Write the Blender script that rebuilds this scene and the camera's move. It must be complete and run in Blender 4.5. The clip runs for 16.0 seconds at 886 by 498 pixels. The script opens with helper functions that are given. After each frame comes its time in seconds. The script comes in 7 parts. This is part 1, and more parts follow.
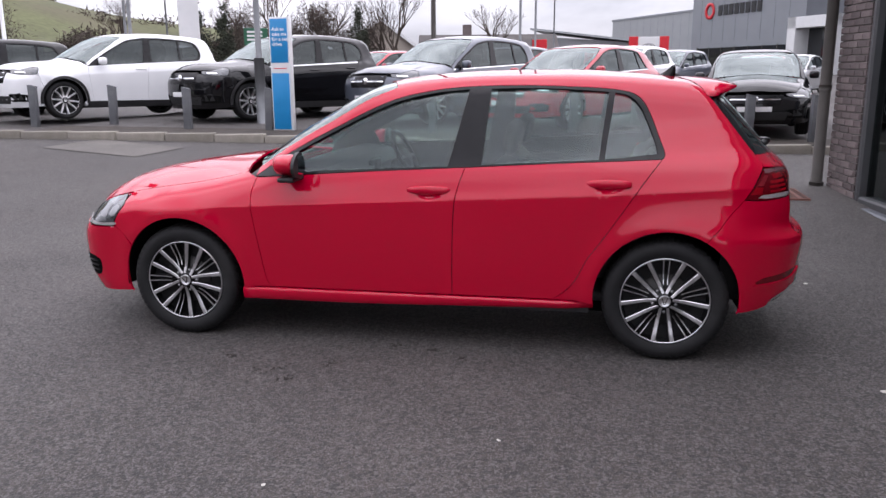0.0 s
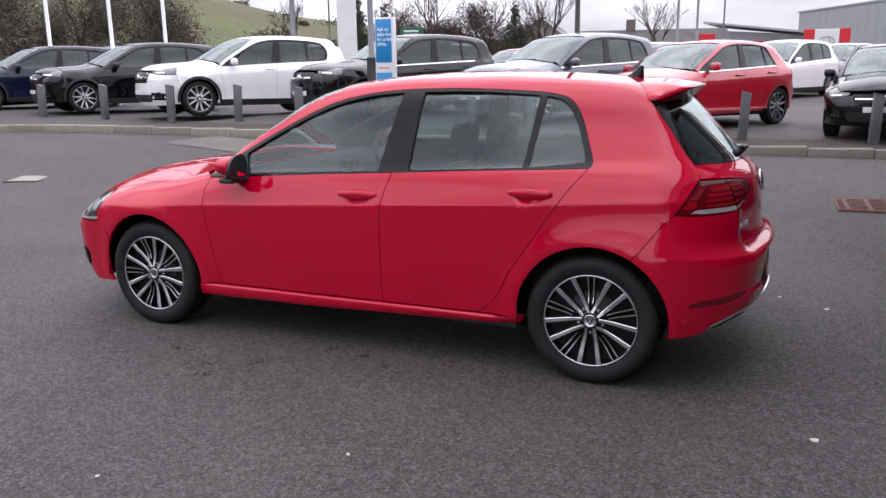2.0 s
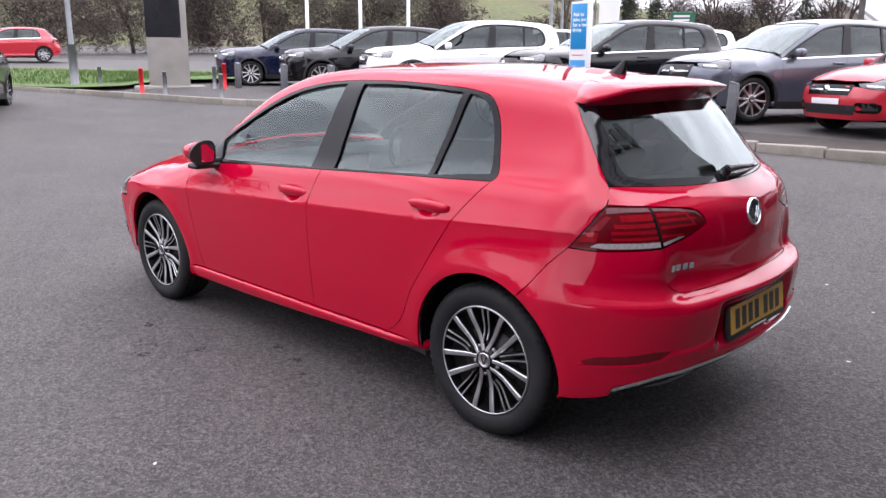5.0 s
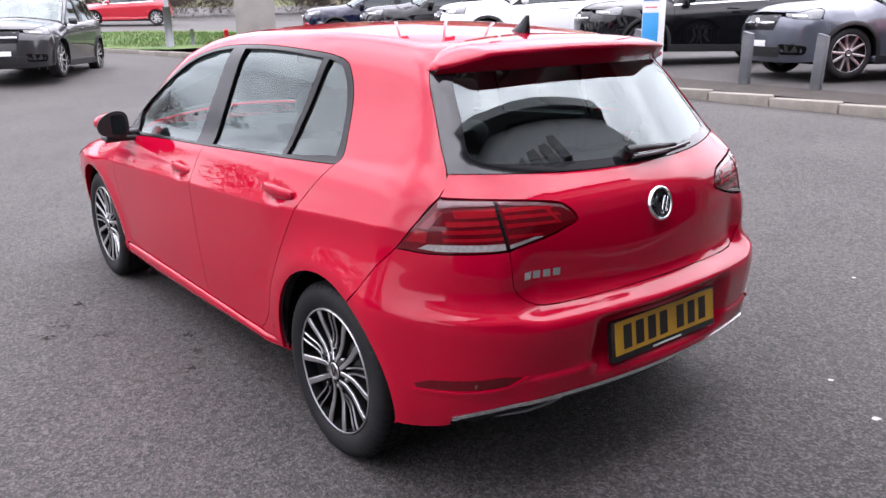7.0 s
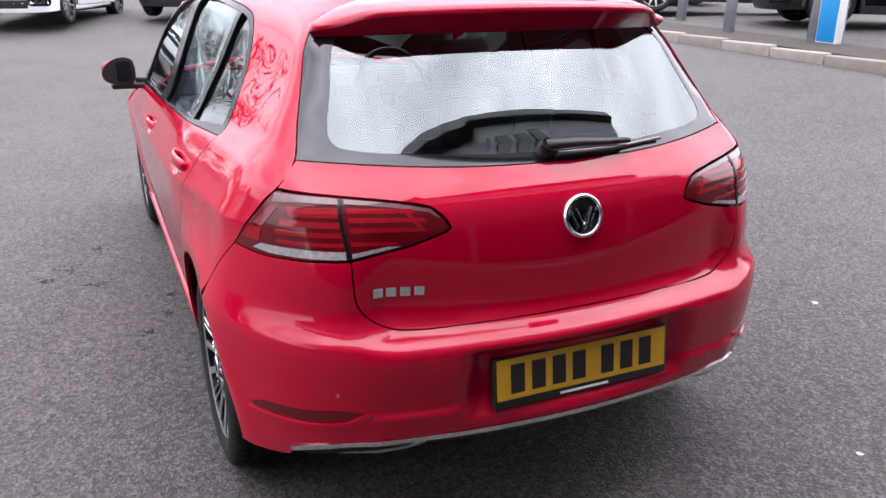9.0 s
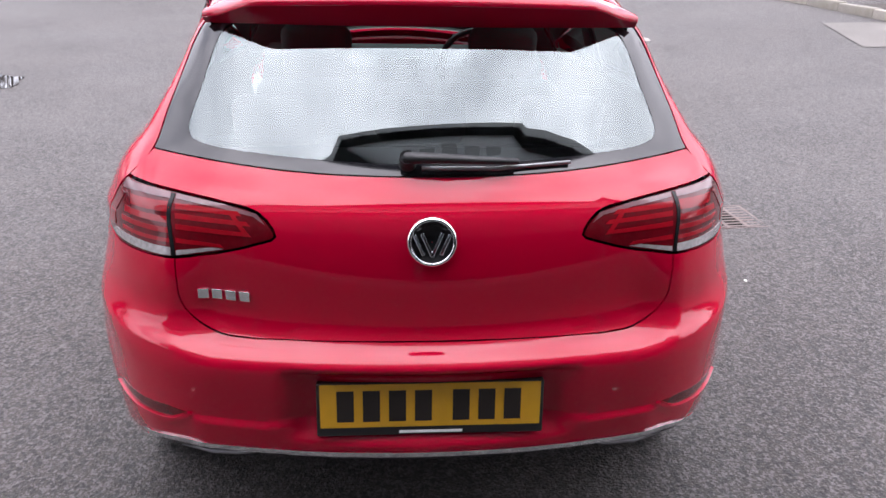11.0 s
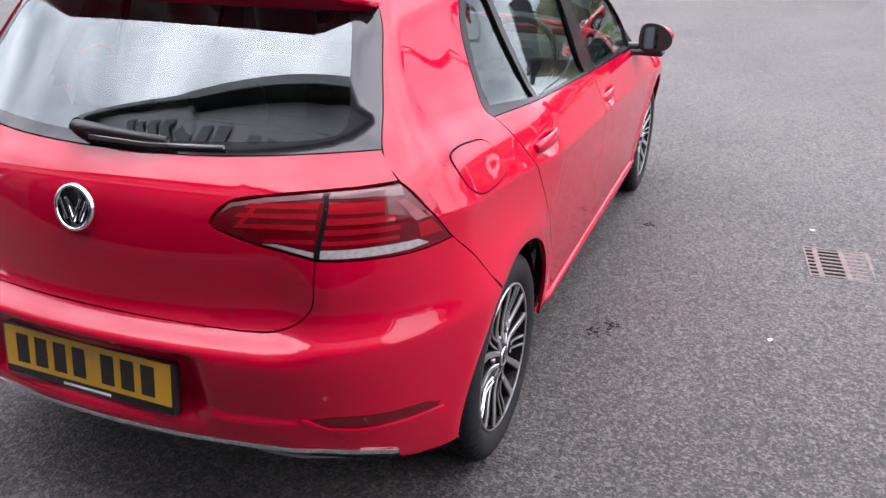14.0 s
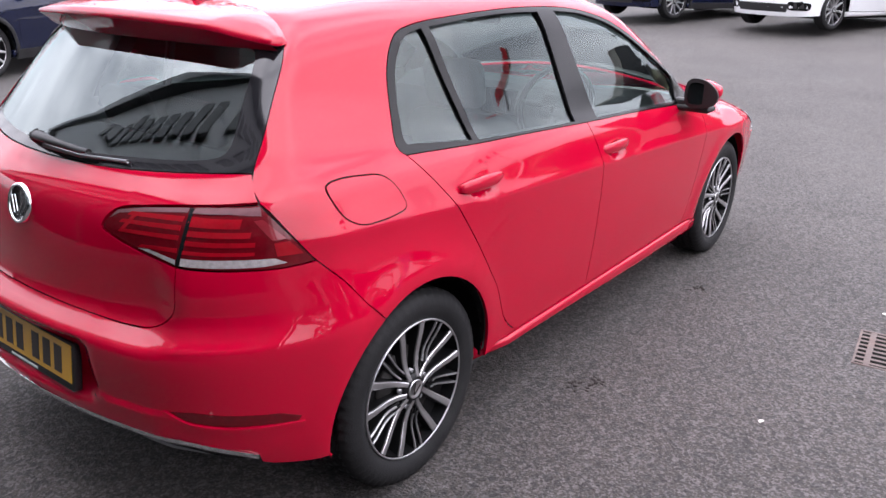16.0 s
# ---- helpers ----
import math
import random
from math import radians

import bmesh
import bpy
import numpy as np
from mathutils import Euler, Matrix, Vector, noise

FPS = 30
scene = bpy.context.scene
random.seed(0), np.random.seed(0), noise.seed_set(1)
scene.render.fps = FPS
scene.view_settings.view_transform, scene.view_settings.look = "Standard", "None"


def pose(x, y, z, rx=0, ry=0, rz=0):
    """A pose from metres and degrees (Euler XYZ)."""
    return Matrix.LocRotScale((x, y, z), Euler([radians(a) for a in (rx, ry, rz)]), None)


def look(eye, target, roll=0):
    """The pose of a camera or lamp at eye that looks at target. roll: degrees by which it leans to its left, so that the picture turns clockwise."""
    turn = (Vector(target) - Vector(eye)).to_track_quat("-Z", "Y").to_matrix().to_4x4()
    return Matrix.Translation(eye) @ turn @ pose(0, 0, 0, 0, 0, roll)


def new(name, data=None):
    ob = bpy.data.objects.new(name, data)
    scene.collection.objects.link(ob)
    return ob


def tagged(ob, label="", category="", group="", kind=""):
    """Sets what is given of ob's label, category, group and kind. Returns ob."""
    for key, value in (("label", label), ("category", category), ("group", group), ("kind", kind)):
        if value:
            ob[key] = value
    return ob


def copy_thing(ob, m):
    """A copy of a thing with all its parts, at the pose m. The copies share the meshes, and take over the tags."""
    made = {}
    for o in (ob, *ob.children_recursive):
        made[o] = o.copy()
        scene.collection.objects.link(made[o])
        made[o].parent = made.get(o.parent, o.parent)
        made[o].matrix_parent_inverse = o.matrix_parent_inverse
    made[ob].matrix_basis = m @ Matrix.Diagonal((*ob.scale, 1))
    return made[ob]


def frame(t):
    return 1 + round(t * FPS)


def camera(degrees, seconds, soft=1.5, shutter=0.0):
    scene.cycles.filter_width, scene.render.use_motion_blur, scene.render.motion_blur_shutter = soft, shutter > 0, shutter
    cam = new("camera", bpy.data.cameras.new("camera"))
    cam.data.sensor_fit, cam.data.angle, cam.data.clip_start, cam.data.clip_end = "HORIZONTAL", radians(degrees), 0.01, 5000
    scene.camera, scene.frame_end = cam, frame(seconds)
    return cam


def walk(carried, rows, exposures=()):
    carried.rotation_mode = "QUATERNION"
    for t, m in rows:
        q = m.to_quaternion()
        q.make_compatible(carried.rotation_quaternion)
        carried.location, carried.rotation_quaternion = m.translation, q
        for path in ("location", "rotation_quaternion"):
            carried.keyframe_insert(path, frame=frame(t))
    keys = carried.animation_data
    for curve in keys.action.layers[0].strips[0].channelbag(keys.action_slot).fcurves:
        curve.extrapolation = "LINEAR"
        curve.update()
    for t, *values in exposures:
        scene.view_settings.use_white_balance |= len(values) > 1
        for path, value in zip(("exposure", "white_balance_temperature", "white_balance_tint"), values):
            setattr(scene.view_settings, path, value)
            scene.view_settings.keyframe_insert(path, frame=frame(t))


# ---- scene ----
cam = camera(58.4, 16.0)
PATH = [
    (0, (0.94, -4.855, 1.465), (0.574, -2.938, 1.027), -0.4),
    (0.5, (1.274, -4.777, 1.472), (0.672, -2.921, 1.035), -0.5),
    (1, (1.568, -4.718, 1.482), (0.916, -2.88, 1.037), -0.5),
    (1.5, (1.825, -4.571, 1.487), (1.154, -2.739, 1.049), -0.1),
    (2, (2.091, -4.398, 1.482), (1.323, -2.605, 1.041), -0.8),
    (2.5, (2.356, -4.251, 1.483), (1.445, -2.524, 1.053), -0.6),
    (3, (2.555, -4.056, 1.483), (1.599, -2.355, 1.046), -0.2),
    (3.5, (2.741, -3.854, 1.487), (1.721, -2.189, 1.055), 0.0),
    (3.7, (2.821, -3.763, 1.488), (1.738, -2.14, 1.05), 0.0),
    (5.8, (3.429, -2.732, 1.507), (2.024, -1.402, 0.999), -0.0),
    (6, (3.468, -2.63, 1.505), (2.046, -1.325, 0.983), -0.3),
    (6.5, (3.504, -2.353, 1.508), (2.043, -1.105, 0.952), -0.3),
    (7, (3.539, -2.089, 1.507), (2.028, -0.911, 0.933), -0.8),
    (7.5, (3.575, -1.81, 1.512), (1.961, -0.787, 0.924), -1.3),
    (8, (3.583, -1.599, 1.507), (1.907, -0.707, 0.88), -1.2),
    (8.5, (3.571, -1.365, 1.515), (1.892, -0.492, 0.867), 0.2),
    (9, (3.602, -1.106, 1.509), (1.889, -0.334, 0.823), 0.5),
    (9.2, (3.62, -1.006, 1.507), (1.878, -0.306, 0.817), 0.6),
    (11.3, (3.643, 0.038, 1.572), (1.802, 0.092, 0.794), 0.8),
    (11.5, (3.632, 0.134, 1.57), (1.792, 0.125, 0.786), 0.4),
    (12, (3.574, 0.402, 1.558), (1.738, 0.268, 0.777), 0.4),
    (12.5, (3.541, 0.68, 1.57), (1.723, 0.384, 0.789), 0.9),
    (13, (3.512, 0.993, 1.576), (1.738, 0.505, 0.791), 0.9),
    (13.5, (3.396, 1.214, 1.556), (1.65, 0.662, 0.751), 1.2),
    (14, (3.285, 1.429, 1.558), (1.582, 0.751, 0.757), 0.5),
    (14.5, (3.239, 1.684, 1.571), (1.625, 0.805, 0.782), -0.2),
    (15, (3.192, 1.888, 1.582), (1.604, 0.953, 0.805), 0.5),
    (15.5, (3.04, 2.038, 1.577), (1.484, 1.035, 0.819), 1.4),
    (16, (2.961, 2.183, 1.568), (1.467, 1.054, 0.866), 0.9),
]
walk(cam, [(t, look(eye, target, roll)) for t, eye, target, roll in PATH],
     exposures=[(t, e, 6300, 20.5) for t, e in ((0, 0.8), (3.5, 0.85), (6, 1.62), (7, 1.6), (8, 1.62), (9, 1.75), (11.5, 1.82), (12.5, 1.88), (14.5, 1.86), (16, 1.6))])
from mathutils.geometry import delaunay_2d_cdt as mathutils_cdt

# ---- light: bright overcast sky with a soft sun ----
sky_world = bpy.data.worlds.new("overcast_sky")
scene.world = sky_world
sky_world.use_nodes = True
nt = sky_world.node_tree
nt.nodes.clear()
w_out = nt.nodes.new("ShaderNodeOutputWorld")
w_bg = nt.nodes.new("ShaderNodeBackground")
w_sky = nt.nodes.new("ShaderNodeTexSky")
w_sky.sky_type, w_sky.sun_disc = "NISHITA", False
w_sky.sun_elevation, w_sky.sun_rotation = radians(38), radians(60)
w_co = nt.nodes.new("ShaderNodeTexCoord")
w_map = nt.nodes.new("ShaderNodeMapping")
w_map.inputs["Scale"].default_value = (1.0, 1.0, 2.6)
w_no = nt.nodes.new("ShaderNodeTexNoise")
w_no.inputs["Scale"].default_value, w_no.inputs["Detail"].default_value, w_no.inputs["Roughness"].default_value = 2.2, 6, 0.55
w_rp = nt.nodes.new("ShaderNodeValToRGB")
w_rp.color_ramp.elements[0].position, w_rp.color_ramp.elements[0].color = 0.34, (5.2, 5.4, 5.8, 1)
w_rp.color_ramp.elements[1].position, w_rp.color_ramp.elements[1].color = 0.64, (12.0, 12.1, 12.4, 1)
w_mx = nt.nodes.new("ShaderNodeMix")
w_mx.data_type = "RGBA"
w_mx.inputs[0].default_value = 0.92
nt.links.new(w_co.outputs["Generated"], w_map.inputs["Vector"])
nt.links.new(w_map.outputs["Vector"], w_no.inputs["Vector"])
nt.links.new(w_no.outputs["Fac"], w_rp.inputs["Fac"])
w_sep = nt.nodes.new("ShaderNodeSeparateXYZ")
w_gr = nt.nodes.new("ShaderNodeMapRange")
w_gr.inputs["To Min"].default_value, w_gr.inputs["To Max"].default_value = 0.64, 1.78
w_gm = nt.nodes.new("ShaderNodeMix")
w_gm.data_type, w_gm.blend_type = "RGBA", "MULTIPLY"
w_gm.inputs[0].default_value = 1.0
nt.links.new(w_co.outputs["Generated"], w_sep.inputs["Vector"])
nt.links.new(w_sep.outputs["Z"], w_gr.inputs["Value"])
nt.links.new(w_rp.outputs["Color"], w_gm.inputs[6])
nt.links.new(w_gr.outputs["Result"], w_gm.inputs[7])
nt.links.new(w_sky.outputs["Color"], w_mx.inputs[6])
nt.links.new(w_gm.outputs[2], w_mx.inputs[7])
nt.links.new(w_mx.outputs[2], w_bg.inputs["Color"])
w_bg.inputs["Strength"].default_value = 0.10
nt.links.new(w_bg.outputs["Background"], w_out.inputs["Surface"])
sun = new("sun", bpy.data.lights.new("sun", "SUN"))
sun.data.energy, sun.data.angle, sun.data.color = 0.6, radians(140), (1.0, 0.97, 0.92)
sun.matrix_basis = look((6, 8, 11), (0, 0, 0))
scene.view_settings.exposure = 0.0


# ---- materials ----
def mat(name, color, rough=0.5, metal=0.0, coat=0.0, vary=0.0, scale=8.0, fine=0.0, fine_scale=120.0, bump=0.0, bump_scale=60.0, spec=0.5, alpha=None, trans=0.0,
        stain=None, stain_scale=1.2, stain_amount=0.3, rough_vary=0.0, per_object=0.0, emit=0.0, coat_rough=0.03):
    """A procedural surface: colour with two scales of variation, roughness variation and relief."""
    m = bpy.data.materials.new(name)
    m.use_nodes = True
    t = m.node_tree
    b = t.nodes["Principled BSDF"]
    b.inputs["Roughness"].default_value, b.inputs["Metallic"].default_value = rough, metal
    b.inputs["Coat Weight"].default_value, b.inputs["Coat Roughness"].default_value = coat, coat_rough
    b.inputs["Specular IOR Level"].default_value = spec
    b.inputs["Transmission Weight"].default_value = trans
    c4 = (*color, 1)
    b.inputs["Base Color"].default_value = c4
    if emit:
        b.inputs["Emission Color"].default_value, b.inputs["Emission Strength"].default_value = c4, emit
    co = t.nodes.new("ShaderNodeTexCoord").outputs["Object"]
    src = None

    def noise_tex(sc, detail=4):
        n = t.nodes.new("ShaderNodeTexNoise")
        n.inputs["Scale"].default_value, n.inputs["Detail"].default_value = sc, detail
        t.links.new(co, n.inputs["Vector"])
        return n.outputs["Fac"]

    def mult(a, fac_out, lo, hi):
        mr = t.nodes.new("ShaderNodeMapRange")
        mr.inputs["From Min"].default_value, mr.inputs["From Max"].default_value = 0.25, 0.75
        mr.inputs["To Min"].default_value, mr.inputs["To Max"].default_value = lo, hi
        t.links.new(fac_out, mr.inputs["Value"])
        mx = t.nodes.new("ShaderNodeMix")
        mx.data_type, mx.blend_type = "RGBA", "MULTIPLY"
        mx.inputs[0].default_value = 1.0
        if a is None:
            mx.inputs[6].default_value = c4
        else:
            t.links.new(a, mx.inputs[6])
        t.links.new(mr.outputs["Result"], mx.inputs[7])
        return mx.outputs[2]
    if vary:
        src = mult(src, noise_tex(scale), 1 - vary, 1 + vary)
    if fine:
        src = mult(src, noise_tex(fine_scale, 2), 1 - fine, 1 + fine)
    if per_object:
        src = mult(src, t.nodes.new("ShaderNodeObjectInfo").outputs["Random"], 1 - per_object, 1 + per_object)
    if stain:
        rp = t.nodes.new("ShaderNodeMapRange")
        rp.inputs["From Min"].default_value, rp.inputs["From Max"].default_value, rp.inputs["To Max"].default_value = 0.5, 0.72, stain_amount
        t.links.new(noise_tex(stain_scale, 6), rp.inputs["Value"])
        mx = t.nodes.new("ShaderNodeMix")
        mx.data_type = "RGBA"
        t.links.new(rp.outputs["Result"], mx.inputs[0])
        if src is None:
            mx.inputs[6].default_value = c4
        else:
            t.links.new(src, mx.inputs[6])
        mx.inputs[7].default_value = (*stain, 1)
        src = mx.outputs[2]
    if src is not None:
        t.links.new(src, b.inputs["Base Color"])
    if rough_vary:
        mr = t.nodes.new("ShaderNodeMapRange")
        mr.inputs["To Min"].default_value, mr.inputs["To Max"].default_value = rough - rough_vary, rough + rough_vary
        t.links.new(noise_tex(scale * 0.7), mr.inputs["Value"])
        t.links.new(mr.outputs["Result"], b.inputs["Roughness"])
    if bump:
        bp = t.nodes.new("ShaderNodeBump")
        bp.inputs["Strength"].default_value, bp.inputs["Distance"].default_value = bump, 0.01
        t.links.new(noise_tex(bump_scale, 3), bp.inputs["Height"])
        t.links.new(bp.outputs["Normal"], b.inputs["Normal"])
    return m


def glass(name, tint, dark=0.0, rough=0.0):
    """A thin pane: clear with a tint, mirroring more at grazing angles."""
    m = bpy.data.materials.new(name)
    m.use_nodes = True
    t = m.node_tree
    t.nodes.clear()
    o = t.nodes.new("ShaderNodeOutputMaterial")
    tr, gl, fr, mx = (t.nodes.new(k) for k in ("ShaderNodeBsdfTransparent", "ShaderNodeBsdfGlossy", "ShaderNodeFresnel", "ShaderNodeMixShader"))
    tr.inputs["Color"].default_value = (*tint, 1)
    gl.inputs["Roughness"].default_value = rough
    gl.inputs["Color"].default_value = (0.90, 1.0, 0.99, 1)
    fr.inputs["IOR"].default_value = 1.5 + dark
    t.links.new(fr.outputs[0], mx.inputs[0])
    t.links.new(tr.outputs[0], mx.inputs[1])
    t.links.new(gl.outputs[0], mx.inputs[2])
    t.links.new(mx.outputs[0], o.inputs["Surface"])
    return m


def asphalt(name, color, light):
    """Worn tarmac: pale and dark stones in a dark binder, with broad stains."""
    m = mat(name, color, rough=0.78, vary=0.26, scale=0.9, fine=0.40, fine_scale=85.0, bump=0.9, bump_scale=110.0, stain=light, stain_scale=0.22, stain_amount=0.4, rough_vary=0.14)
    t = m.node_tree
    b = t.nodes["Principled BSDF"]
    old = b.inputs["Base Color"].links[0].from_socket
    co = t.nodes.new("ShaderNodeTexCoord").outputs["Object"]
    for sc, lo, hi, col, amt in ((95.0, 0.0, 0.24, (0.15, 0.142, 0.138), 0.50), (190.0, 0.0, 0.30, (0.16, 0.150, 0.150), 0.50), (75.0, 0.0, 0.22, (0.012, 0.012, 0.013), 0.65), (44.0, 0.0, 0.22, (0.02, 0.02, 0.022), 0.35)):
        v = t.nodes.new("ShaderNodeTexVoronoi")
        v.inputs["Scale"].default_value = sc
        t.links.new(co, v.inputs["Vector"])
        sep = t.nodes.new("ShaderNodeSeparateColor")
        t.links.new(v.outputs["Color"], sep.inputs["Color"])
        mr = t.nodes.new("ShaderNodeMapRange")
        mr.inputs["From Min"].default_value, mr.inputs["From Max"].default_value = 0.72, 0.86
        mr.inputs["To Max"].default_value = amt
        t.links.new(sep.outputs["Red"], mr.inputs["Value"])
        mx = t.nodes.new("ShaderNodeMix")
        mx.data_type = "RGBA"
        t.links.new(mr.outputs["Result"], mx.inputs[0])
        t.links.new(old, mx.inputs[6])
        mx.inputs[7].default_value = (*col, 1)
        old = mx.outputs[2]
    t.links.new(old, b.inputs["Base Color"])
    return m


M = {}
M["tarmac"] = asphalt("tarmac", (0.0455, 0.0395, 0.0358), (0.067, 0.058, 0.051))
M["road"] = mat("road", (0.077, 0.0735, 0.07), rough=0.85, vary=0.2, scale=0.4, fine=0.2, fine_scale=40)
M["red_paint"] = mat("red_paint", (0.46, 0.0012, 0.024), rough=0.55, coat=1.0, vary=0.02, scale=3.0, spec=0.0, coat_rough=0.0)
M["red_paint"].node_tree.nodes["Principled BSDF"].inputs["Coat IOR"].default_value = 1.48
M["white_paint"] = mat("white_paint", (0.78, 0.79, 0.80), rough=0.35, coat=1.0, vary=0.03, scale=3.0)
M["black_paint"] = mat("black_paint", (0.004, 0.004, 0.005), rough=0.5, coat=1.0, spec=0.0, coat_rough=0.0, vary=0.1, scale=3.0)
M["navy_paint"] = mat("navy_paint", (0.006, 0.009, 0.028), rough=0.5, coat=1.0, spec=0.0, coat_rough=0.0, vary=0.1, scale=3.0)
M["grey_paint"] = mat("grey_paint", (0.075, 0.085, 0.11), rough=0.32, metal=0.4, coat=1.0, vary=0.05, scale=3.0)
M["dark_grey_paint"] = mat("dark_grey_paint", (0.018, 0.0185, 0.021), rough=0.32, metal=0.3, coat=1.0, vary=0.05, scale=3.0)
M["crimson_paint"] = mat("crimson_paint", (0.42, 0.006, 0.02), rough=0.32, coat=1.0, vary=0.04, scale=3.0)
M["silver_paint"] = mat("silver_paint", (0.45, 0.46, 0.47), rough=0.32, metal=0.6, coat=1.0, vary=0.04, scale=3.0)
M["gloss_black"] = mat("gloss_black", (0.008, 0.008, 0.009), rough=0.2, spec=0.25, vary=0.2, scale=9)
M["trim_black"] = mat("trim_black", (0.014, 0.014, 0.015), rough=0.5, vary=0.2, scale=14, bump=0.05, bump_scale=400)
M["rubber"] = mat("rubber", (0.015, 0.015, 0.0158), rough=0.62, spec=0.22, vary=0.25, scale=10, bump=0.12, bump_scale=160, stain=(0.03, 0.028, 0.026), stain_scale=5, stain_amount=0.25)
M["well_black"] = mat("well_black", (0.005, 0.005, 0.005), rough=0.9, spec=0.05, vary=0.3, scale=8)
M["alloy"] = mat("alloy", (0.66, 0.66, 0.67), rough=0.30, metal=1.0, vary=0.06, scale=20, fine=0.05)
M["rim_black"] = mat("rim_black", (0.006, 0.006, 0.0065), rough=0.35, spec=0.25, vary=0.2, scale=9)
M["chrome"] = mat("chrome", (0.85, 0.86, 0.88), rough=0.08, metal=1.0, vary=0.05, scale=10)
M["disc_iron"] = mat("disc_iron", (0.035, 0.033, 0.032), rough=0.5, metal=0.5, vary=0.25, scale=20)
M["steel"] = mat("steel", (0.30, 0.30, 0.31), rough=0.4, metal=0.8, vary=0.2, scale=12)
M["lens_red"] = mat("lens_red", (0.30, 0.003, 0.010), rough=0.25, spec=0.1, coat=0.8, vary=0.1, scale=30)
M["lens_dark"] = mat("lens_dark", (0.12, 0.0015, 0.006), rough=0.25, spec=0.1, coat=0.8, vary=0.15, scale=40)
M["lens_pink"] = mat("lens_pink", (0.20, 0.012, 0.020), rough=0.25, spec=0.1, coat=1.0, vary=0.1, scale=30)
# pale pink stands in for sky mirrored in the tail lamp's top edge
M["lens_sky_sheen"] = mat("lens_sky_sheen", (0.17, 0.075, 0.085), rough=0.25, spec=0.2, coat=1.0, vary=0.15, scale=40)
M["lens_white"] = mat("lens_white", (0.36, 0.33, 0.33), rough=0.12, coat=1.0, vary=0.25, scale=90, bump=0.4, bump_scale=300)
M["lamp_glass"] = mat("lamp_glass", (0.05, 0.055, 0.06), rough=0.08, coat=1.0, vary=0.6, scale=24, metal=0.2)
M["plate_yellow"] = mat("plate_yellow", (0.64, 0.336, 0.0096), rough=0.35, vary=0.06, scale=20, coat=0.4)
M["plate_white"] = mat("plate_white", (0.74, 0.74, 0.74), rough=0.35, vary=0.05, scale=20)
M["ink"] = mat("ink", (0.02, 0.015, 0.012), rough=0.4, vary=0.1, scale=20)
M["white_print"] = mat("white_print", (0.8, 0.8, 0.8), rough=0.5, vary=0.05, scale=20)
M["car_glass"] = glass("car_glass", (0.60, 0.72, 0.70), 0.60)
M["side_glass"] = glass("side_glass", (0.64, 0.78, 0.75), 0.20)
M["dark_glass"] = glass("dark_glass", (0.07, 0.08, 0.085), 0.08)
M["frit"] = mat("frit", (0.012, 0.012, 0.014), rough=0.05, vary=0.1, scale=20, spec=0.6)
M["mirror"] = mat("mirror", (0.75, 0.80, 0.84), rough=0.03, metal=1.0, vary=0.03, scale=8)
M["seat"] = mat("seat", (0.028, 0.028, 0.030), rough=0.85, vary=0.2, scale=14, bump=0.3, bump_scale=500)
M["cabin"] = mat("cabin", (0.030, 0.030, 0.032), rough=0.7, vary=0.2, scale=10, bump=0.15, bump_scale=600)
M["headliner"] = mat("headliner", (0.22, 0.22, 0.215), rough=0.95, vary=0.1, scale=10)
M["kerb"] = mat("kerb", (0.225, 0.2063, 0.1762), rough=0.9, vary=0.18, scale=3, fine=0.12, fine_scale=90, bump=0.35, bump_scale=90, stain=(0.12, 0.11, 0.08), stain_scale=2.2, stain_amount=0.55, per_object=0.12)
M["bollard"] = mat("bollard", (0.092, 0.096, 0.104), rough=0.6, vary=0.14, scale=5, bump=0.08, bump_scale=80, stain=(0.2, 0.2, 0.19), stain_scale=6, stain_amount=0.3)
M["concrete"] = mat("concrete", (0.27, 0.255, 0.2325), rough=0.9, vary=0.15, scale=2.5, fine=0.1, bump=0.25, bump_scale=80, stain=(0.2, 0.19, 0.17), stain_amount=0.4)
M["iron"] = mat("iron", (0.085, 0.066, 0.056), rough=0.8, metal=0.1, vary=0.25, scale=14, bump=0.3, bump_scale=120, stain=(0.12, 0.06, 0.035), stain_scale=9, stain_amount=0.5)
M["grate_iron"] = mat("grate_iron", (0.13, 0.10, 0.092), rough=0.75, metal=0.1, vary=0.25, scale=14, bump=0.3, bump_scale=120, stain=(0.12, 0.06, 0.04), stain_scale=9, stain_amount=0.5)
M["rust"] = mat("rust", (0.13, 0.055, 0.042), rough=0.85, vary=0.3, scale=14, bump=0.3, bump_scale=120, stain=(0.05, 0.03, 0.025), stain_scale=9, stain_amount=0.5)
M["soil"] = mat("soil", (0.035, 0.028, 0.022), rough=0.95, vary=0.4, scale=6, bump=0.6, bump_scale=40)
M["grass"] = mat("grass", (0.0595, 0.112, 0.0196), rough=0.9, vary=0.3, scale=1.2, fine=0.35, fine_scale=40, bump=0.5, bump_scale=50, stain=(0.16, 0.17, 0.06), stain_scale=0.6, stain_amount=0.5)
M["hill_grass"] = mat("hill_grass", (0.085, 0.092, 0.036), rough=0.95, vary=0.3, scale=0.06, fine=0.25, fine_scale=1.2, stain=(0.10, 0.085, 0.05), stain_scale=0.035, stain_amount=0.9)
M["bark"] = mat("bark", (0.06375, 0.0495, 0.039), rough=0.95, vary=0.3, scale=6, bump=0.5, bump_scale=30)
M["twig"] = mat("twig", (0.0825, 0.0615, 0.04875), rough=0.95, vary=0.3, scale=3)
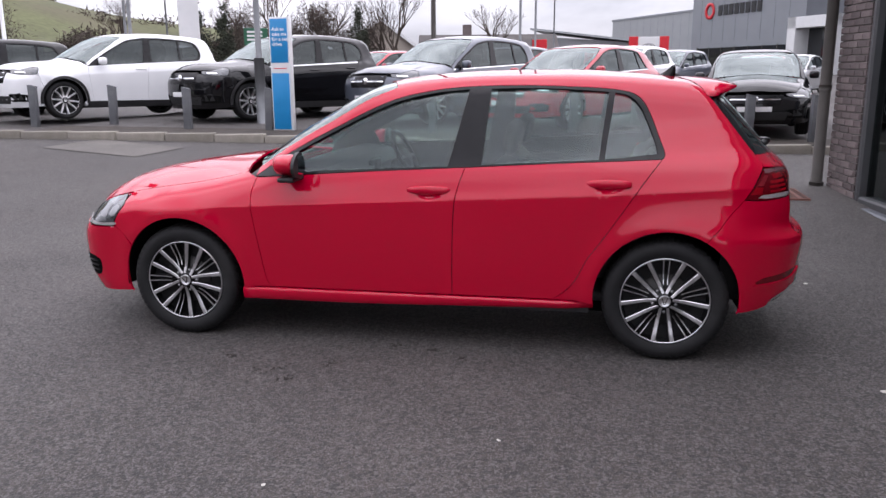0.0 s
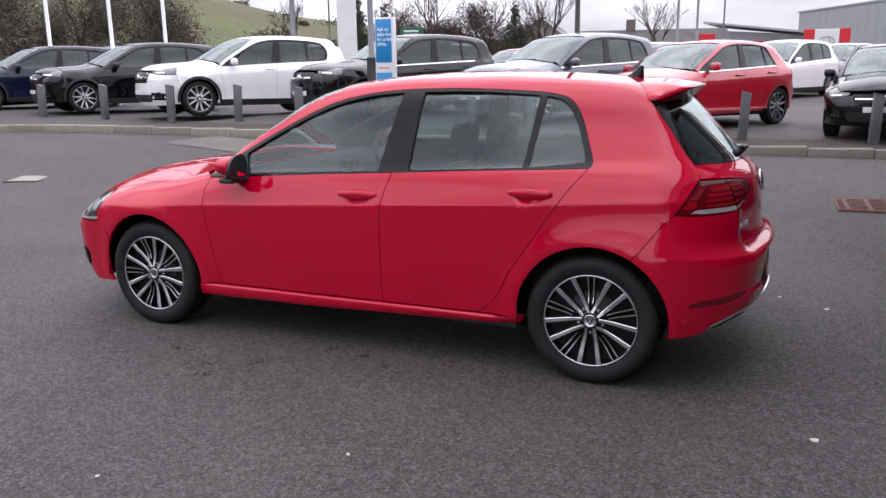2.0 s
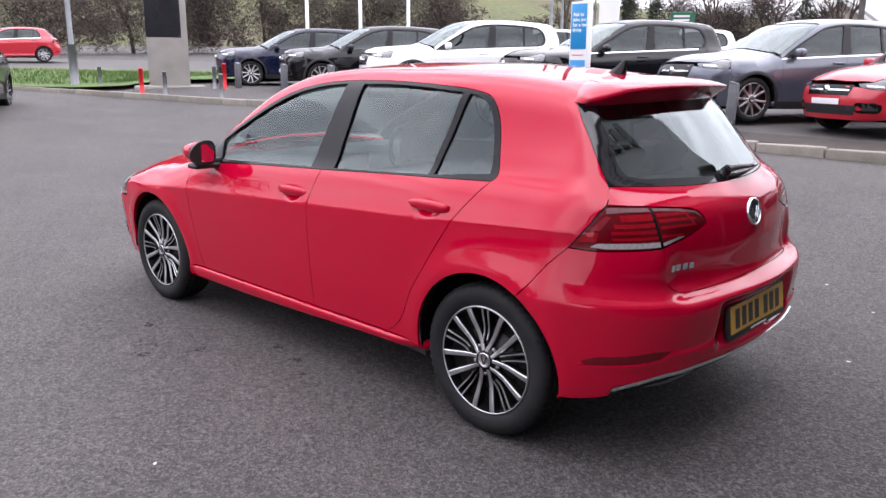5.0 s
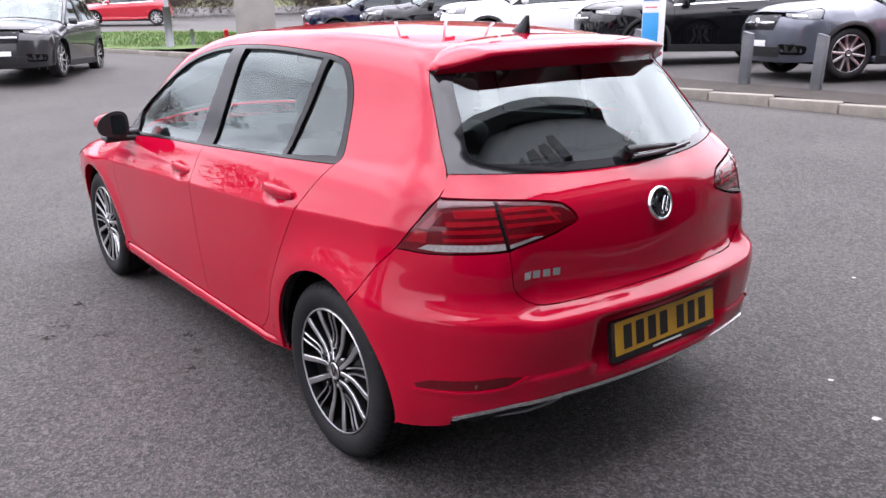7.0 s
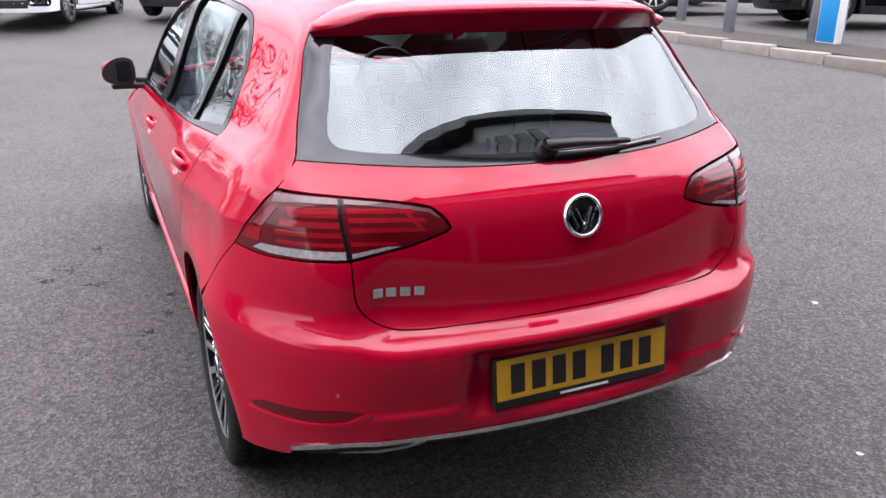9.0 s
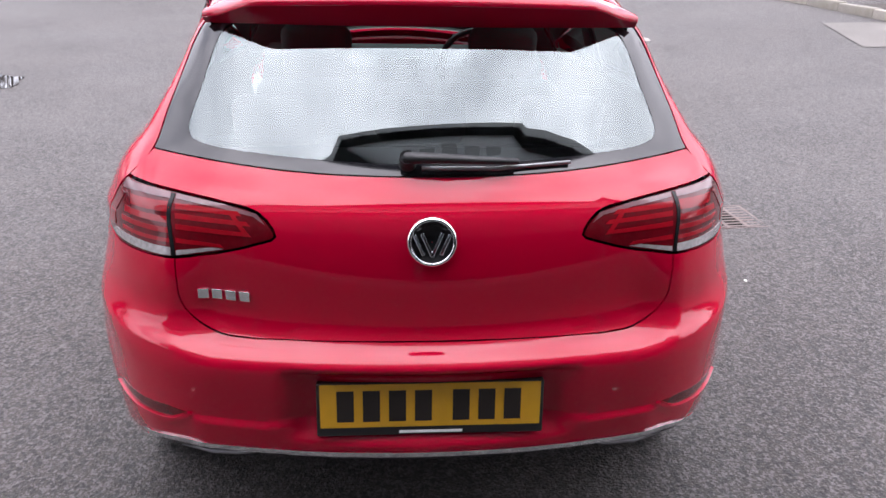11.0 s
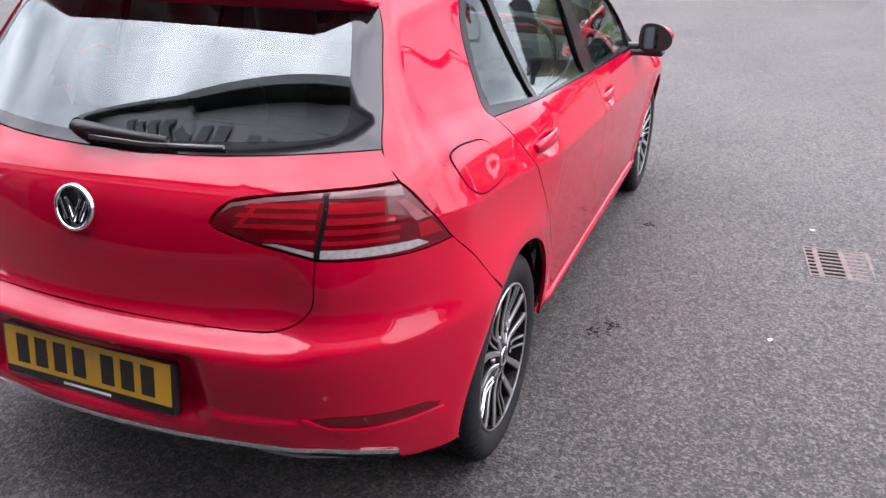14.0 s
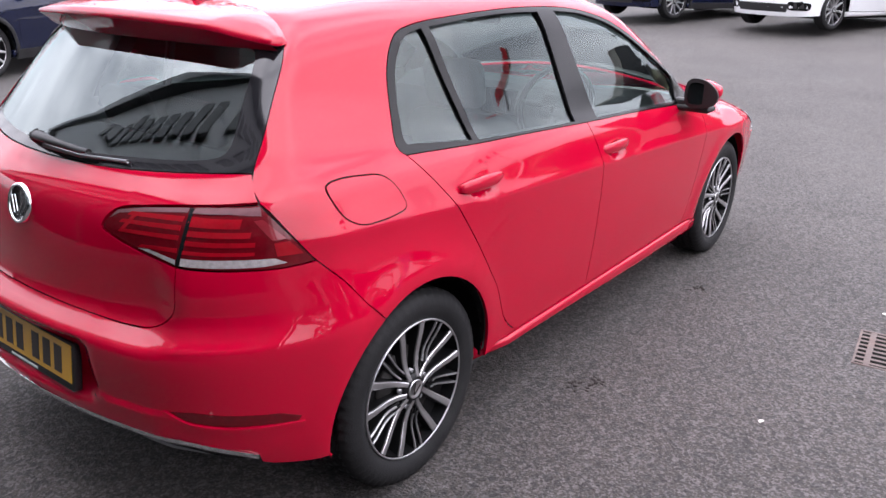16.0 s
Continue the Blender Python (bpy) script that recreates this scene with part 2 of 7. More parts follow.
M["evergreen"] = mat("evergreen", (0.026, 0.032, 0.018), rough=0.8, vary=0.4, scale=2)
M["hedge_leaf"] = mat("hedge_leaf", (0.066, 0.051, 0.041), rough=0.9, vary=0.45, scale=1.5)
M["gorse"] = mat("gorse", (0.42, 0.33, 0.03), rough=0.9, vary=0.35, scale=4)
M["blue_sign"] = mat("blue_sign", (0.0048, 0.216, 0.496), rough=0.35, vary=0.05, scale=3)
M["white_sign"] = mat("white_sign", (0.663, 0.6715, 0.6715), rough=0.4, vary=0.05, scale=2)
M["black_sign"] = mat("black_sign", (0.012, 0.012, 0.016), rough=0.25, vary=0.2, scale=2)
M["red_sign"] = mat("red_sign", (0.55, 0.012, 0.02), rough=0.4, vary=0.08, scale=2)
M["green_sign"] = mat("green_sign", (0.012, 0.10, 0.05), rough=0.5, vary=0.1, scale=2)
M["pole_grey"] = mat("pole_grey", (0.192, 0.2, 0.208), rough=0.5, metal=0.5, vary=0.15, scale=5)
M["frame_grey"] = mat("frame_grey", (0.05, 0.052, 0.055), rough=0.5, vary=0.12, scale=5)
M["pole_white"] = mat("pole_white", (0.75, 0.76, 0.77), rough=0.4, vary=0.05, scale=3)
M["pole_dark"] = mat("pole_dark", (0.05, 0.045, 0.04), rough=0.8, vary=0.2, scale=5)
M["brick"] = mat("brick", (0.1087, 0.08625, 0.084), rough=0.9, vary=0.25, scale=9, fine=0.15, bump=0.4, bump_scale=70, per_object=0.28)
M["mortar"] = mat("mortar", (0.225, 0.2137, 0.2025), rough=0.95, vary=0.15, scale=20, bump=0.3, bump_scale=120)
M["clad_light"] = mat("clad_light", (0.315, 0.33, 0.345), rough=0.45, metal=0.2, vary=0.05, scale=0.7)
M["fascia_grey"] = mat("fascia_grey", (0.40, 0.41, 0.42), rough=0.6, vary=0.05, scale=0.7)
M["clad_mid"] = mat("clad_mid", (0.23, 0.245, 0.265), rough=0.45, metal=0.2, vary=0.05, scale=0.7)
M["clad_dark"] = mat("clad_dark", (0.09375, 0.1013, 0.1162), rough=0.45, metal=0.2, vary=0.06, scale=0.7)
M["cream_wall"] = mat("cream_wall", (0.39, 0.345, 0.3), rough=0.9, vary=0.1, scale=0.8)
M["roof_slate"] = mat("roof_slate", (0.075, 0.068, 0.066), rough=0.85, vary=0.25, scale=1.5)
M["window_dark"] = mat("window_dark", (0.02, 0.022, 0.025), rough=0.06, vary=0.3, scale=0.6, spec=0.6)
M["showroom_glass"] = glass("showroom_glass", (0.22, 0.25, 0.25), 0.0)
M["water"] = mat("water", (0.02, 0.02, 0.02), rough=0.02, spec=0.5, vary=0.2, scale=2)
M["dropping"] = mat("dropping", (0.525, 0.51, 0.465), rough=0.8, vary=0.2, scale=60)
M["debris"] = mat("debris", (0.03, 0.025, 0.022), rough=0.95, vary=0.4, scale=60)
M["patch"] = mat("patch", (0.105, 0.0966, 0.0875), rough=0.9, vary=0.2, scale=1.5, fine=0.25, fine_scale=80, bump=0.3, bump_scale=110)


# ---- small tools ----
def smooth(a, b, v):
    t = np.clip((np.asarray(v, float) - a) / (b - a), 0, 1)
    return t * t * (3 - 2 * t)


def table(knots, n=500, soft=3):
    """A smooth curve through (key, value) knots, for np.interp."""
    k = np.array(knots, float)
    xs = np.linspace(k[0, 0], k[-1, 0], n)
    h = np.diff(k[:, 0])
    d = np.diff(k[:, 1]) / h
    m = np.zeros(len(k))
    m[0], m[-1] = d[0], d[-1]
    for i in range(1, len(k) - 1):
        if d[i - 1] * d[i] > 0:
            w1, w2 = 2 * h[i] + h[i - 1], h[i] + 2 * h[i - 1]
            m[i] = (w1 + w2) / (w1 / d[i - 1] + w2 / d[i])
    i = np.clip(np.searchsorted(k[:, 0], xs) - 1, 0, len(h) - 1)
    t = (xs - k[i, 0]) / h[i]
    ys = ((1 + 2 * t) * (1 - t) ** 2 * k[i, 1] + t * (1 - t) ** 2 * h[i] * m[i]
          + t * t * (3 - 2 * t) * k[i + 1, 1] + t * t * (t - 1) * h[i] * m[i + 1])
    for _ in range(soft):
        pad = np.pad(ys, 4, mode="edge")
        ys2 = sum(pad[j:j + n] for j in range(9)) / 9
        ys2[:5], ys2[-5:] = ys[:5], ys[-5:]
        ys = ys2
    return xs, ys


def smax(a, b, k):
    h = np.maximum(k - np.abs(a - b), 0) / k
    return np.maximum(a, b) + h * h * k * 0.25


def spline(pts, step=0.03, closed=False):
    """Catmull-Rom through 2D or 3D points, sampled every step metres. A doubled point makes a corner."""
    p = [np.array(q, float) for q in pts]
    n = len(p)
    out = []
    for i in range(n if closed else n - 1):
        a, b = p[i], p[(i + 1) % n]
        if np.allclose(a, b):
            continue
        z0 = p[i - 1] if (closed or i) else a
        z1 = p[(i + 2) % n] if (closed or i + 2 < n) else b
        la, lb, lc = np.linalg.norm(a - z0), np.linalg.norm(b - a), np.linalg.norm(z1 - b)
        ta = (b - z0) * lb / (la + lb) if la > 1e-9 else b - a
        tb = (z1 - a) * lb / (lb + lc) if lc > 1e-9 else b - a
        m = max(2, int(math.ceil(lb / step)))
        for s in range(m):
            t = s / m
            out.append((2 * t**3 - 3 * t**2 + 1) * a + (t**3 - 2 * t**2 + t) * ta + (3 * t**2 - 2 * t**3) * b + (t**3 - t**2) * tb)
    if not closed:
        out.append(p[-1])
    return np.array(out)


def inside(poly, q):
    """Which of the 2D points q lie inside the polygon."""
    x, y = q[:, 0], q[:, 1]
    c = np.zeros(len(q), bool)
    p, r = poly, np.roll(poly, 1, axis=0)
    for (x1, y1), (x0, y0) in zip(p, r):
        if y1 != y0:
            c ^= ((y1 > y) != (y0 > y)) & (x < (x0 - x1) * (y - y1) / (y0 - y1) + x1)
    return c


def near(poly, q):
    """The distance of the 2D points q from the polygon's outline."""
    a, b = poly, np.roll(poly, -1, axis=0)
    best = np.full(len(q), 1e9)
    for p, r in zip(a, b):
        e = r - p
        t = np.clip(((q - p) @ e) / max(e @ e, 1e-12), 0, 1)
        best = np.minimum(best, np.linalg.norm(q - p - t[:, None] * e, axis=1))
    return best


def shrink(poly, d):
    """The polygon with its outline moved inwards by d."""
    p = np.array(poly, float)
    keep = np.linalg.norm(p - np.roll(p, 1, axis=0), axis=1) > 1e-5
    p = p[keep]
    area = np.sum(p[:, 0] * np.roll(p[:, 1], -1) - np.roll(p[:, 0], -1) * p[:, 1])
    e0, e1 = p - np.roll(p, 1, axis=0), np.roll(p, -1, axis=0) - p
    n0 = np.stack([-e0[:, 1], e0[:, 0]], 1) / np.linalg.norm(e0, axis=1)[:, None]
    n1 = np.stack([-e1[:, 1], e1[:, 0]], 1) / np.linalg.norm(e1, axis=1)[:, None]
    n = n0 + n1
    n = n / np.maximum(np.linalg.norm(n, axis=1), 1e-6)[:, None]
    n = n / np.maximum(np.sum(n * n0, axis=1), 0.5)[:, None]
    return p + n * d * (1 if area > 0 else -1)


def part(name, bm, material, parent=None, label="", soft=True):
    """Links a bmesh, or a mesh, as one mesh object, under a thing or a part."""
    if isinstance(bm, bmesh.types.BMesh):
        me = bpy.data.meshes.new(name)
        if soft:
            for f in bm.faces:
                f.smooth = True
        bm.to_mesh(me)
        bm.free()
    else:
        me = bm
    if material and not me.materials:
        me.materials.append(material)
    ob = new(name, me)
    if parent:
        ob.parent = parent
    return tagged(ob, label=label)


def thing(name, label, category, m=None, group="", kind=""):
    ob = new(name)
    ob.matrix_basis = m or Matrix()
    return tagged(ob, label, category, group, kind)


def box(bm, x0, x1, y0, y1, z0, z1, bevel=0.0, m=None, seg=2):
    """A box, with rounded edges, into the bmesh."""
    made = bmesh.ops.create_cube(bm, size=1)["verts"]
    bmesh.ops.scale(bm, vec=(x1 - x0, y1 - y0, z1 - z0), verts=made)
    bmesh.ops.translate(bm, vec=((x0 + x1) / 2, (y0 + y1) / 2, (z0 + z1) / 2), verts=made)
    if bevel:
        es = list({e for v in made for e in v.link_edges})
        r = bmesh.ops.bevel(bm, geom=es, offset=bevel, segments=seg, affect="EDGES", profile=0.5)
        made = list({v for f in r["faces"] for v in f.verts} | {v for v in made if v.is_valid})
    if m:
        bmesh.ops.transform(bm, matrix=m, verts=[v for v in made if v.is_valid])
    return made


def tube(bm, pts, r0, r1=None, seg=8, caps=True, flat=1.0):
    """A round bar along points, tapering from r0 to r1."""
    pts = [Vector(p) for p in pts]
    r1 = r0 if r1 is None else r1
    rings = []
    up = Vector((0, 0, 1))
    for i, p in enumerate(pts):
        d = (pts[min(i + 1, len(pts) - 1)] - pts[max(i - 1, 0)]).normalized()
        a = d.cross(up)
        a = a.normalized() if a.length > 1e-3 else d.cross(Vector((1, 0, 0))).normalized()
        b = a.cross(d)
        r = r0 + (r1 - r0) * i / max(len(pts) - 1, 1)
        rings.append([bm.verts.new(p + (a * math.cos(k * math.tau / seg) + b * math.sin(k * math.tau / seg) * flat) * r) for k in range(seg)])
    for q, s in zip(rings, rings[1:]):
        for k in range(seg):
            bm.faces.new((q[k], q[(k + 1) % seg], s[(k + 1) % seg], s[k]))
    if caps:
        bm.faces.new(rings[0])
        bm.faces.new(rings[-1][::-1])
    return rings


def lathe(bm, prof, seg=32, axis="y", m=None, closed=False):
    """Turns a profile of (radius, height) about an axis."""
    rows = []
    made = []
    for r, h in prof:
        ring = []
        for k in range(seg):
            c, s = math.cos(k * math.tau / seg) * r, math.sin(k * math.tau / seg) * r
            ring.append(bm.verts.new((c, h, s) if axis == "y" else (c, s, h)))
        rows.append(ring)
        made += ring
    pairs = list(zip(rows, rows[1:])) + ([(rows[-1], rows[0])] if closed else [])
    for a, b in pairs:
        for k in range(seg):
            bm.faces.new((a[k], a[(k + 1) % seg], b[(k + 1) % seg], b[k]))
    if m:
        bmesh.ops.transform(bm, matrix=m, verts=made)
    return rows


def prism(bm, poly, y0, y1, plane="xz"):
    """A flat polygon drawn out between two depths."""
    def at(p, d):
        return {"xz": (p[0], d, p[1]), "yz": (d, p[0], p[1]), "xy": (p[0], p[1], d)}[plane]
    a = [bm.verts.new(at(p, y0)) for p in poly]
    b = [bm.verts.new(at(p, y1)) for p in poly]
    n = len(poly)
    bm.faces.new(a[::-1])
    bm.faces.new(b)
    for i in range(n):
        bm.faces.new((a[i], a[(i + 1) % n], b[(i + 1) % n], b[i]))
    bmesh.ops.recalc_face_normals(bm, faces=list({f for v in a + b for f in v.link_faces}))
    return a + b


# ---- a car body as one smooth closed form, cut into panels ----
class Body:
    def __init__(s, top, side, rear, front, wheel_x, wheel_z, arch, half, plan, taper_up, crease, rear_bow=((0.2, 0.22), (0.6, 0.22), (0.85, 0.33), (1.6, 0.36)),
                 rear_round=((0.2, 0.17), (0.7, 0.15), (0.95, 0.07), (1.05, 0.04), (1.6, 0.04)), screen_sweep=0.22, roof_round=0.11, flare=0.012, front_bow=0.30, front_round=0.22, dents=(), shelf=0.0, crown=0.035, nose_tight=0.0, plan_up=((0.0, 0.0), (2.2, 0.0)), haunch=0.0):
        s.plan_up, s.haunch = table(plan_up), haunch
        s.crown, s.nose_tight = crown, nose_tight
        s.top, s.side, s.rear, s.front = table(top), table(side, 900, 1), table(rear, 700, 2), table(front)
        s.front_bow, s.front_round, s.dents, s.shelf = front_bow, front_round, dents, shelf
        s.plan, s.bow, s.round = table(plan), table(rear_bow), table(rear_round)
        s.wx, s.wz, s.arch, s.half, s.taper_up, s.crease = wheel_x, wheel_z, arch, half, taper_up, crease
        s.sweep, s.roof_round, s.flare = screen_sweep, roof_round, flare

    def F(s, x, y, z):
        y = np.abs(y)
        lift = s.crease * x * (1 - smooth(0.95, 1.25, z)) * smooth(0.35, 0.7, z)
        w = np.interp(z - lift, *s.side) + np.interp(x, *s.plan)
        w = w + np.interp(x, *s.plan_up) * smooth(0.62, 0.86, z) + s.haunch * np.exp(-(((x - 1.5) / 0.32) ** 2)) * smooth(0.22, 0.45, z) * (1 - smooth(0.62, 0.80, z))
        w = w - s.taper_up * smooth(0.2, 1.75, x) ** 1.3 * smooth(0.8, 1.3, z)
        for wx in s.wx:
            d = np.hypot(x - wx, z - s.wz)
            w = w + s.flare * np.exp(-(((d - s.arch - 0.02) / 0.055) ** 2)) * (1 - smooth(0.7, 0.9, z))
        for dx, dz, rx, rz, deep in s.dents:
            w = w - deep * (1 - smooth(0.35, 1.0, np.hypot((x - dx) / rx, (z - dz) / rz)))
        side = y - w
        flat = s.flat_glass * smooth(0.64, 1.10, z)
        xr = np.interp(z, *s.rear) - np.interp(z, *s.bow) * ((1 - flat) * y * y + flat * y**4 / 0.45)
        if s.shelf:
            xr = xr + s.shelf * smooth(0.49, 0.63, y) * smooth(0.62, 0.66, z) * (1 - smooth(0.74, 0.92, z))
        if s.recess:
            xr = xr - s.recess * (1 - smooth(0.28, 0.37, y)) * smooth(0.405, 0.45, z) * (1 - smooth(0.585, 0.618, z))
            xr = xr + 0.011 * (1 - smooth(0.446, 0.464, z)) * (1 - smooth(0.54, 0.62, y))
        rear = x - xr
        xf = np.interp(z, *s.front) + s.front_bow * y * y
        front = xf - x
        xs = x - s.sweep * y * y * (1 - smooth(-0.2, 0.3, x)) - 0.1 * y * y * (1 - smooth(-1.6, -1.0, x))
        up = np.interp(xs, *s.top) - (0.035 + s.crown * (1 - smooth(-1.3, -0.7, x))) * (y / 0.6) ** 2
        f = smax(side, rear, np.interp(z, *s.round))
        f = smax(f, front, s.front_round)
        return smax(f, z - up, s.roof_round * (1 - s.nose_tight * (1 - smooth(-1.6, -1.2, x))))

    def solve(s, o, d, far, level=0.0):
        lo, hi = np.zeros(len(o)), np.full(len(o), far)
        for _ in range(26):
            m = (lo + hi) / 2
            p = o + d * m[:, None]
            out = s.F(p[:, 0], p[:, 1], p[:, 2]) > level
            hi, lo = np.where(out, m, hi), np.where(out, lo, m)
        return o + d * ((lo + hi) / 2)[:, None]

    def grad(s, p):
        e = 0.004
        g = np.stack([s.F(p[:, 0] + (e if i == 0 else 0), p[:, 1] + (e if i == 1 else 0), p[:, 2] + (e if i == 2 else 0))
                      - s.F(p[:, 0] - (e if i == 0 else 0), p[:, 1] - (e if i == 1 else 0), p[:, 2] - (e if i == 2 else 0)) for i in range(3)], 1)
        return g / np.maximum(np.linalg.norm(g, axis=1), 1e-9)[:, None]

    def place(s, chart, q, level=0.0):
        """2D points of a chart onto the body. side: (x, z); end: (y, z) from behind; fan: (angle*0.75, z) round the rear corner; nose: the same in front;
        top: (x, y) from above; section: (x, angle*0.7) about the length."""
        n = len(q)
        a, b = q[:, 0], q[:, 1]
        zero, one = np.zeros(n), np.ones(n)
        if chart == "side":
            o, d = np.stack([a, zero, b], 1), np.stack([zero, one, zero], 1)
        elif chart == "end":
            o, d = np.stack([one * 0.9, a, b], 1), np.stack([one, zero, zero], 1)
        elif chart == "fan":
            o, d = np.stack([one * s.pivot, zero, b], 1), np.stack([np.cos(a / 0.75), np.sin(a / 0.75), zero], 1)
        elif chart == "nose":
            o, d = np.stack([one * -s.pivot, zero, b], 1), np.stack([-np.cos(a / 0.75), np.sin(a / 0.75), zero], 1)
        elif chart == "front":
            o, d = np.stack([one * -0.9, a, b], 1), np.stack([-one, zero, zero], 1)
        elif chart == "top":
            o, d = np.stack([a, b, one * 0.5], 1), np.stack([zero, zero, one], 1)
        else:
            o, d = np.stack([a, zero, one * 0.75], 1), np.stack([zero, np.cos(b / 0.7), np.sin(b / 0.7)], 1)
        return s.solve(o, d, 1.9, level)

    pivot = 1.25
    fold = (0.797, 0.804, 0.811, 0.822)
    recess = 0.0
    flat_glass = 0.0

    def fan(s, x, y, z):
        """The fan chart's place of a point near the body."""
        return (math.atan2(y, x - s.pivot) * 0.75, z)

    def section(s, x, z):
        """The section chart's place of the side point at (x, z)."""
        p = s.place("side", np.array([[x, z]]))[0]
        return (x, math.atan2(z - 0.75, p[1]) * 0.7)

    def panel(s, name, outline, chart, material, parent=None, step=0.04, gap=0.002, level=0.0, edge=0.012, holes=(), label="", both=True, rim=True, lines=()):
        """A panel of the body between outlines in a chart, with turned-in edges; its mirror image too, if both."""
        outer = shrink(outline, gap) if gap else np.array(outline)
        keep = np.linalg.norm(outer - np.roll(outer, 1, axis=0), axis=1) > 1e-4
        outer = outer[keep]
        rings = [outer] + [np.array(h) for h in holes]
        lo, hi = outer.min(0), outer.max(0)
        nx, ny = int((hi[0] - lo[0]) / step) + 1, int((hi[1] - lo[1]) / step) + 1
        gx, gy = np.meshgrid(lo[0] + (np.arange(nx) + 0.5) * step, lo[1] + (np.arange(ny) + 0.5) * step)
        grid = np.stack([gx.ravel(), gy.ravel()], 1)
        grid = grid[inside(outer, grid) & (near(outer, grid) > step * 0.45)]
        for h in rings[1:]:
            if len(grid):
                grid = grid[~inside(h, grid) & (near(h, grid) > step * 0.45)]
        if len(lines) and len(grid):
            lines = np.array([p for p in lines])
            lines = lines[inside(outer, lines) & (near(outer, lines) > 0.006)]
            for h in rings[1:]:
                lines = lines[~inside(h, lines) & (near(h, lines) > 0.006)]
            if len(lines):
                far = np.array([np.min(np.linalg.norm(lines - g, axis=1)) for g in grid]) > step * 0.42
                grid = np.vstack([grid[far], lines])
        vs, es = [], []
        for r in rings:
            b = len(vs)
            vs += [Vector(p) for p in r]
            es += [(b + i, b + (i + 1) % len(r)) for i in range(len(r))]
        vs += [Vector(p) for p in grid]
        from_cdt = mathutils_cdt(vs, es, [], 1, 1e-5)
        q = np.array([tuple(v) for v in from_cdt[0]])
        tris = np.array([f for f in from_cdt[2] if len(f) == 3])
        mid = q[tris].mean(axis=1)
        ok = inside(outer, mid)
        for h in rings[1:]:
            ok &= ~inside(h, mid)
        tris = tris[ok]
        p = s.place(chart, q, level)
        nrm = s.grad(p)
        t3 = p[tris]
        fl = np.sum(np.cross(t3[:, 1] - t3[:, 0], t3[:, 2] - t3[:, 0]) * nrm[tris[:, 0]], axis=1) < 0
        tris[fl] = tris[fl][:, ::-1]
        count = {}
        for t in tris:
            for i in range(3):
                e = (int(t[i]), int(t[(i + 1) % 3]))
                count[tuple(sorted(e))] = None if tuple(sorted(e)) in count else e
        border = [e for e in count.values() if e] if rim else []
        verts, faces, norms = p.tolist(), tris.tolist(), []
        deep = {}
        for a, b in border:
            for v in (a, b):
                if v not in deep:
                    deep[v] = len(verts)
                    verts.append((p[v] - nrm[v] * edge).tolist())
            faces.append([b, a, deep[a], deep[b]])
        made = []
        for side in ((1, -1) if both else (1,)):
            me = bpy.data.meshes.new(name)
            fs = faces if side > 0 else [f[::-1] for f in faces]
            me.from_pydata([(x, y * side, z) for x, y, z in verts], [], fs)
            me.polygons.foreach_set("use_smooth", [True] * len(fs))
            loops = []
            pn = {}
            vv = np.array(verts) * (1, side, 1)
            for i, f in enumerate(fs):
                if i < len(tris):
                    loops += [tuple(nrm[v] * (1, side, 1)) for v in f]
                else:
                    w = np.cross(vv[f[1]] - vv[f[0]], vv[f[2]] - vv[f[0]])
                    w = w / max(np.linalg.norm(w), 1e-12)
                    loops += [tuple(w)] * len(f)
            me.normals_split_custom_set(loops)
            me.materials.append(material)
            made.append(part(name, me, None, parent, label))
        return made


# ---- ground ----
def ground_z(x, y):
    u = smooth(1.5, 8.5, y)
    a = 0.36 - 0.018 * np.clip(x, -22, 6)
    v = 0.46 * smooth(4, 20, -np.asarray(x, float))
    z = np.maximum(u * a, v)
    far = np.hypot(x, y)
    return z + 0.025 * np.clip(-np.asarray(x, float) - 22, 0, 60) * smooth(22, 40, far) + 0.012 * np.clip(np.asarray(y, float) - 14, 0, 90)


def gz(x, y):
    return float(ground_z(x, y))


def build_ground():
    def axis(lo, hi, fine):
        v = list(np.arange(lo, hi + 1e-6, fine))
        s, e = fine, fine
        while v[0] > -1800:
            s *= 1.5
            v.insert(0, v[0] - s)
        while v[-1] < 1800:
            e *= 1.5
            v.append(v[-1] + e)
        return np.array(v)
    xs, ys = axis(-32, 14, 0.5), axis(-12, 20, 0.5)
    gx, gy = np.meshgrid(xs, ys)
    z = ground_z(gx, gy)
    me = bpy.data.meshes.new("ground")
    n = len(xs)
    faces = [(j * n + i, j * n + i + 1, (j + 1) * n + i + 1, (j + 1) * n + i) for j in range(len(ys) - 1) for i in range(n - 1)]
    me.from_pydata(np.stack([gx.ravel(), gy.ravel(), z.ravel()], 1).tolist(), [], faces)
    me.polygons.foreach_set("use_smooth", [True] * len(faces))
    tagged(part("ground", me, M["tarmac"]), "worn grey tarmac forecourt with pale stones", "tarmac", kind="structure")


build_ground()


# ---- kerb along the parking bays, with a raised bay behind it ----
def kerb_line():
    """The kerb's front edge: along the bays, then bending away round the verge."""
    return spline([(9.0, 7.55), (4.0, 7.45), (0.0, 7.20), (-5.0, 7.05), (-10.0, 6.75), (-13.0, 6.30), (-16.0, 6.00), (-19.0, 5.65), (-22.5, 4.9), (-26.0, 3.0), (-27.5, -2.0), (-28.0, -10.0)], 0.9)


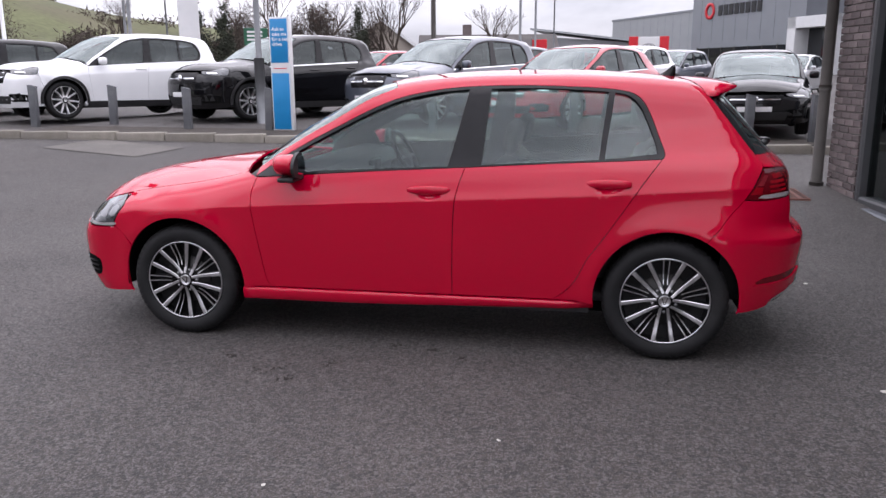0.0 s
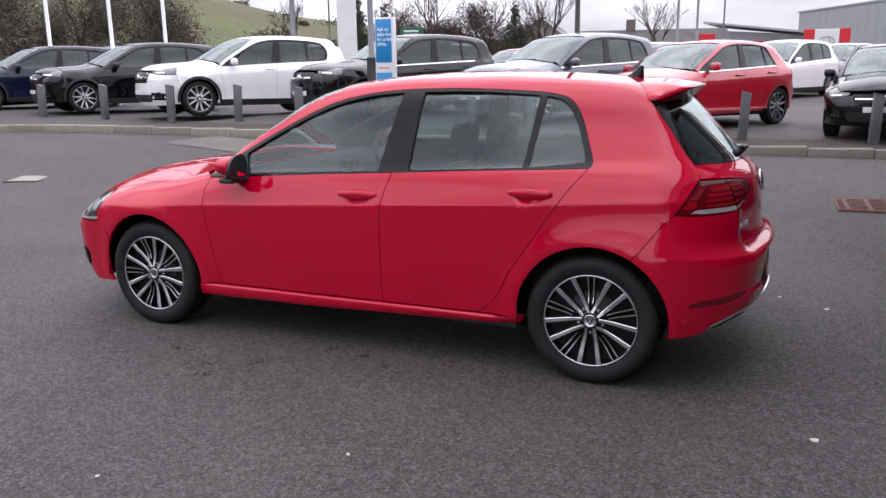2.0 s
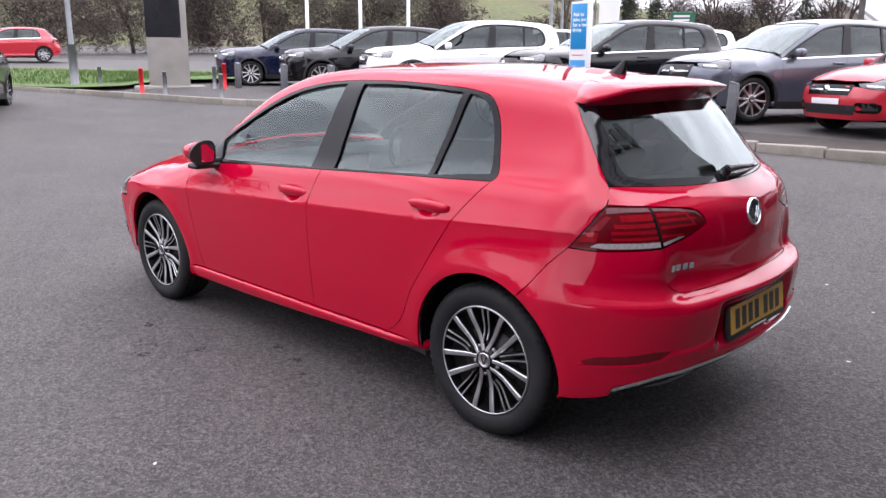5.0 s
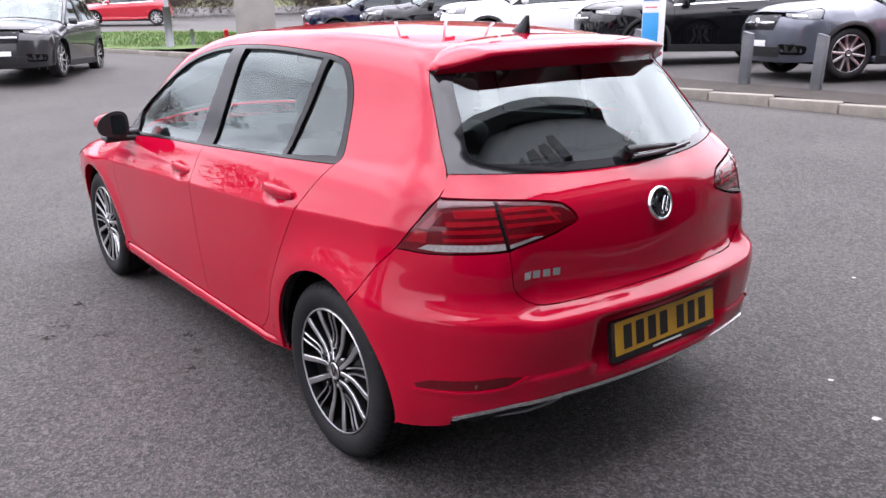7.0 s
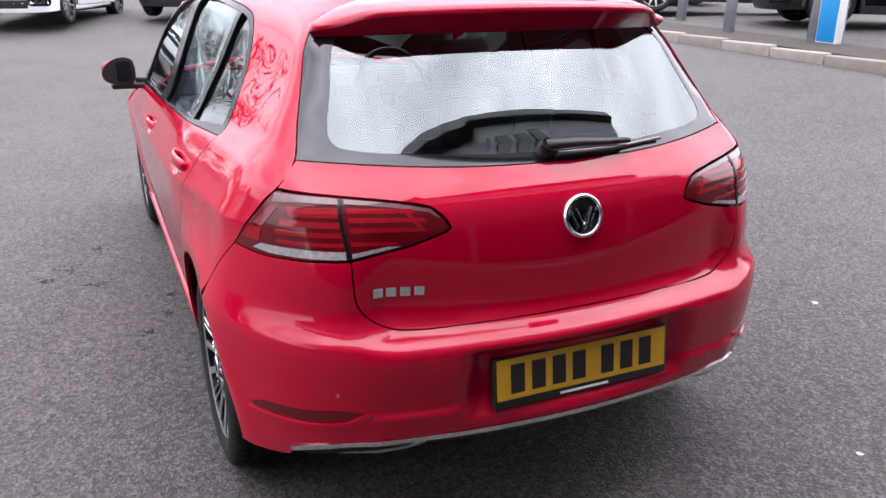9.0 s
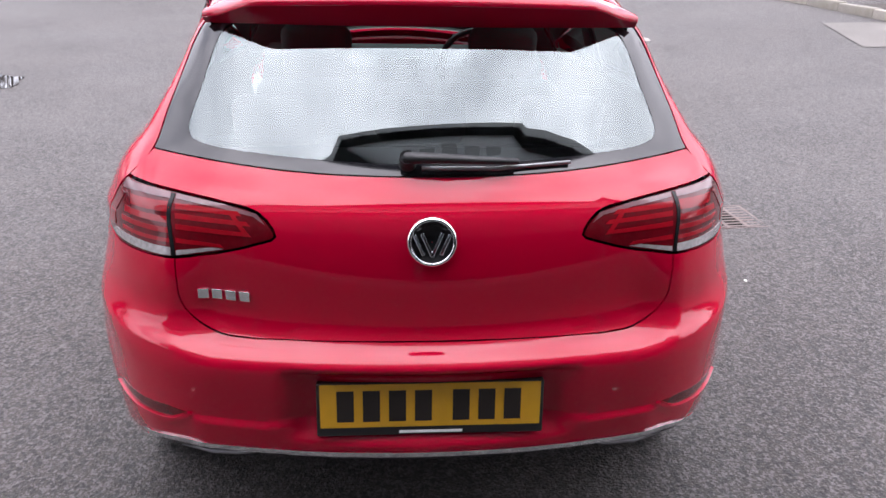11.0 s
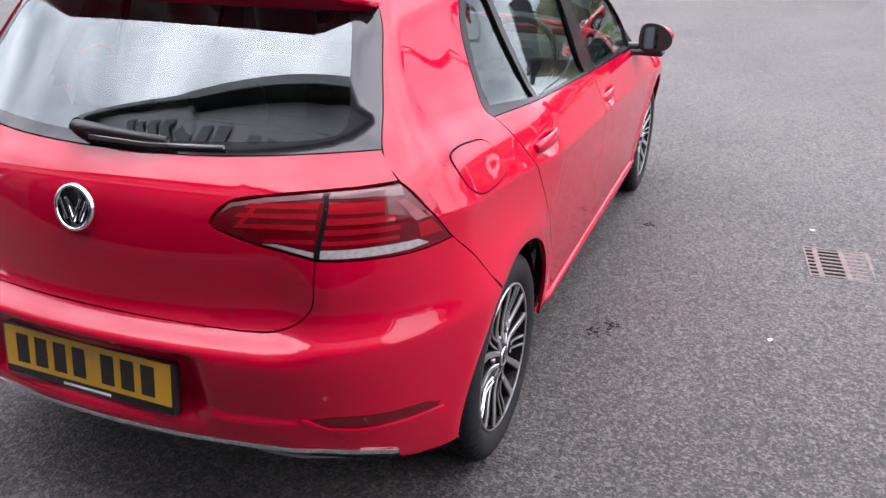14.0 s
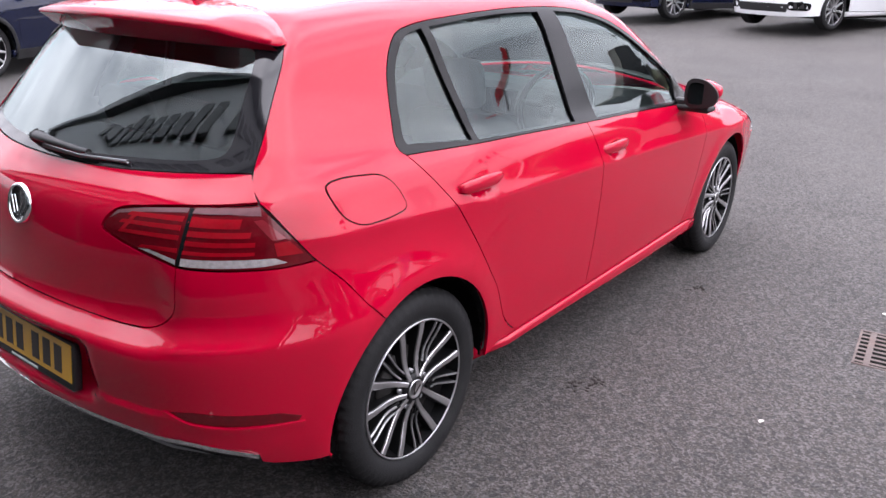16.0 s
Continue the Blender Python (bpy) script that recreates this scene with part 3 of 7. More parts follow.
def build_kerbs():
    line = kerb_line()
    root = thing("kerb", "weathered buff concrete kerb stones edging the parking bays", "kerb", kind="structure")
    for p, q in zip(line, line[1:]):
        d = Vector((q[0] - p[0], q[1] - p[1]))
        ang = math.degrees(math.atan2(-d.y, -d.x))
        mx, my = (p[0] + q[0]) / 2, (p[1] + q[1]) / 2
        slope = math.degrees(math.atan2(gz(*p) - gz(*q), d.length))
        bm = bmesh.new()
        h = d.length / 2 - 0.006
        box(bm, -h, h, -0.15, 0.0, -0.12, 0.115 + random.uniform(-0.006, 0.006), 0.016, seg=2)
        o = part("kerb_stone", bm, M["kerb"], root)
        o.matrix_basis = pose(mx, my, gz(mx, my), 0, slope, ang)
    # raised ground behind the kerb, up to the far bays
    bm = bmesh.new()
    rows = []
    for p in line[:22]:
        rows.append([bm.verts.new((p[0], p[1] + 0.14 + dy, gz(p[0], p[1]) + 0.10 + 0.012 * min(dy, 1.2) + 0.012 * max(0, dy - 1.2))) for dy in (0.0, 0.5, 1.0, 1.6, 3.0, 6.0, 12.0, 22.0)])
    for a, c in zip(rows, rows[1:]):
        for k in range(7):
            f = bm.faces.new((a[k], a[k + 1], c[k + 1], c[k]))
            f.material_index = 1 if k < 2 else 0
    bmesh.ops.recalc_face_normals(bm, faces=bm.faces)
    o = tagged(part("parking_bay_ground", bm, M["tarmac"]), "dark damp tarmac of the raised parking bays", "tarmac", kind="structure")
    o.data.materials.append(M["soil"])


build_kerbs()


def bay_z(x, y):
    """Height of the raised bays."""
    ky = float(np.interp(-x, [-9, -4, 0, 5, 10, 13, 16, 19, 22.5], [7.55, 7.45, 7.2, 7.05, 6.75, 6.3, 6.0, 5.65, 4.9]))
    dy = y - ky - 0.14
    return gz(x, ky) + 0.10 + 0.012 * dy if dy > 0 else gz(x, y)


def build_bollards():
    bm = bmesh.new()
    box(bm, -0.062, 0.062, -0.062, 0.062, -0.15, 0.665, 0.008)
    root = thing("bollard", "weathered square grey bollard behind the kerb", "bollard", group="bollards along the kerb")
    post = part("post", bm, M["bollard"], root)
    bm = bmesh.new()
    prism(bm, [(-0.062, 0.660), (0.062, 0.660), (0.062, 0.680), (-0.062, 0.710)], -0.060, 0.060)
    part("sloped_cap", bm, M["bollard"], root, soft=False)
    spots = [(-15.2, 8.6), (-12.9, 8.4), (-11.1, 8.4), (-9.15, 8.2), (-7.75, 8.5), (-5.95, 7.9), (-4.55, 8.1), (-2.75, 8.2), (-1.72, 8.2), (0.58, 8.05), (1.54, 8.05), (3.25, 8.1), (4.2, 8.1)]
    for i, (x, y) in enumerate(spots):
        m = pose(x, y, bay_z(x, y), random.uniform(-2.5, 2.5), random.uniform(-1.0, 2.5), 8)
        if i == 0:
            root.matrix_basis = m
        else:
            copy_thing(root, m)


build_bollards()


def lettering(words, size):
    """Words in the built-in font as a thin mesh."""
    cu = bpy.data.curves.new("lettering", "FONT")
    cu.body, cu.size, cu.extrude, cu.resolution_u, cu.offset = words, size, 0.001, 2, 0.0012
    ob = new("lettering", cu)
    me = bpy.data.meshes.new_from_object(ob.evaluated_get(bpy.context.evaluated_depsgraph_get()))
    bpy.data.objects.remove(ob)
    return me


def build_totem_sign():
    root = thing("totem_sign", "tall bright blue totem sign with white edges", "sign", pose(-4.25, 8.05, bay_z(-4.25, 8.05), 0, 0, -6))
    bm = bmesh.new()
    box(bm, -0.185, 0.185, -0.05, 0.05, 0, 1.86, 0.006)
    part("panel", bm, M["white_sign"], root)
    bm = bmesh.new()
    box(bm, -0.168, 0.150, -0.056, -0.0505, 0.02, 0.95, 0.002)
    part("blue_face", bm, M["blue_sign"], root)
    bm = bmesh.new()
    box(bm, -0.168, 0.150, -0.056, -0.0505, 1.12, 1.83, 0.002)
    part("blue_face", bm, M["blue_sign"], root)
    bm = bmesh.new()
    box(bm, -0.13, 0.11, -0.0535, -0.0505, 1.02, 1.035, 0)
    part("red_bar", bm, M["red_sign"], root, soft=False)
    for words, z in (("Ask to", 1.655), ("take me", 1.575), ("for a test", 1.495), ("drive.", 1.415)):
        o = part("lettering", lettering(words, 0.085), M["white_print"], root)
        o.matrix_basis = pose(-0.135, -0.0565, z - 0.02, 90, 0, 0)
        tagged(o, kind="stuff")


build_totem_sign()


def pole(name, label, x, y, h, r, material, z=None, arm=None, group=""):
    z = gz(x, y) if z is None else z
    root = thing(name, label, name.replace("_", " "), pose(x, y, z), group)
    bm = bmesh.new()
    tube(bm, [(0, 0, -0.3), (0, 0, h * 0.5), (0, 0, h)], r, r * 0.7, 10)
    part("shaft", bm, M[material], root)
    bm = bmesh.new()
    tube(bm, [(0, 0, -0.1), (0, 0, min(1.2, h * 0.3))], r * 1.55, r * 1.5, 10)
    part("base_sleeve", bm, M[material], root)
    if arm:
        bm = bmesh.new()
        box(bm, -0.12, 0.5, -0.1, 0.1, h - 0.05, h + 0.06, 0.03)
        part(arm, bm, M["pole_grey"], root)
    return root


def build_poles():
    pole("street_lamp", "slim grey steel lamp post behind the kerb", -5.22, 9.35, 5.2, 0.062, "pole_grey", bay_z(-5.2, 9.3), "lamp_head")
    for x, y in ((-15.85, 11.4), (-14.8, 12.5), (-13.85, 13.5)):
        r = pole("flag_pole", "white painted flag pole with a limp red flag", x, y, 8.0, 0.055, "pole_white", bay_z(x, y), group="flag poles")
        bm = bmesh.new()
        cols = []
        for i in range(9):
            u = i / 8
            cols.append([bm.verts.new((0.06 + 0.48 * u, 0.09 * math.sin(u * 9 + x) * u, 7.8 - 0.95 * v - 0.40 * u * u)) for v in np.linspace(0, 1, 6)])
        for p, q in zip(cols, cols[1:]):
            for n in range(5):
                bm.faces.new((p[n], q[n], q[n + 1], p[n + 1]))
        part("flag", bm, M["red_sign"], r)
    pole("street_lamp", "thin grey street lamp column by the far road", -18.93, 27.5, 8.0, 0.09, "pole_grey", arm="lamp_head")
    pole("street_lamp", "thin grey street lamp column by the far road", -25.3, 37.4, 8.0, 0.09, "pole_grey", arm="lamp_head")
    pole("utility_pole", "dark wooden utility pole behind the parked cars", -5.0, 24.7, 8.5, 0.10, "pole_dark")
    pole("street_lamp", "thin grey street lamp column by the far road", -2.78, 35.0, 8.0, 0.07, "pole_grey", arm="lamp_head")
    pole("street_lamp", "thin grey street lamp column by the far road", -2.42, 40.0, 8.5, 0.07, "pole_grey", arm="lamp_head")
    pole("street_lamp", "thin grey street lamp column by the far road", -2.2, 55.0, 6.0, 0.07, "pole_grey", arm="lamp_head")
    pole("camera_pole", "grey pole with a small camera box", -21.07, 34.4, 4.6, 0.06, "pole_grey", arm="camera_box")
    pole("street_lamp", "slim grey lamp post on the grass verge", -19.6, 6.2, 6.5, 0.075, "pole_grey", arm="lamp_head")
    pole("street_lamp", "slim pale lamp post at the edge of the forecourt", -24.8, 0.3, 6.5, 0.085, "pole_white", arm="lamp_head")


build_poles()


def build_monolith():
    root = thing("monolith_sign", "pale grey slab sign with a black upper panel", "sign", pose(-17.1, 7.7, gz(-17.1, 7.6), 0, 0, 63))
    bm = bmesh.new()
    box(bm, -0.52, 0.52, -0.16, 0.16, -0.1, 4.2, 0.02)
    part("slab", bm, M["concrete"], root)
    for s in (-1, 1):
        bm = bmesh.new()
        box(bm, -0.52, 0.36, 0.161 * s - 0.004, 0.161 * s + 0.004, 1.28, 4.15, 0.002)
        part("black_panel", bm, M["black_sign"], root)
    bm = bmesh.new()
    box(bm, -0.9, 0.9, -0.5, 0.5, -0.1, 0.03, 0.02)
    part("plinth", bm, M["concrete"], root)
    for x, y in ((-16.1, 6.4), (-15.2, 8.2)):
        r = thing("marker_post", "short red marker post on the verge", "post", pose(x, y, gz(x, y)), "red marker posts")
        bm = bmesh.new()
        tube(bm, [(0, 0, -0.1), (0, 0, 0.62)], 0.055, 0.055, 12)
        part("shaft", bm, M["red_sign"], r)
        bm = bmesh.new()
        lathe(bm, [(0.056, 0.61), (0.045, 0.64), (0.001, 0.65)], 12, axis="z")
        part("cap", bm, M["red_sign"], r)
    for x, y in ((-15.2, 6.55), (-13.0, 6.75), (-15.35, 8.0), (-18.9, 6.6)):
        r = thing("short_post", "short grey metal post on the verge", "post", pose(x, y, gz(x, y)), "grey verge posts")
        bm = bmesh.new()
        tube(bm, [(0, 0, -0.1), (0, 0, 0.56)], 0.05, 0.05, 12)
        part("shaft", bm, M["pole_grey"], r)
        bm = bmesh.new()
        lathe(bm, [(0.051, 0.55), (0.042, 0.57), (0.001, 0.575)], 12, axis="z")
        part("cap", bm, M["pole_grey"], r)


build_monolith()


# ---- grass verge, road and hedge beyond the bend ----
def strip(name, label, near_pts, far_pts, lift, material, kind="structure", category="grass", n=1):
    bm = bmesh.new()
    a, c = spline(near_pts, 1.5), None
    f = np.array(far_pts, float)
    t = np.linspace(0, 1, len(a))
    c = spline(far_pts, 0.2)
    c = np.stack([np.interp(t, np.linspace(0, 1, len(c)), c[:, i]) for i in (0, 1)], 1)
    rows = [[bm.verts.new((p[0] + (q[0] - p[0]) * s, p[1] + (q[1] - p[1]) * s, gz(p[0] + (q[0] - p[0]) * s, p[1] + (q[1] - p[1]) * s) + lift)) for s in np.linspace(0, 1, 9)] for p, q in zip(a, c)]
    for p, q in zip(rows, rows[1:]):
        for k in range(8):
            bm.faces.new((p[k], p[k + 1], q[k + 1], q[k]))
    bmesh.ops.recalc_face_normals(bm, faces=bm.faces)
    o = part(name, bm, M[material])
    if o.data.polygons[0].normal.z < 0:
        o.data.flip_normals()
    return tagged(o, label, category, kind=kind)


verge = strip("grass_verge", "short green grass verge beside the kerb", [(-17.6, 6.6), (-19.0, 5.9), (-22.5, 5.15), (-26.2, 3.2), (-27.8, -2.0), (-28.3, -12.0)], [(-17.9, 14.0), (-22.0, 13.5), (-27.5, 10.0), (-31.5, 5.0), (-33.5, -2.0), (-34.5, -12.0)], 0.12, "grass")
road = strip("road", "grey public road beyond the grass verge", [(-14.0, 22.0), (-22.0, 15.0), (-28.5, 10.5), (-32.5, 5.3), (-34.6, -2.0), (-35.6, -14.0)], [(-20.0, 30.0), (-30.0, 21.0), (-37.0, 14.5), (-41.0, 7.0), (-43.0, -2.0), (-44.0, -14.0)], 0.05, "road", category="road")


def grass_blades():
    """Short blades that break up the verge's edge and surface."""
    rng = np.random.default_rng(5)
    verts, faces = [], []
    for _ in range(9000):
        t, s = rng.random(), rng.random()
        a = spline_pt((-18.2, 7.0), (-20.0, 6.0), (-26.4, 4.0), t)
        x, y = a[0] - 5.5 * s * (0.4 + 0.6 * t), a[1] + 5.5 * s * (1 - 0.6 * t)
        z = gz(x, y) + 0.11
        h, w, an = rng.uniform(0.04, 0.11), 0.012, rng.random() * 6.28
        i = len(verts)
        verts += [(x - w * math.cos(an), y - w * math.sin(an), z), (x + w * math.cos(an), y + w * math.sin(an), z), (x + rng.normal(0, 0.02), y + rng.normal(0, 0.02), z + h)]
        faces.append((i, i + 1, i + 2))
    me = bpy.data.meshes.new("grass")
    me.from_pydata(verts, [], faces)
    tagged(part("grass", me, M["grass"]), "short tufts of green verge grass", "grass", kind="stuff")


def spline_pt(a, b, c, t):
    return ((1 - t) ** 2 * a[0] + 2 * t * (1 - t) * b[0] + t * t * c[0], (1 - t) ** 2 * a[1] + 2 * t * (1 - t) * b[1] + t * t * c[1])


grass_blades()


# ---- hillside ----
def build_hill():
    """Fields rising behind the road, with darker scrub."""
    bm = bmesh.new()
    rows = []
    for i in range(61):
        az = radians(96 + 84 * i / 60)
        row = []
        for j in range(25):
            d = 62 + 240 * (j / 24) ** 1.3
            crest = (20 + 6.5 * math.sin(az * 5.0 + 1.0) + 2.5 * math.sin(az * 11)) * smooth(96, 128, math.degrees(az))
            h = crest * smooth(62, 190, d) + 1.2 * math.sin(d * 0.09 + az * 9) * smooth(70, 120, d) - 0.6
            x, y = d * math.cos(az), d * math.sin(az)
            row.append(bm.verts.new((x, y, h + 1.5)))
        rows.append(row)
    for p, q in zip(rows, rows[1:]):
        for k in range(24):
            bm.faces.new((p[k], p[k + 1], q[k + 1], q[k]))
    bmesh.ops.recalc_face_normals(bm, faces=bm.faces)
    o = part("hillside", bm, M["hill_grass"])
    if o.data.polygons[0].normal.z < 0:
        o.data.flip_normals()
    tagged(o, "rough green hillside of fields and brown scrub", "hillside", kind="structure")


build_hill()


# ---- buildings ----
def wall_box(name, root, x0, x1, y0, y1, z0, z1, material, label="", bevel=0.02):
    bm = bmesh.new()
    box(bm, x0, x1, y0, y1, z0, z1, bevel, seg=1)
    return part(name, bm, M[material], root, label, soft=False)


def build_showrooms():
    # long grey dealership, its front facing the bays
    r = thing("grey_showroom", "long grey clad car showroom with dark glass front", "building", pose(2.9, 113.0, gz(3, 113) - 0.9, 0, 0, -63.5))
    wall_box("pale_hall", r, 0, 21, 0, 24, 0, 7.6, "clad_light")
    wall_box("middle_hall", r, 20.6, 40, -0.5, 24, 0, 10.5, "clad_mid")
    wall_box("dark_hall", r, 40.0, 84, -1.0, 24, 0, 11.0, "clad_dark")
    for k in range(11):
        wall_box("cladding_joint", r, 1.6 + 1.75 * k, 1.64 + 1.75 * k, -0.012, 0.02, 2.9, 7.5, "clad_mid", bevel=0)
    for k in range(8):
        wall_box("cladding_joint", r, 22.4 + 2.1 * k, 22.44 + 2.1 * k, -0.512, -0.48, 3.9, 10.4, "clad_dark", bevel=0)
    for k in range(7):
        w = wall_box("window", r, 22.0 + 2.3 * k, 24.1 + 2.3 * k, -0.54, -0.42, 1.0, 3.3, "window_dark", bevel=0.01)
        wall_box("frame_bar", w, 21.9 + 2.3 * k, 22.0 + 2.3 * k, -0.58, -0.44, 1.0, 3.4, "pole_dark", bevel=0.01)
    for k in range(15):
        w = wall_box("window", r, 46.2 + 2.4 * k, 48.4 + 2.4 * k, -1.04, -0.92, 0.3, 4.6, "showroom_glass", bevel=0.01)
        wall_box("frame_bar", w, 46.0 + 2.4 * k, 46.2 + 2.4 * k, -1.08, -0.94, 0.3, 4.7, "pole_grey", bevel=0.01)
    p = wall_box("entrance_portal", r, 39.6, 40.7, -2.6, 0.2, 0, 5.6, "white_sign")
    wall_box("portal_leg", p, 44.6, 45.7, -2.6, 0.2, 0, 5.6, "white_sign")
    wall_box("portal_beam", p, 39.6, 45.7, -2.6, 0.2, 4.6, 5.6, "white_sign")
    wall_box("entrance_door", p, 40.7, 44.6, -1.06, -0.9, 0, 4.6, "window_dark")
    bm = bmesh.new()
    lathe(bm, [(0.9, -0.62), (0.9, -0.5), (0.55, -0.5), (0.55, -0.62)], 20, closed=True, m=Matrix.Translation((24.0, 0, 7.3)))
    part("round_emblem", bm, M["red_sign"], r)
    for k in range(8):
        wall_box("sign_bar", r, 25.6 + 0.95 * k, 26.3 + 0.95 * k, -0.58, -0.49, 6.7, 7.8, "black_sign", bevel=0)
    for k in range(12):
        wall_box("sign_bar", r, 42.0 + 1.0 * k, 42.75 + 1.0 * k, -1.08, -0.98, 8.4, 9.5, "black_sign", bevel=0)
    for sgn in (1, -1):
        bm = bmesh.new()
        box(bm, -0.25, 0.25, -0.06, 0.06, -1.5, 1.5, 0.02, pose(58.5 + sgn * 1.1, -1.08, 9.2, 0, sgn * 28, 0))
        part("wall_emblem", bm, M["black_sign" if sgn > 0 else "white_sign"], r, soft=False)
    wall_box("roof_edge", r, -0.1, 20.6, -0.1, 24.1, 7.55, 7.8, "clad_mid")
    wall_box("roof_edge", r, 20.5, 84.1, -1.1, 24.1, 11.0, 11.3, "clad_dark")
    # red and white pylon in front of it
    t = thing("pylon_sign", "red and white pylon sign with a plain emblem", "sign", pose(3.9, 45.0, gz(4, 45) - 0.2, 0, 0, 0))
    wall_box("white_panel", t, -0.62, 0.62, -0.12, 0.12, 0.9, 2.9, "white_sign")
    wall_box("red_panel", t, -1.15, -0.62, -0.14, 0.14, 0.0, 2.92, "red_sign")
    wall_box("red_panel", t, 0.62, 1.15, -0.14, 0.14, 0.0, 2.92, "red_sign")
    bm = bmesh.new()
    for rx, rz in ((0.38, 0.26), (0.17, 0.25)):
        tube(bm, [(rx * math.cos(a), -0.13, 2.25 + rz * math.sin(a)) for a in np.linspace(0, math.tau, 25)], 0.022, 0.022, 6, caps=False)
    part("oval_emblem", bm, M["steel"], t)
    wall_box("text_bar", t, -0.5, 0.5, -0.13, -0.115, 1.55, 1.75, "red_sign", bevel=0)
    # far red-striped garage with a sloping roof
    g = thing("garage_building", "far garage with sloping roof and red fascia", "building", pose(-4.9, 84.0, gz(-5, 84) - 0.3, 0, 0, -4))
    bm = bmesh.new()
    prism(bm, [(0.2, 0), (9.4, 0), (9.4, 3.3), (0.2, 4.0)], 0, 9)
    part("walls", bm, M["clad_light"], g, soft=False)
    bm = bmesh.new()
    prism(bm, [(-1.2, 4.9), (9.9, 3.5), (9.9, 3.3), (-1.2, 4.7)], -1.2, 9.5)
    part("roof", bm, M["clad_light"], g, soft=False)
    wall_box("red_fascia", g, 1.2, 5.2, -0.1, 0.05, 1.9, 2.9, "red_sign")
    wall_box("red_fascia", g, 5.6, 9.2, -0.1, 0.05, 1.9, 2.9, "red_sign")
    wall_box("shop_window", g, 1.2, 9.2, -0.08, 0.05, 0.4, 1.8, "window_dark")
    for k in range(6):
        wall_box("text_bar", g, 5.9 + 0.5 * k, 6.25 + 0.5 * k, -0.14, -0.09, 2.2, 2.6, "white_sign", bevel=0)
    f = thing("flag_sign", "red banner sign on a thin pole", "sign", pose(-3.2, 55.0, gz(-3, 55)))
    wall_box("banner", f, -0.55, 0.5, -0.05, 0.05, 1.2, 2.75, "red_sign")
    wall_box("mast", f, -0.62, -0.55, -0.04, 0.04, 0, 2.9, "pole_grey")
    # tall white pylon at the roadside, green road sign
    w = thing("white_pylon", "tall plain white roadside pylon sign", "sign", pose(-17.7, 30.4, gz(-17, 30), 0, 0, 28))
    wall_box("pylon_panel", w, -0.46, 0.46, -0.2, 0.2, 0, 7.5, "white_sign")
    wall_box("pylon_foot", w, -0.6, 0.6, -0.35, 0.35, 0, 0.25, "concrete")
    s = thing("road_sign", "green direction sign on two posts", "sign", pose(-17.1, 36.5, gz(-17, 36), 0, 0, 25))
    wall_box("sign_board", s, -0.62, 0.62, -0.04, 0.04, 1.95, 2.85, "green_sign")
    for x in (-0.4, 0.4):
        wall_box("sign_post", s, x - 0.04, x + 0.04, -0.03, 0.03, 0, 2.9, "pole_grey")
    for z in (2.65, 2.45, 2.25):
        wall_box("text_bar", s, -0.45, 0.35, -0.048, -0.041, z - 0.05, z + 0.05, "white_sign", bevel=0)


build_showrooms()


def build_house():
    h = thing("bungalow", "pale rendered bungalow with a dark slate roof", "house", pose(-14.6, 53.0, gz(-14, 53) - 0.6, 0, 0, 10))
    bm = bmesh.new()
    prism(bm, [(-3.0, 0), (3.0, 0), (3.0, 2.3), (0, 4.55), (-3.0, 2.3)], 0, 7)
    part("gable_wall", bm, M["cream_wall"], h, soft=False)
    for sgn in (1, -1):
        bm = bmesh.new()
        prism(bm, [(0, 4.78), (sgn * 3.5, 2.15), (sgn * 3.5, 1.95), (0, 4.55)], -0.35, 7.2)
        part("roof", bm, M["roof_slate"], h, soft=False)
        bm = bmesh.new()
        prism(bm, [(0, 4.80), (sgn * 3.5, 2.17), (sgn * 3.5, 1.95), (0, 4.56)], -0.42, -0.355)
        part("barge_board", bm, M["white_sign"], h, soft=False)
    wall_box("window", h, -0.8, 0.8, -0.05, 0.1, 0.9, 2.0, "window_dark")
    wall_box("wing", h, 2.8, 13.0, 1.5, 7.5, 0, 2.0, "cream_wall")
    bm = bmesh.new()
    prism(bm, [(1.2, 2.0), (7.8, 2.0), (4.5, 3.75)], 2.6, 13.3, "yz")
    part("wing_roof", bm, M["roof_slate"], h, soft=False)
    wall_box("chimney", h, 6.0, 6.7, 4.2, 4.9, 3.2, 4.5, "brick")
    for x in (4.2, 7.4, 10.4):
        wall_box("window", h, x, x + 1.4, 1.45, 1.56, 0.8, 1.7, "window_dark")


build_house()


# ---- the dealership beside and behind the camera: brick pier, glazing, dark fascia with plain lettering bars ----
def build_dealership():
    ax, ay, bx, by = 3.58, 4.92, 4.85, -6.4
    ln = math.hypot(bx - ax, by - ay)
    ang = math.degrees(math.atan2(by - ay, bx - ax))
    r = thing("dealership_building", "brick-piered showroom with glass front and dark fascia", "building", pose(ax, ay, gz(ax, ay) - 0.12, 0, 0, ang))
    return r, ln


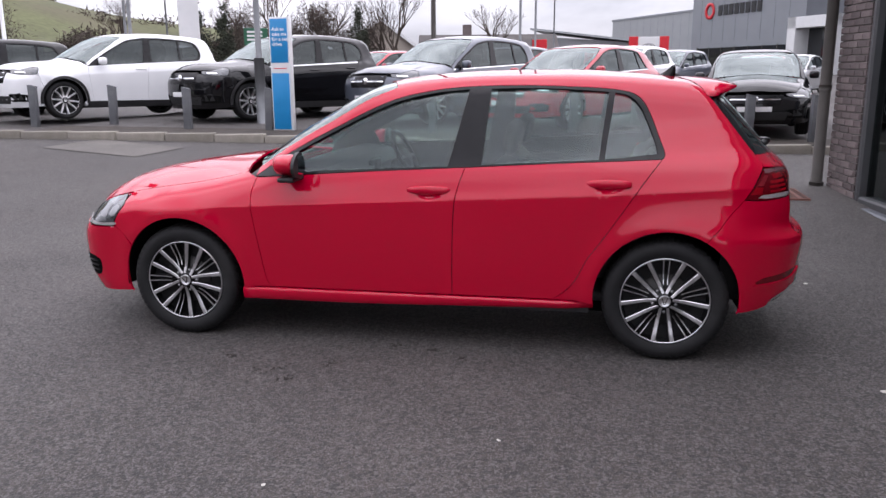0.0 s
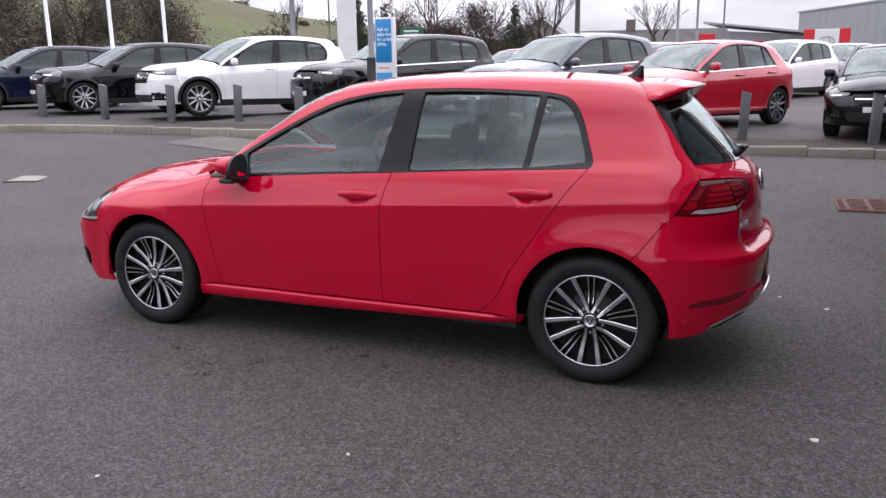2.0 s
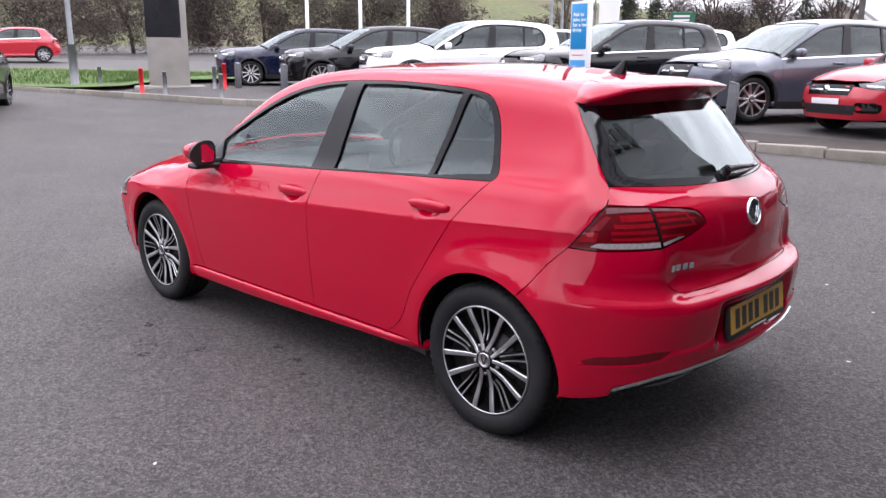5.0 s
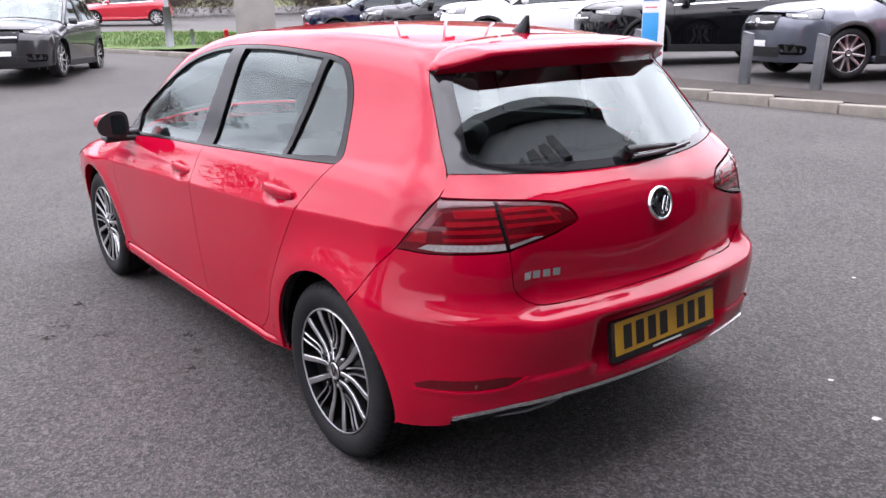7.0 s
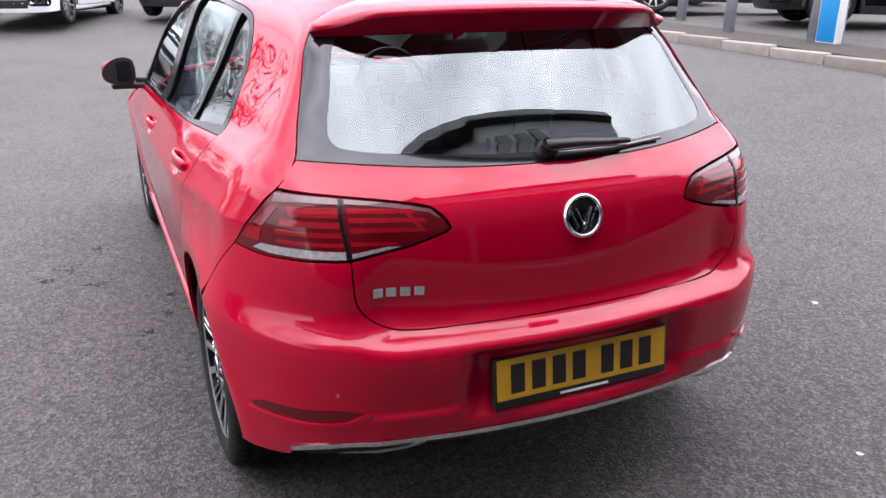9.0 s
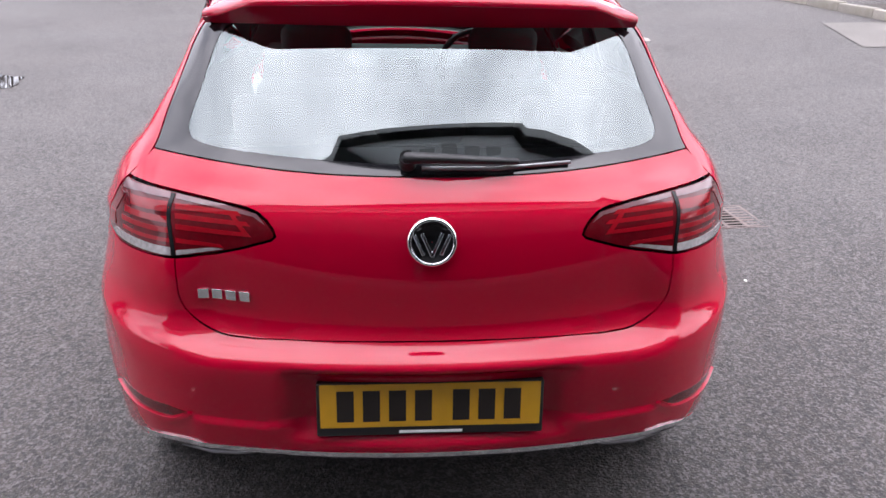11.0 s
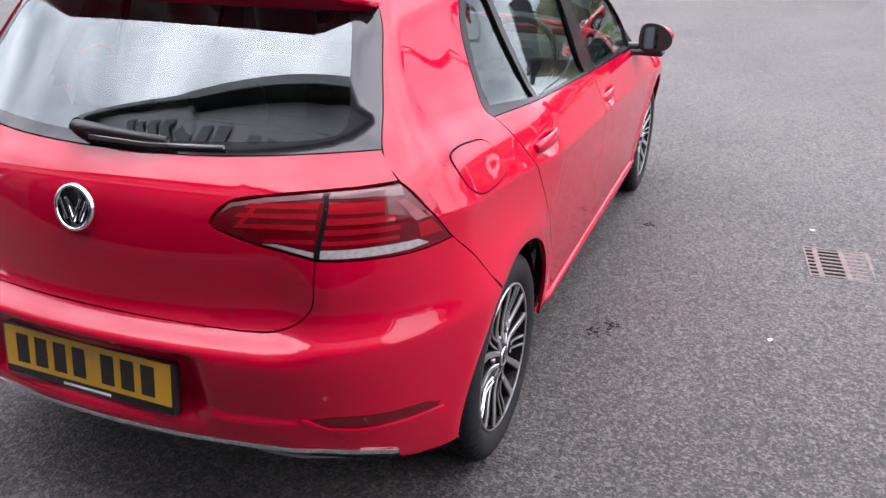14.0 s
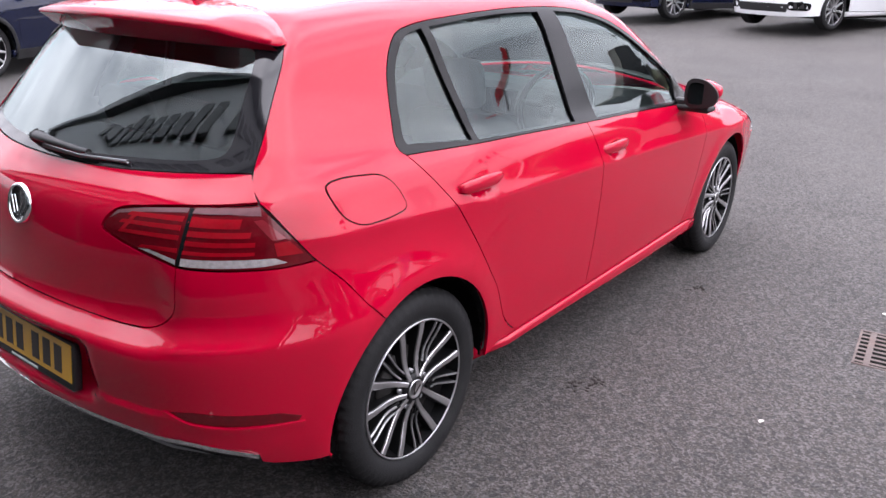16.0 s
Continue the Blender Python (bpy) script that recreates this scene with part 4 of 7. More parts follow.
def dealership_parts(r, ln):
    wall_box("mortar_wall", r, 0.0, 0.72, 0.03, 0.35, 0, 3.6, "mortar")
    wall_box("return_wall", r, 0.0, 0.3, 0.03, 7.0, 0, 3.6, "mortar")
    # downpipe
    bm = bmesh.new()
    tube(bm, [(-0.03, -0.09, 0.0), (-0.03, -0.09, 3.6)], 0.062, 0.062, 14)
    dp = part("downpipe", bm, M["pole_dark"], r)
    bm = bmesh.new()
    tube(bm, [(-0.03, -0.09, 0.0), (-0.03, -0.09, 0.16)], 0.078, 0.078, 14)
    part("pipe_shoe", bm, M["pole_dark"], dp)
    for z in (1.2, 2.6):
        bm = bmesh.new()
        tube(bm, [(-0.03, -0.09, z), (-0.03, -0.09, z + 0.06)], 0.07, 0.07, 14)
        part("pipe_collar", bm, M["pole_dark"], dp)
    # glazing with frames
    x = 0.72
    while x < ln - 0.5:
        w = wall_box("glazing_frame", r, x, x + 0.09, 0.02, 0.20, 0.0, 3.6, "frame_grey")
        wall_box("frame_foot", w, x + 0.09, x + 2.1, 0.02, 0.20, 0.0, 0.12, "frame_grey")
        wall_box("frame_head", w, x + 0.09, x + 2.1, 0.02, 0.20, 3.5, 3.6, "frame_grey")
        wall_box("pane", w, x + 0.09, x + 2.1, 0.11, 0.13, 0.12, 3.5, "showroom_glass", bevel=0)
        x += 2.1
    wall_box("sill_kerb", r, 0.72, ln, -0.10, 0.018, -0.05, 0.05, "clad_dark")
    wall_box("back_wall", r, 0.3, ln + 2, 6.9, 7.0, 0, 3.6, "clad_dark")
    wall_box("inner_floor", r, 0.3, ln + 2, 0.2, 6.9, -0.05, 0.02, "concrete")
    wall_box("end_wall", r, ln - 0.3, ln, 0.03, 7.0, 0, 3.6, "clad_dark")
    # fascia with its projecting dark roof edge
    wall_box("fascia", r, -0.05, ln + 9, -0.10, 7.1, 3.6, 5.7, "fascia_grey")
    wall_box("roof_edge", r, -0.25, ln + 9.2, -0.30, 7.3, 5.7, 6.0, "black_sign")
    x = 2.6
    for k in range(18):
        if k == 8:
            x += 0.30
        wall_box("sign_bar", r, x, x + 0.26, -0.16, -0.105, 4.55, 5.15 if k in (0, 8) or k % 5 == 4 else 5.0, "black_sign", bevel=0)
        x += 0.40
    # bricks of the pier, stretcher bond
    bw, bh = 0.215, 0.065
    base = None
    for row in range(48):
        z = 0.01 + row * 0.075
        off = 0.1125 if row % 2 else 0.0
        for face in (0, 1):
            x = -off
            while x < (0.72 if face == 0 else 0.6):
                x0, x1 = max(x, 0.0), min(x + bw, 0.72 if face == 0 else 0.6)
                if x1 - x0 > 0.03:
                    key = round(x1 - x0, 3)
                    if key not in BRICK:
                        bm = bmesh.new()
                        box(bm, 0, key, 0, 0.03, 0, bh, 0.004, seg=1)
                        me = bpy.data.meshes.new("brick")
                        bm.to_mesh(me)
                        bm.free()
                        me.materials.append(M["brick"])
                        BRICK[key] = me
                    o = new("brick", BRICK[key])
                    o.parent = r
                    j = random.uniform(-0.002, 0.002)
                    o.matrix_basis = pose(x0, 0.012 + j, z) if face == 0 else pose(0.02, x0 + 0.03, z, 0, 0, 90)
                x += 0.225


BRICK = {}
dealer, dealer_len = build_dealership()


# ---- iron grates, covers, patches, puddles and litter on the forecourt ----
def build_grate(m, bars, name, label, metal="iron"):
    r = thing(name, label, "drain", m)
    bm = bmesh.new()
    for x0, x1, y0, y1 in ((-0.172, 0.172, -0.184, -0.172), (-0.172, 0.172, 0.172, 0.184), (-0.172, -0.162, -0.172, 0.172), (0.162, 0.172, -0.172, 0.172)):
        box(bm, x0, x1, y0, y1, -0.02, 0.0055, 0.002, seg=1)
    part("grate_rim", bm, M[metal], r, soft=False)
    for x in (-0.118, 0.0, 0.118):
        bm = bmesh.new()
        box(bm, x - 0.012, x + 0.012, -0.172, 0.172, -0.02, 0.0050, 0.002, seg=1)
        part("cross_bar", bm, M[metal], r, soft=False)
    for k in range(bars):
        y = -0.172 + 0.344 * (k + 0.5) / bars
        bm = bmesh.new()
        box(bm, -0.162, 0.162, y - 0.0085, y + 0.0085, -0.02, 0.0042, 0.001, seg=1)
        part("grate_bar", bm, M[metal], r, soft=False)
    # flat black sheet just below the bars, painted shade of the deep pit
    bm = bmesh.new()
    box(bm, -0.165, 0.165, -0.176, 0.176, 0.0005, 0.0026, 0)
    part("drain_pit", bm, M["well_black"], r, soft=False)
    return r


build_grate(pose(-0.58, 1.933, 0.002, 0, 0, 95), 8, "drain_grate", "worn iron drain grate with dark slots set in the tarmac", "grate_iron")
build_grate(pose(2.92, 4.38, gz(2.92, 4.38) + 0.006, 2, 0, 2) @ Matrix.Diagonal((1.7, 1.75, 1.0, 1.0)), 9, "drain_grate", "rusty red iron drain grate set in the tarmac", "rust")


def cover(x, y, w, d, rz, name, label, material="concrete"):
    r = thing(name, label, "cover", pose(x, y, gz(x, y) + 0.004, 2.2 if y > 2 else 0, 0, rz))
    bm = bmesh.new()
    box(bm, -w / 2, w / 2, -d / 2, d / 2, -0.02, 0.006, 0.004, seg=1)
    part("lid", bm, M[material], r, soft=False)
    bm = bmesh.new()
    for x0, x1, y0, y1 in ((-w / 2 - 0.03, w / 2 + 0.03, -d / 2 - 0.03, -d / 2 - 0.005), (-w / 2 - 0.03, w / 2 + 0.03, d / 2 + 0.005, d / 2 + 0.03), (-w / 2 - 0.03, -w / 2 - 0.005, -d / 2, d / 2), (w / 2 + 0.005, w / 2 + 0.03, -d / 2, d / 2)):
        box(bm, x0, x1, y0, y1, -0.02, 0.005, 0)
    part("surround", bm, M["iron"], r, soft=False)


cover(-7.45, 3.40, 0.42, 0.42, 20, "manhole_cover", "pale concrete inspection cover set in the tarmac")
cover(-6.9, -6.5, 1.0, 0.45, 0, "manhole_cover", "pale concrete inspection cover set in the tarmac")


def blot(name, label, category, cx, cy, rx, ry, rz, lift, material, seed, kind="", n=40, rough=0.3):
    """A thin irregular patch lying on the ground."""
    rng = np.random.default_rng(seed)
    ph = rng.random(5) * 6.28
    bm = bmesh.new()
    pts = []
    for k in range(n):
        a = k * math.tau / n
        f = 1 + rough * sum(math.sin(a * (i + 2) + ph[i]) / (i + 2) for i in range(5))
        x, y = rx * f * math.cos(a), ry * f * math.sin(a)
        c, s = math.cos(radians(rz)), math.sin(radians(rz))
        X, Y = cx + x * c - y * s, cy + x * s + y * c
        pts.append((X, Y, gz(X, Y) + lift))
    mid = bm.verts.new((cx, cy, gz(cx, cy) + lift))
    ring = [bm.verts.new(p) for p in pts]
    inner = [bm.verts.new((cx + (p[0] - cx) * 0.5, cy + (p[1] - cy) * 0.5, gz(cx + (p[0] - cx) * 0.5, cy + (p[1] - cy) * 0.5) + lift)) for p in pts]
    for k in range(n):
        j = (k + 1) % n
        bm.faces.new((ring[k], ring[j], inner[j], inner[k]))
        bm.faces.new((inner[k], inner[j], mid))
    return tagged(part(name, bm, M[material]), label, category, kind=kind or "structure")


blot("puddle", "shallow puddle of rain water on the tarmac", "puddle", -4.55, -3.85, 0.32, 0.16, 15, 0.005, "water", 3)
blot("puddle", "shallow puddle of rain water on the tarmac", "puddle", -7.0, -6.55, 0.8, 0.26, 5, 0.005, "water", 4)
tp = [(-7.4, 6.02), (-6.95, 6.85), (-5.2, 6.30), (-5.55, 5.55)]
bm = bmesh.new()
g = [[None] * 9 for _ in range(9)]
for i in range(9):
    for j in range(9):
        u, v = i / 8, j / 8
        x = (1 - u) * ((1 - v) * tp[0][0] + v * tp[1][0]) + u * ((1 - v) * tp[3][0] + v * tp[2][0])
        y = (1 - u) * ((1 - v) * tp[0][1] + v * tp[1][1]) + u * ((1 - v) * tp[3][1] + v * tp[2][1])
        g[i][j] = bm.verts.new((x, y, gz(x, y) + 0.008))
for i in range(8):
    for j in range(8):
        bm.faces.new((g[i][j], g[i + 1][j], g[i + 1][j + 1], g[i][j + 1]))
bmesh.ops.recalc_face_normals(bm, faces=bm.faces)
tagged(part("tarmac_patch", bm, M["patch"]), "paler square repair patch in the tarmac", "tarmac patch", kind="structure")


# ---- the red hatchback ----
hero = thing("hatchback_car", "glossy red five-door hatchback parked on grey tarmac", "car")
B = Body(
    top=[(-2.25, 0.58), (-2.15, 0.70), (-2.06, 0.775), (-1.95, 0.832), (-1.7, 0.893), (-1.4, 0.936), (-1.15, 0.972), (-1.02, 1.0), (-0.9, 1.07), (-0.648, 1.225), (-0.28, 1.405), (0.0, 1.448),
         (0.42, 1.470), (0.75, 1.471), (1.08, 1.456), (1.34, 1.432), (1.6, 1.395), (1.8, 1.36), (2.2, 1.25)],
    side=[(0.1, 0.80), (0.20, 0.826), (0.26, 0.840), (0.32, 0.848), (0.36, 0.853), (0.45, 0.864), (0.60, 0.879), (0.72, 0.888), (0.785, 0.892), (0.802, 0.894), (0.809, 0.892),
          (0.82, 0.887), (0.85, 0.876), (0.91, 0.856), (0.96, 0.833), (1.0, 0.808), (1.1, 0.772), (1.25, 0.717), (1.38, 0.662), (1.5, 0.61)],
    rear=[(0.1, 1.93), (0.25, 2.005), (0.36, 2.058), (0.47, 2.076), (0.60, 2.088), (0.625, 2.087), (0.636, 2.078), (0.648, 2.046), (0.660, 2.026), (0.70, 2.018), (0.80, 2.016), (0.90, 2.003), (0.955, 1.985), (0.99, 1.955), (1.02, 1.918),
          (1.10, 1.850), (1.20, 1.762), (1.33, 1.645), (1.45, 1.53)],
    front=[(0.1, -1.99), (0.2, -2.09), (0.30, -2.145), (0.45, -2.17), (0.62, -2.165), (0.70, -2.145), (0.78, -2.10), (0.9, -2.0), (1.4, -1.5)],
    wheel_x=(-1.318, 1.318), wheel_z=0.32, arch=0.36, half=0.894,
    plan=[(-2.2, -0.16), (-1.95, -0.075), (-1.7, -0.036), (-1.4, -0.012), (-1.0, -0.003), (0.0, 0.0), (1.2, 0.001), (1.4, 0.003), (1.6, 0.003), (1.75, -0.036), (1.9, -0.072), (2.1, -0.103)],
    plan_up=[(0.0, 0.0), (0.9, 0.0), (1.3, -0.038), (1.5, -0.054), (1.65, -0.060), (1.8, -0.050), (2.0, -0.028), (2.2, -0.024)],
    rear_bow=((0.2, 0.28), (0.6, 0.22), (0.72, 0.315), (0.9, 0.275), (1.1, 0.385), (1.6, 0.385)),
    rear_round=((0.2, 0.18), (0.6, 0.285), (0.72, 0.26), (0.9, 0.215), (1.05, 0.05), (1.6, 0.05)),
    taper_up=0.062, crease=0.054, front_bow=0.28, front_round=0.16, shelf=0.042, crown=0.022, nose_tight=0.5,
    dents=[(0.108, 0.846, 0.085, 0.036, 0.016), (1.018, 0.893, 0.085, 0.036, 0.016)])
B.recess = 0.034
B.flat_glass = 0.15


def belt(x):
    return 0.964 + 0.056 * x


def arc(cx, cz, r, a0, a1, n=24):
    return [(cx + r * math.cos(radians(a0 + (a1 - a0) * i / n)), cz + r * math.sin(radians(a0 + (a1 - a0) * i / n))) for i in range(n + 1)]


HERO_UPPER = [(-0.875, 0.912), (-0.70, 1.030), (-0.41, 1.182), (-0.13, 1.312), (0.088, 1.364), (0.30, 1.385), (0.60, 1.390), (0.95, 1.376), (1.075, 1.362), (1.148, 1.338), (1.203, 1.272), (1.262, 1.130), (1.288, 1.062), (1.288, 1.040), (1.275, 1.028)]
HERO_PANES = ([(-0.60, 0.945), (-0.632, 1.046), (-0.42, 1.158), (-0.13, 1.294), (0.088, 1.350), (0.290, 1.371), (0.200, 0.984)],
              [(0.372, 0.994), (0.404, 1.373), (0.60, 1.376), (0.80, 1.370), (1.005, 1.356), (0.966, 1.026)],
              [(0.994, 1.028), (1.038, 1.352), (1.090, 1.343), (1.130, 1.322), (1.178, 1.262), (1.247, 1.090), (1.252, 1.052)])


def build_body(b, hero, red, k=1.0, upper=HERO_UPPER, panes_at=HERO_PANES, pane="side_glass", fine=True, tail=0.0, lamp_up=0.0):
    """All panels of a car's body under its Empty. k: how coarse."""
    S = b.section

    def sec_top(x, y):
        p = b.place("top", np.array([[x, y]]))[0]
        return (x, math.atan2(p[2] - 0.75, p[1]) * 0.7)

    TOP = math.pi / 2 * 0.7
    fold = [(x, z + b.crease * x) for x in np.arange(-1.62, 1.70, 0.03 * k) for z in b.fold]
    fold_sec = [S(x, z) for x, z in fold if x < -0.85 or x > 1.0]
    cups = [(dx + rx * math.cos(a) * r, dz + rz * math.sin(a) * r) for dx, dz, rx, rz, _ in b.dents for r in (0.15, 0.4, 0.6, 0.8, 1.0) for a in np.linspace(0, 6.1, 14)]
    # side windows outline, from the front tip over the top to the rear corner, and back along the belt
    up = spline(upper, 0.02)
    low = spline([(1.275, 1.028), (0.8, belt(0.8)), (0.2, belt(0.2)), (-0.4, belt(-0.4)), (-0.875, 0.910)], 0.03)
    dlo = np.vstack([up, low[1:-1]])
    # body shell: pillars, half the roof, rear quarter
    up_sec = [S(x, z) for x, z in up]
    door_rear = spline([(1.275, 1.028), (1.18, 0.905), (1.085, 0.764), (0.985, 0.615), (0.925, 0.53), (0.86, 0.40), (0.80, 0.335), (0.75, 0.302)], 0.03)
    arch_r = arc(1.318, 0.32, 0.36, 186, 60)
    lamp_front = [(1.498, 0.632), (1.553, 0.692), (1.608, 0.768), (1.672, 0.836), (1.715, 0.897), (1.764, 0.990)]
    glass_side = [(1.764, 0.990), (1.758, 1.015), (1.744, 1.034), (1.690, 1.10), (1.606, 1.21), (1.515, 1.325), (1.478, 1.368)]
    glass_side = [(x + tail * float(smooth(0.98, 1.30, z)), z) for x, z in glass_side]
    rail = [S(x, z) for x, z in spline(glass_side, 0.03)]
    hinge = [rail[-1], (1.462 + tail, 0.72), (1.43 + tail, 0.86), (1.395 + tail, 0.99), (1.375 + tail, TOP)]
    pillar = [(x, S(x, z)[1] + 0.052 + 0.02 * smooth(-0.5, -0.2, x)) for x, z in spline(upper[:5], 0.04)]
    screen_top = spline([(-0.115, pillar[[i for i, q in enumerate(pillar) if q[0] > -0.13][0]][1]), (-0.20, 0.80), (-0.262, 0.95), (-0.285, TOP)], 0.03)
    pil = [q for q in pillar if q[0] < -0.14]
    def whole(half):
        return [tuple(q) for q in half] + [(q[0], 2 * TOP - q[1]) for q in half[::-1] if abs(q[1] - TOP) > 1e-6]
    half = [tuple(q) for q in screen_top[::-1]] + [tuple(q) for q in pil[::-1]] + up_sec + [S(x, z) for x, z in door_rear[1:]] + [S(0.86, 0.300)] + [S(x, z) for x, z in arch_r]
    half += [S(x, z) for x, z in spline(lamp_front, 0.03)[1:]] + rail[1:] + [tuple(q) for q in spline(hinge, 0.03)[1:]]
    b.panel("body_shell", whole(half), "section", red, hero, step=0.035 * k, gap=0.0015, both=False, lines=[q for x, a in fold_sec if x > 0 for q in ((x, a), (x, 2 * TOP - a))])
    if fine:
        b.panel("shell_lining", whole(half), "section", M["headliner"], hero, step=0.08, gap=0.004, level=-0.020, both=False, rim=False)
    # windscreen
    ws = [tuple(q) for q in spline([(-1.0, TOP), (-0.99, 0.6), (-0.955, 0.3), pil[0]], 0.03)[:-1]] + [tuple(q) for q in pil] + [tuple(q) for q in screen_top]
    for g in b.panel("windscreen", whole(ws), "section", M["car_glass"], hero, step=0.06 * k, gap=0.003, level=-0.006, edge=0.004, both=False):
        g.visible_shadow = False
    # bonnet and front wings
    seam = spline([(-0.955, 0.715), (-1.2, 0.70), (-1.5, 0.690), (-1.75, 0.665), (-1.93, 0.61)], 0.03)
    bon = [tuple(q) for q in spline([(-1.035, 0.0), (-1.03, 0.3), (-1.0, 0.55), (-0.955, 0.715)], 0.03)[:-1]] + [tuple(q) for q in seam] + [tuple(q) for q in spline([(-1.93, 0.61), (-2.03, 0.40), (-2.08, 0.2), (-2.09, 0.0)], 0.03)[1:]]
    b.panel("bonnet", bon + [(x, -y) for x, y in bon[::-1] if y > 1e-6], "top", red, hero, step=0.045 * k, gap=0.002, both=False)
    door_f = spline([(-0.862, 0.908), (-0.880, 0.82), (-0.872, 0.70), (-0.845, 0.50), (-0.822, 0.34), (-0.80, 0.302)], 0.03)
    arch_f = arc(-1.318, 0.32, 0.36, -6, 148)
    wing = [S(-0.875, 0.910)] + [S(x, z) for x, z in door_f] + [S(-0.90, 0.300)] + [S(x, z) for x, z in arch_f] + [S(-1.665, 0.565), S(-1.722, 0.618 + lamp_up), S(-1.725, 0.645 + lamp_up), S(-1.70, 0.69 + lamp_up), S(-1.672, 0.732 + lamp_up), S(-1.682, 0.755 + lamp_up)]
    wing += [sec_top(x, y) for x, y in seam[::-1] if x > -1.72]
    b.panel("front_wing", wing, "section", red, hero, step=0.04 * k, gap=0.002, lines=[q for q in fold_sec if q[0] < 0])
    # doors and sill
    mid = spline([(0.290, belt(0.29)), (0.252, 0.86), (0.236, 0.74), (0.226, 0.50), (0.222, 0.302)], 0.03)
    fd = [tuple(q) for q in door_f] + [tuple(q) for q in spline([(-0.80, 0.302), (-0.3, 0.302), (0.222, 0.302)], 0.04)[1:]] + [tuple(q) for q in mid[::-1][1:]] \
        + [tuple(q) for q in spline([(0.29, belt(0.29)), (-0.3, belt(-0.3)), (-0.862, 0.908)], 0.04)[1:-1]]
    rd = [tuple(q) for q in mid] + [tuple(q) for q in spline([(0.222, 0.302), (0.5, 0.302), (0.75, 0.302)], 0.04)[1:]] + [tuple(q) for q in door_rear[::-1][1:]] \
        + [tuple(q) for q in spline([(1.275, 1.028), (0.8, belt(0.8)), (0.29, belt(0.29))], 0.04)[1:-1]]
    doors = b.panel("front_door", fd, "side", red, hero, step=0.032 * k, gap=0.002, lines=fold + cups), b.panel("rear_door", rd, "side", red, hero, step=0.032 * k, gap=0.002, lines=fold + cups)
    prof = [(0.70, 0.0), (0.80, 0.0), (0.842, 0.012), (0.850, 0.030), (0.854, 0.050), (0.8545, 0.062), (0.853, 0.071), (0.849, 0.077), (0.842, 0.080), (0.825, 0.083)]
    for sy in (1, -1):
        bm = bmesh.new()
        cols = []
        for i in range(25):
            t = i / 24
            x = -0.965 + 1.925 * t
            z0 = 0.218 + 0.030 * smooth(0.25, 1.0, t)
            tuck = 0.035 * float(smooth(0.92, 1.0, t))
            cols.append([bm.verts.new((x, (y - tuck) * sy, (0.298 - (0.083 - z) * (0.298 - z0) / 0.08) if z < 0.071 else 0.215 + z)) for y, z in prof])
        for p, q in zip(cols, cols[1:]):
            for n in range(len(prof) - 1):
                bm.faces.new((p[n], p[n + 1], q[n + 1], q[n]))
        bm.faces.new(cols[0])
        bm.faces.new(cols[-1][::-1])
        bmesh.ops.recalc_face_normals(bm, faces=bm.faces)
        part("sill", bm, red, hero)
    # side window trim and panes
    panes = [np.array(spline([p for i, p in enumerate(g) for _ in ((0, 1) if i in c else (0,))], 0.03, closed=True)) for g, c in zip(panes_at, ((0, 1, 5, 6), (0, 1, 4, 5), (0, 1, 6)))]
    b.panel("window_trim", dlo, "side", M["gloss_black"], hero, step=0.05 * k, gap=0.001, level=0.001, holes=panes, label="black window surround and pillar")
    b.panel("pillar_lining", shrink(dlo, -0.05), "side", M["cabin"], hero, step=0.08 * k, gap=0.0, level=-0.022, holes=panes, rim=False)
    for shape in panes:
        for g in b.panel("side_window", shape, "side", M[pane], hero, step=0.06 * k, gap=-0.004, level=-0.010, edge=0.003, rim=False):
            g.visible_shadow = False
    if fine:
        q = [(x, belt(x) - 0.05) for x in np.arange(-0.84, 1.25, 0.06)]
        q += [(x, belt(x) + 0.010) for x in np.arange(1.22, -0.84, -0.06)]
        b.panel("belt_lining", q, "side", M["cabin"], hero, step=0.05, gap=0.0, level=-0.0145, rim=False)
    # rear window with its printed border
    edge3 = b.place("side", np.array(spline(glass_side, 0.02)))
    rw = [(p[1] - 0.001, p[2]) for p in edge3 if 1.036 < p[2] < 1.330]
    left = [(-y, z) for y, z in rw]
    yb, zb, yt, zt = rw[0][0], rw[0][1], rw[-1][0], rw[-1][1]
    ring = rw + [tuple(q) for q in spline([(yt, zt), (0.3, 1.352), (0, 1.356), (-0.3, 1.352), (-yt, zt)], 0.05)[1:]] + left[::-1][1:] \
        + [tuple(q) for q in spline([(-yb, zb), (-0.3, 1.030), (0, 1.027), (0.3, 1.030), (yb, zb)], 0.05)[1:-1]]
    clear = spline([(0.56, 1.075), (0.575, 1.10), (0.55, 1.18), (0.512, 1.295), (0.48, 1.322), (0.40, 1.328), (0, 1.332), (-0.40, 1.328), (-0.48, 1.322), (-0.512, 1.295), (-0.55, 1.18), (-0.575, 1.10), (-0.56, 1.075),
                    (-0.45, 1.062), (0, 1.05), (0.45, 1.062)], 0.03, closed=True)
    b.panel("rear_window_border", ring, "end", M["frit"], hero, step=0.05 * k, gap=0.001, level=-0.002, edge=0.006, holes=[clear], both=False)
    for g in b.panel("rear_window", clear, "end", M["car_glass"], hero, step=0.06 * k, gap=-0.002, level=-0.0035, edge=0.003, both=False, rim=False):
        g.visible_shadow = False
    # tailgate
    y1, y2 = yb, float(b.place("side", np.array([[1.764, 0.991]]))[0][1])
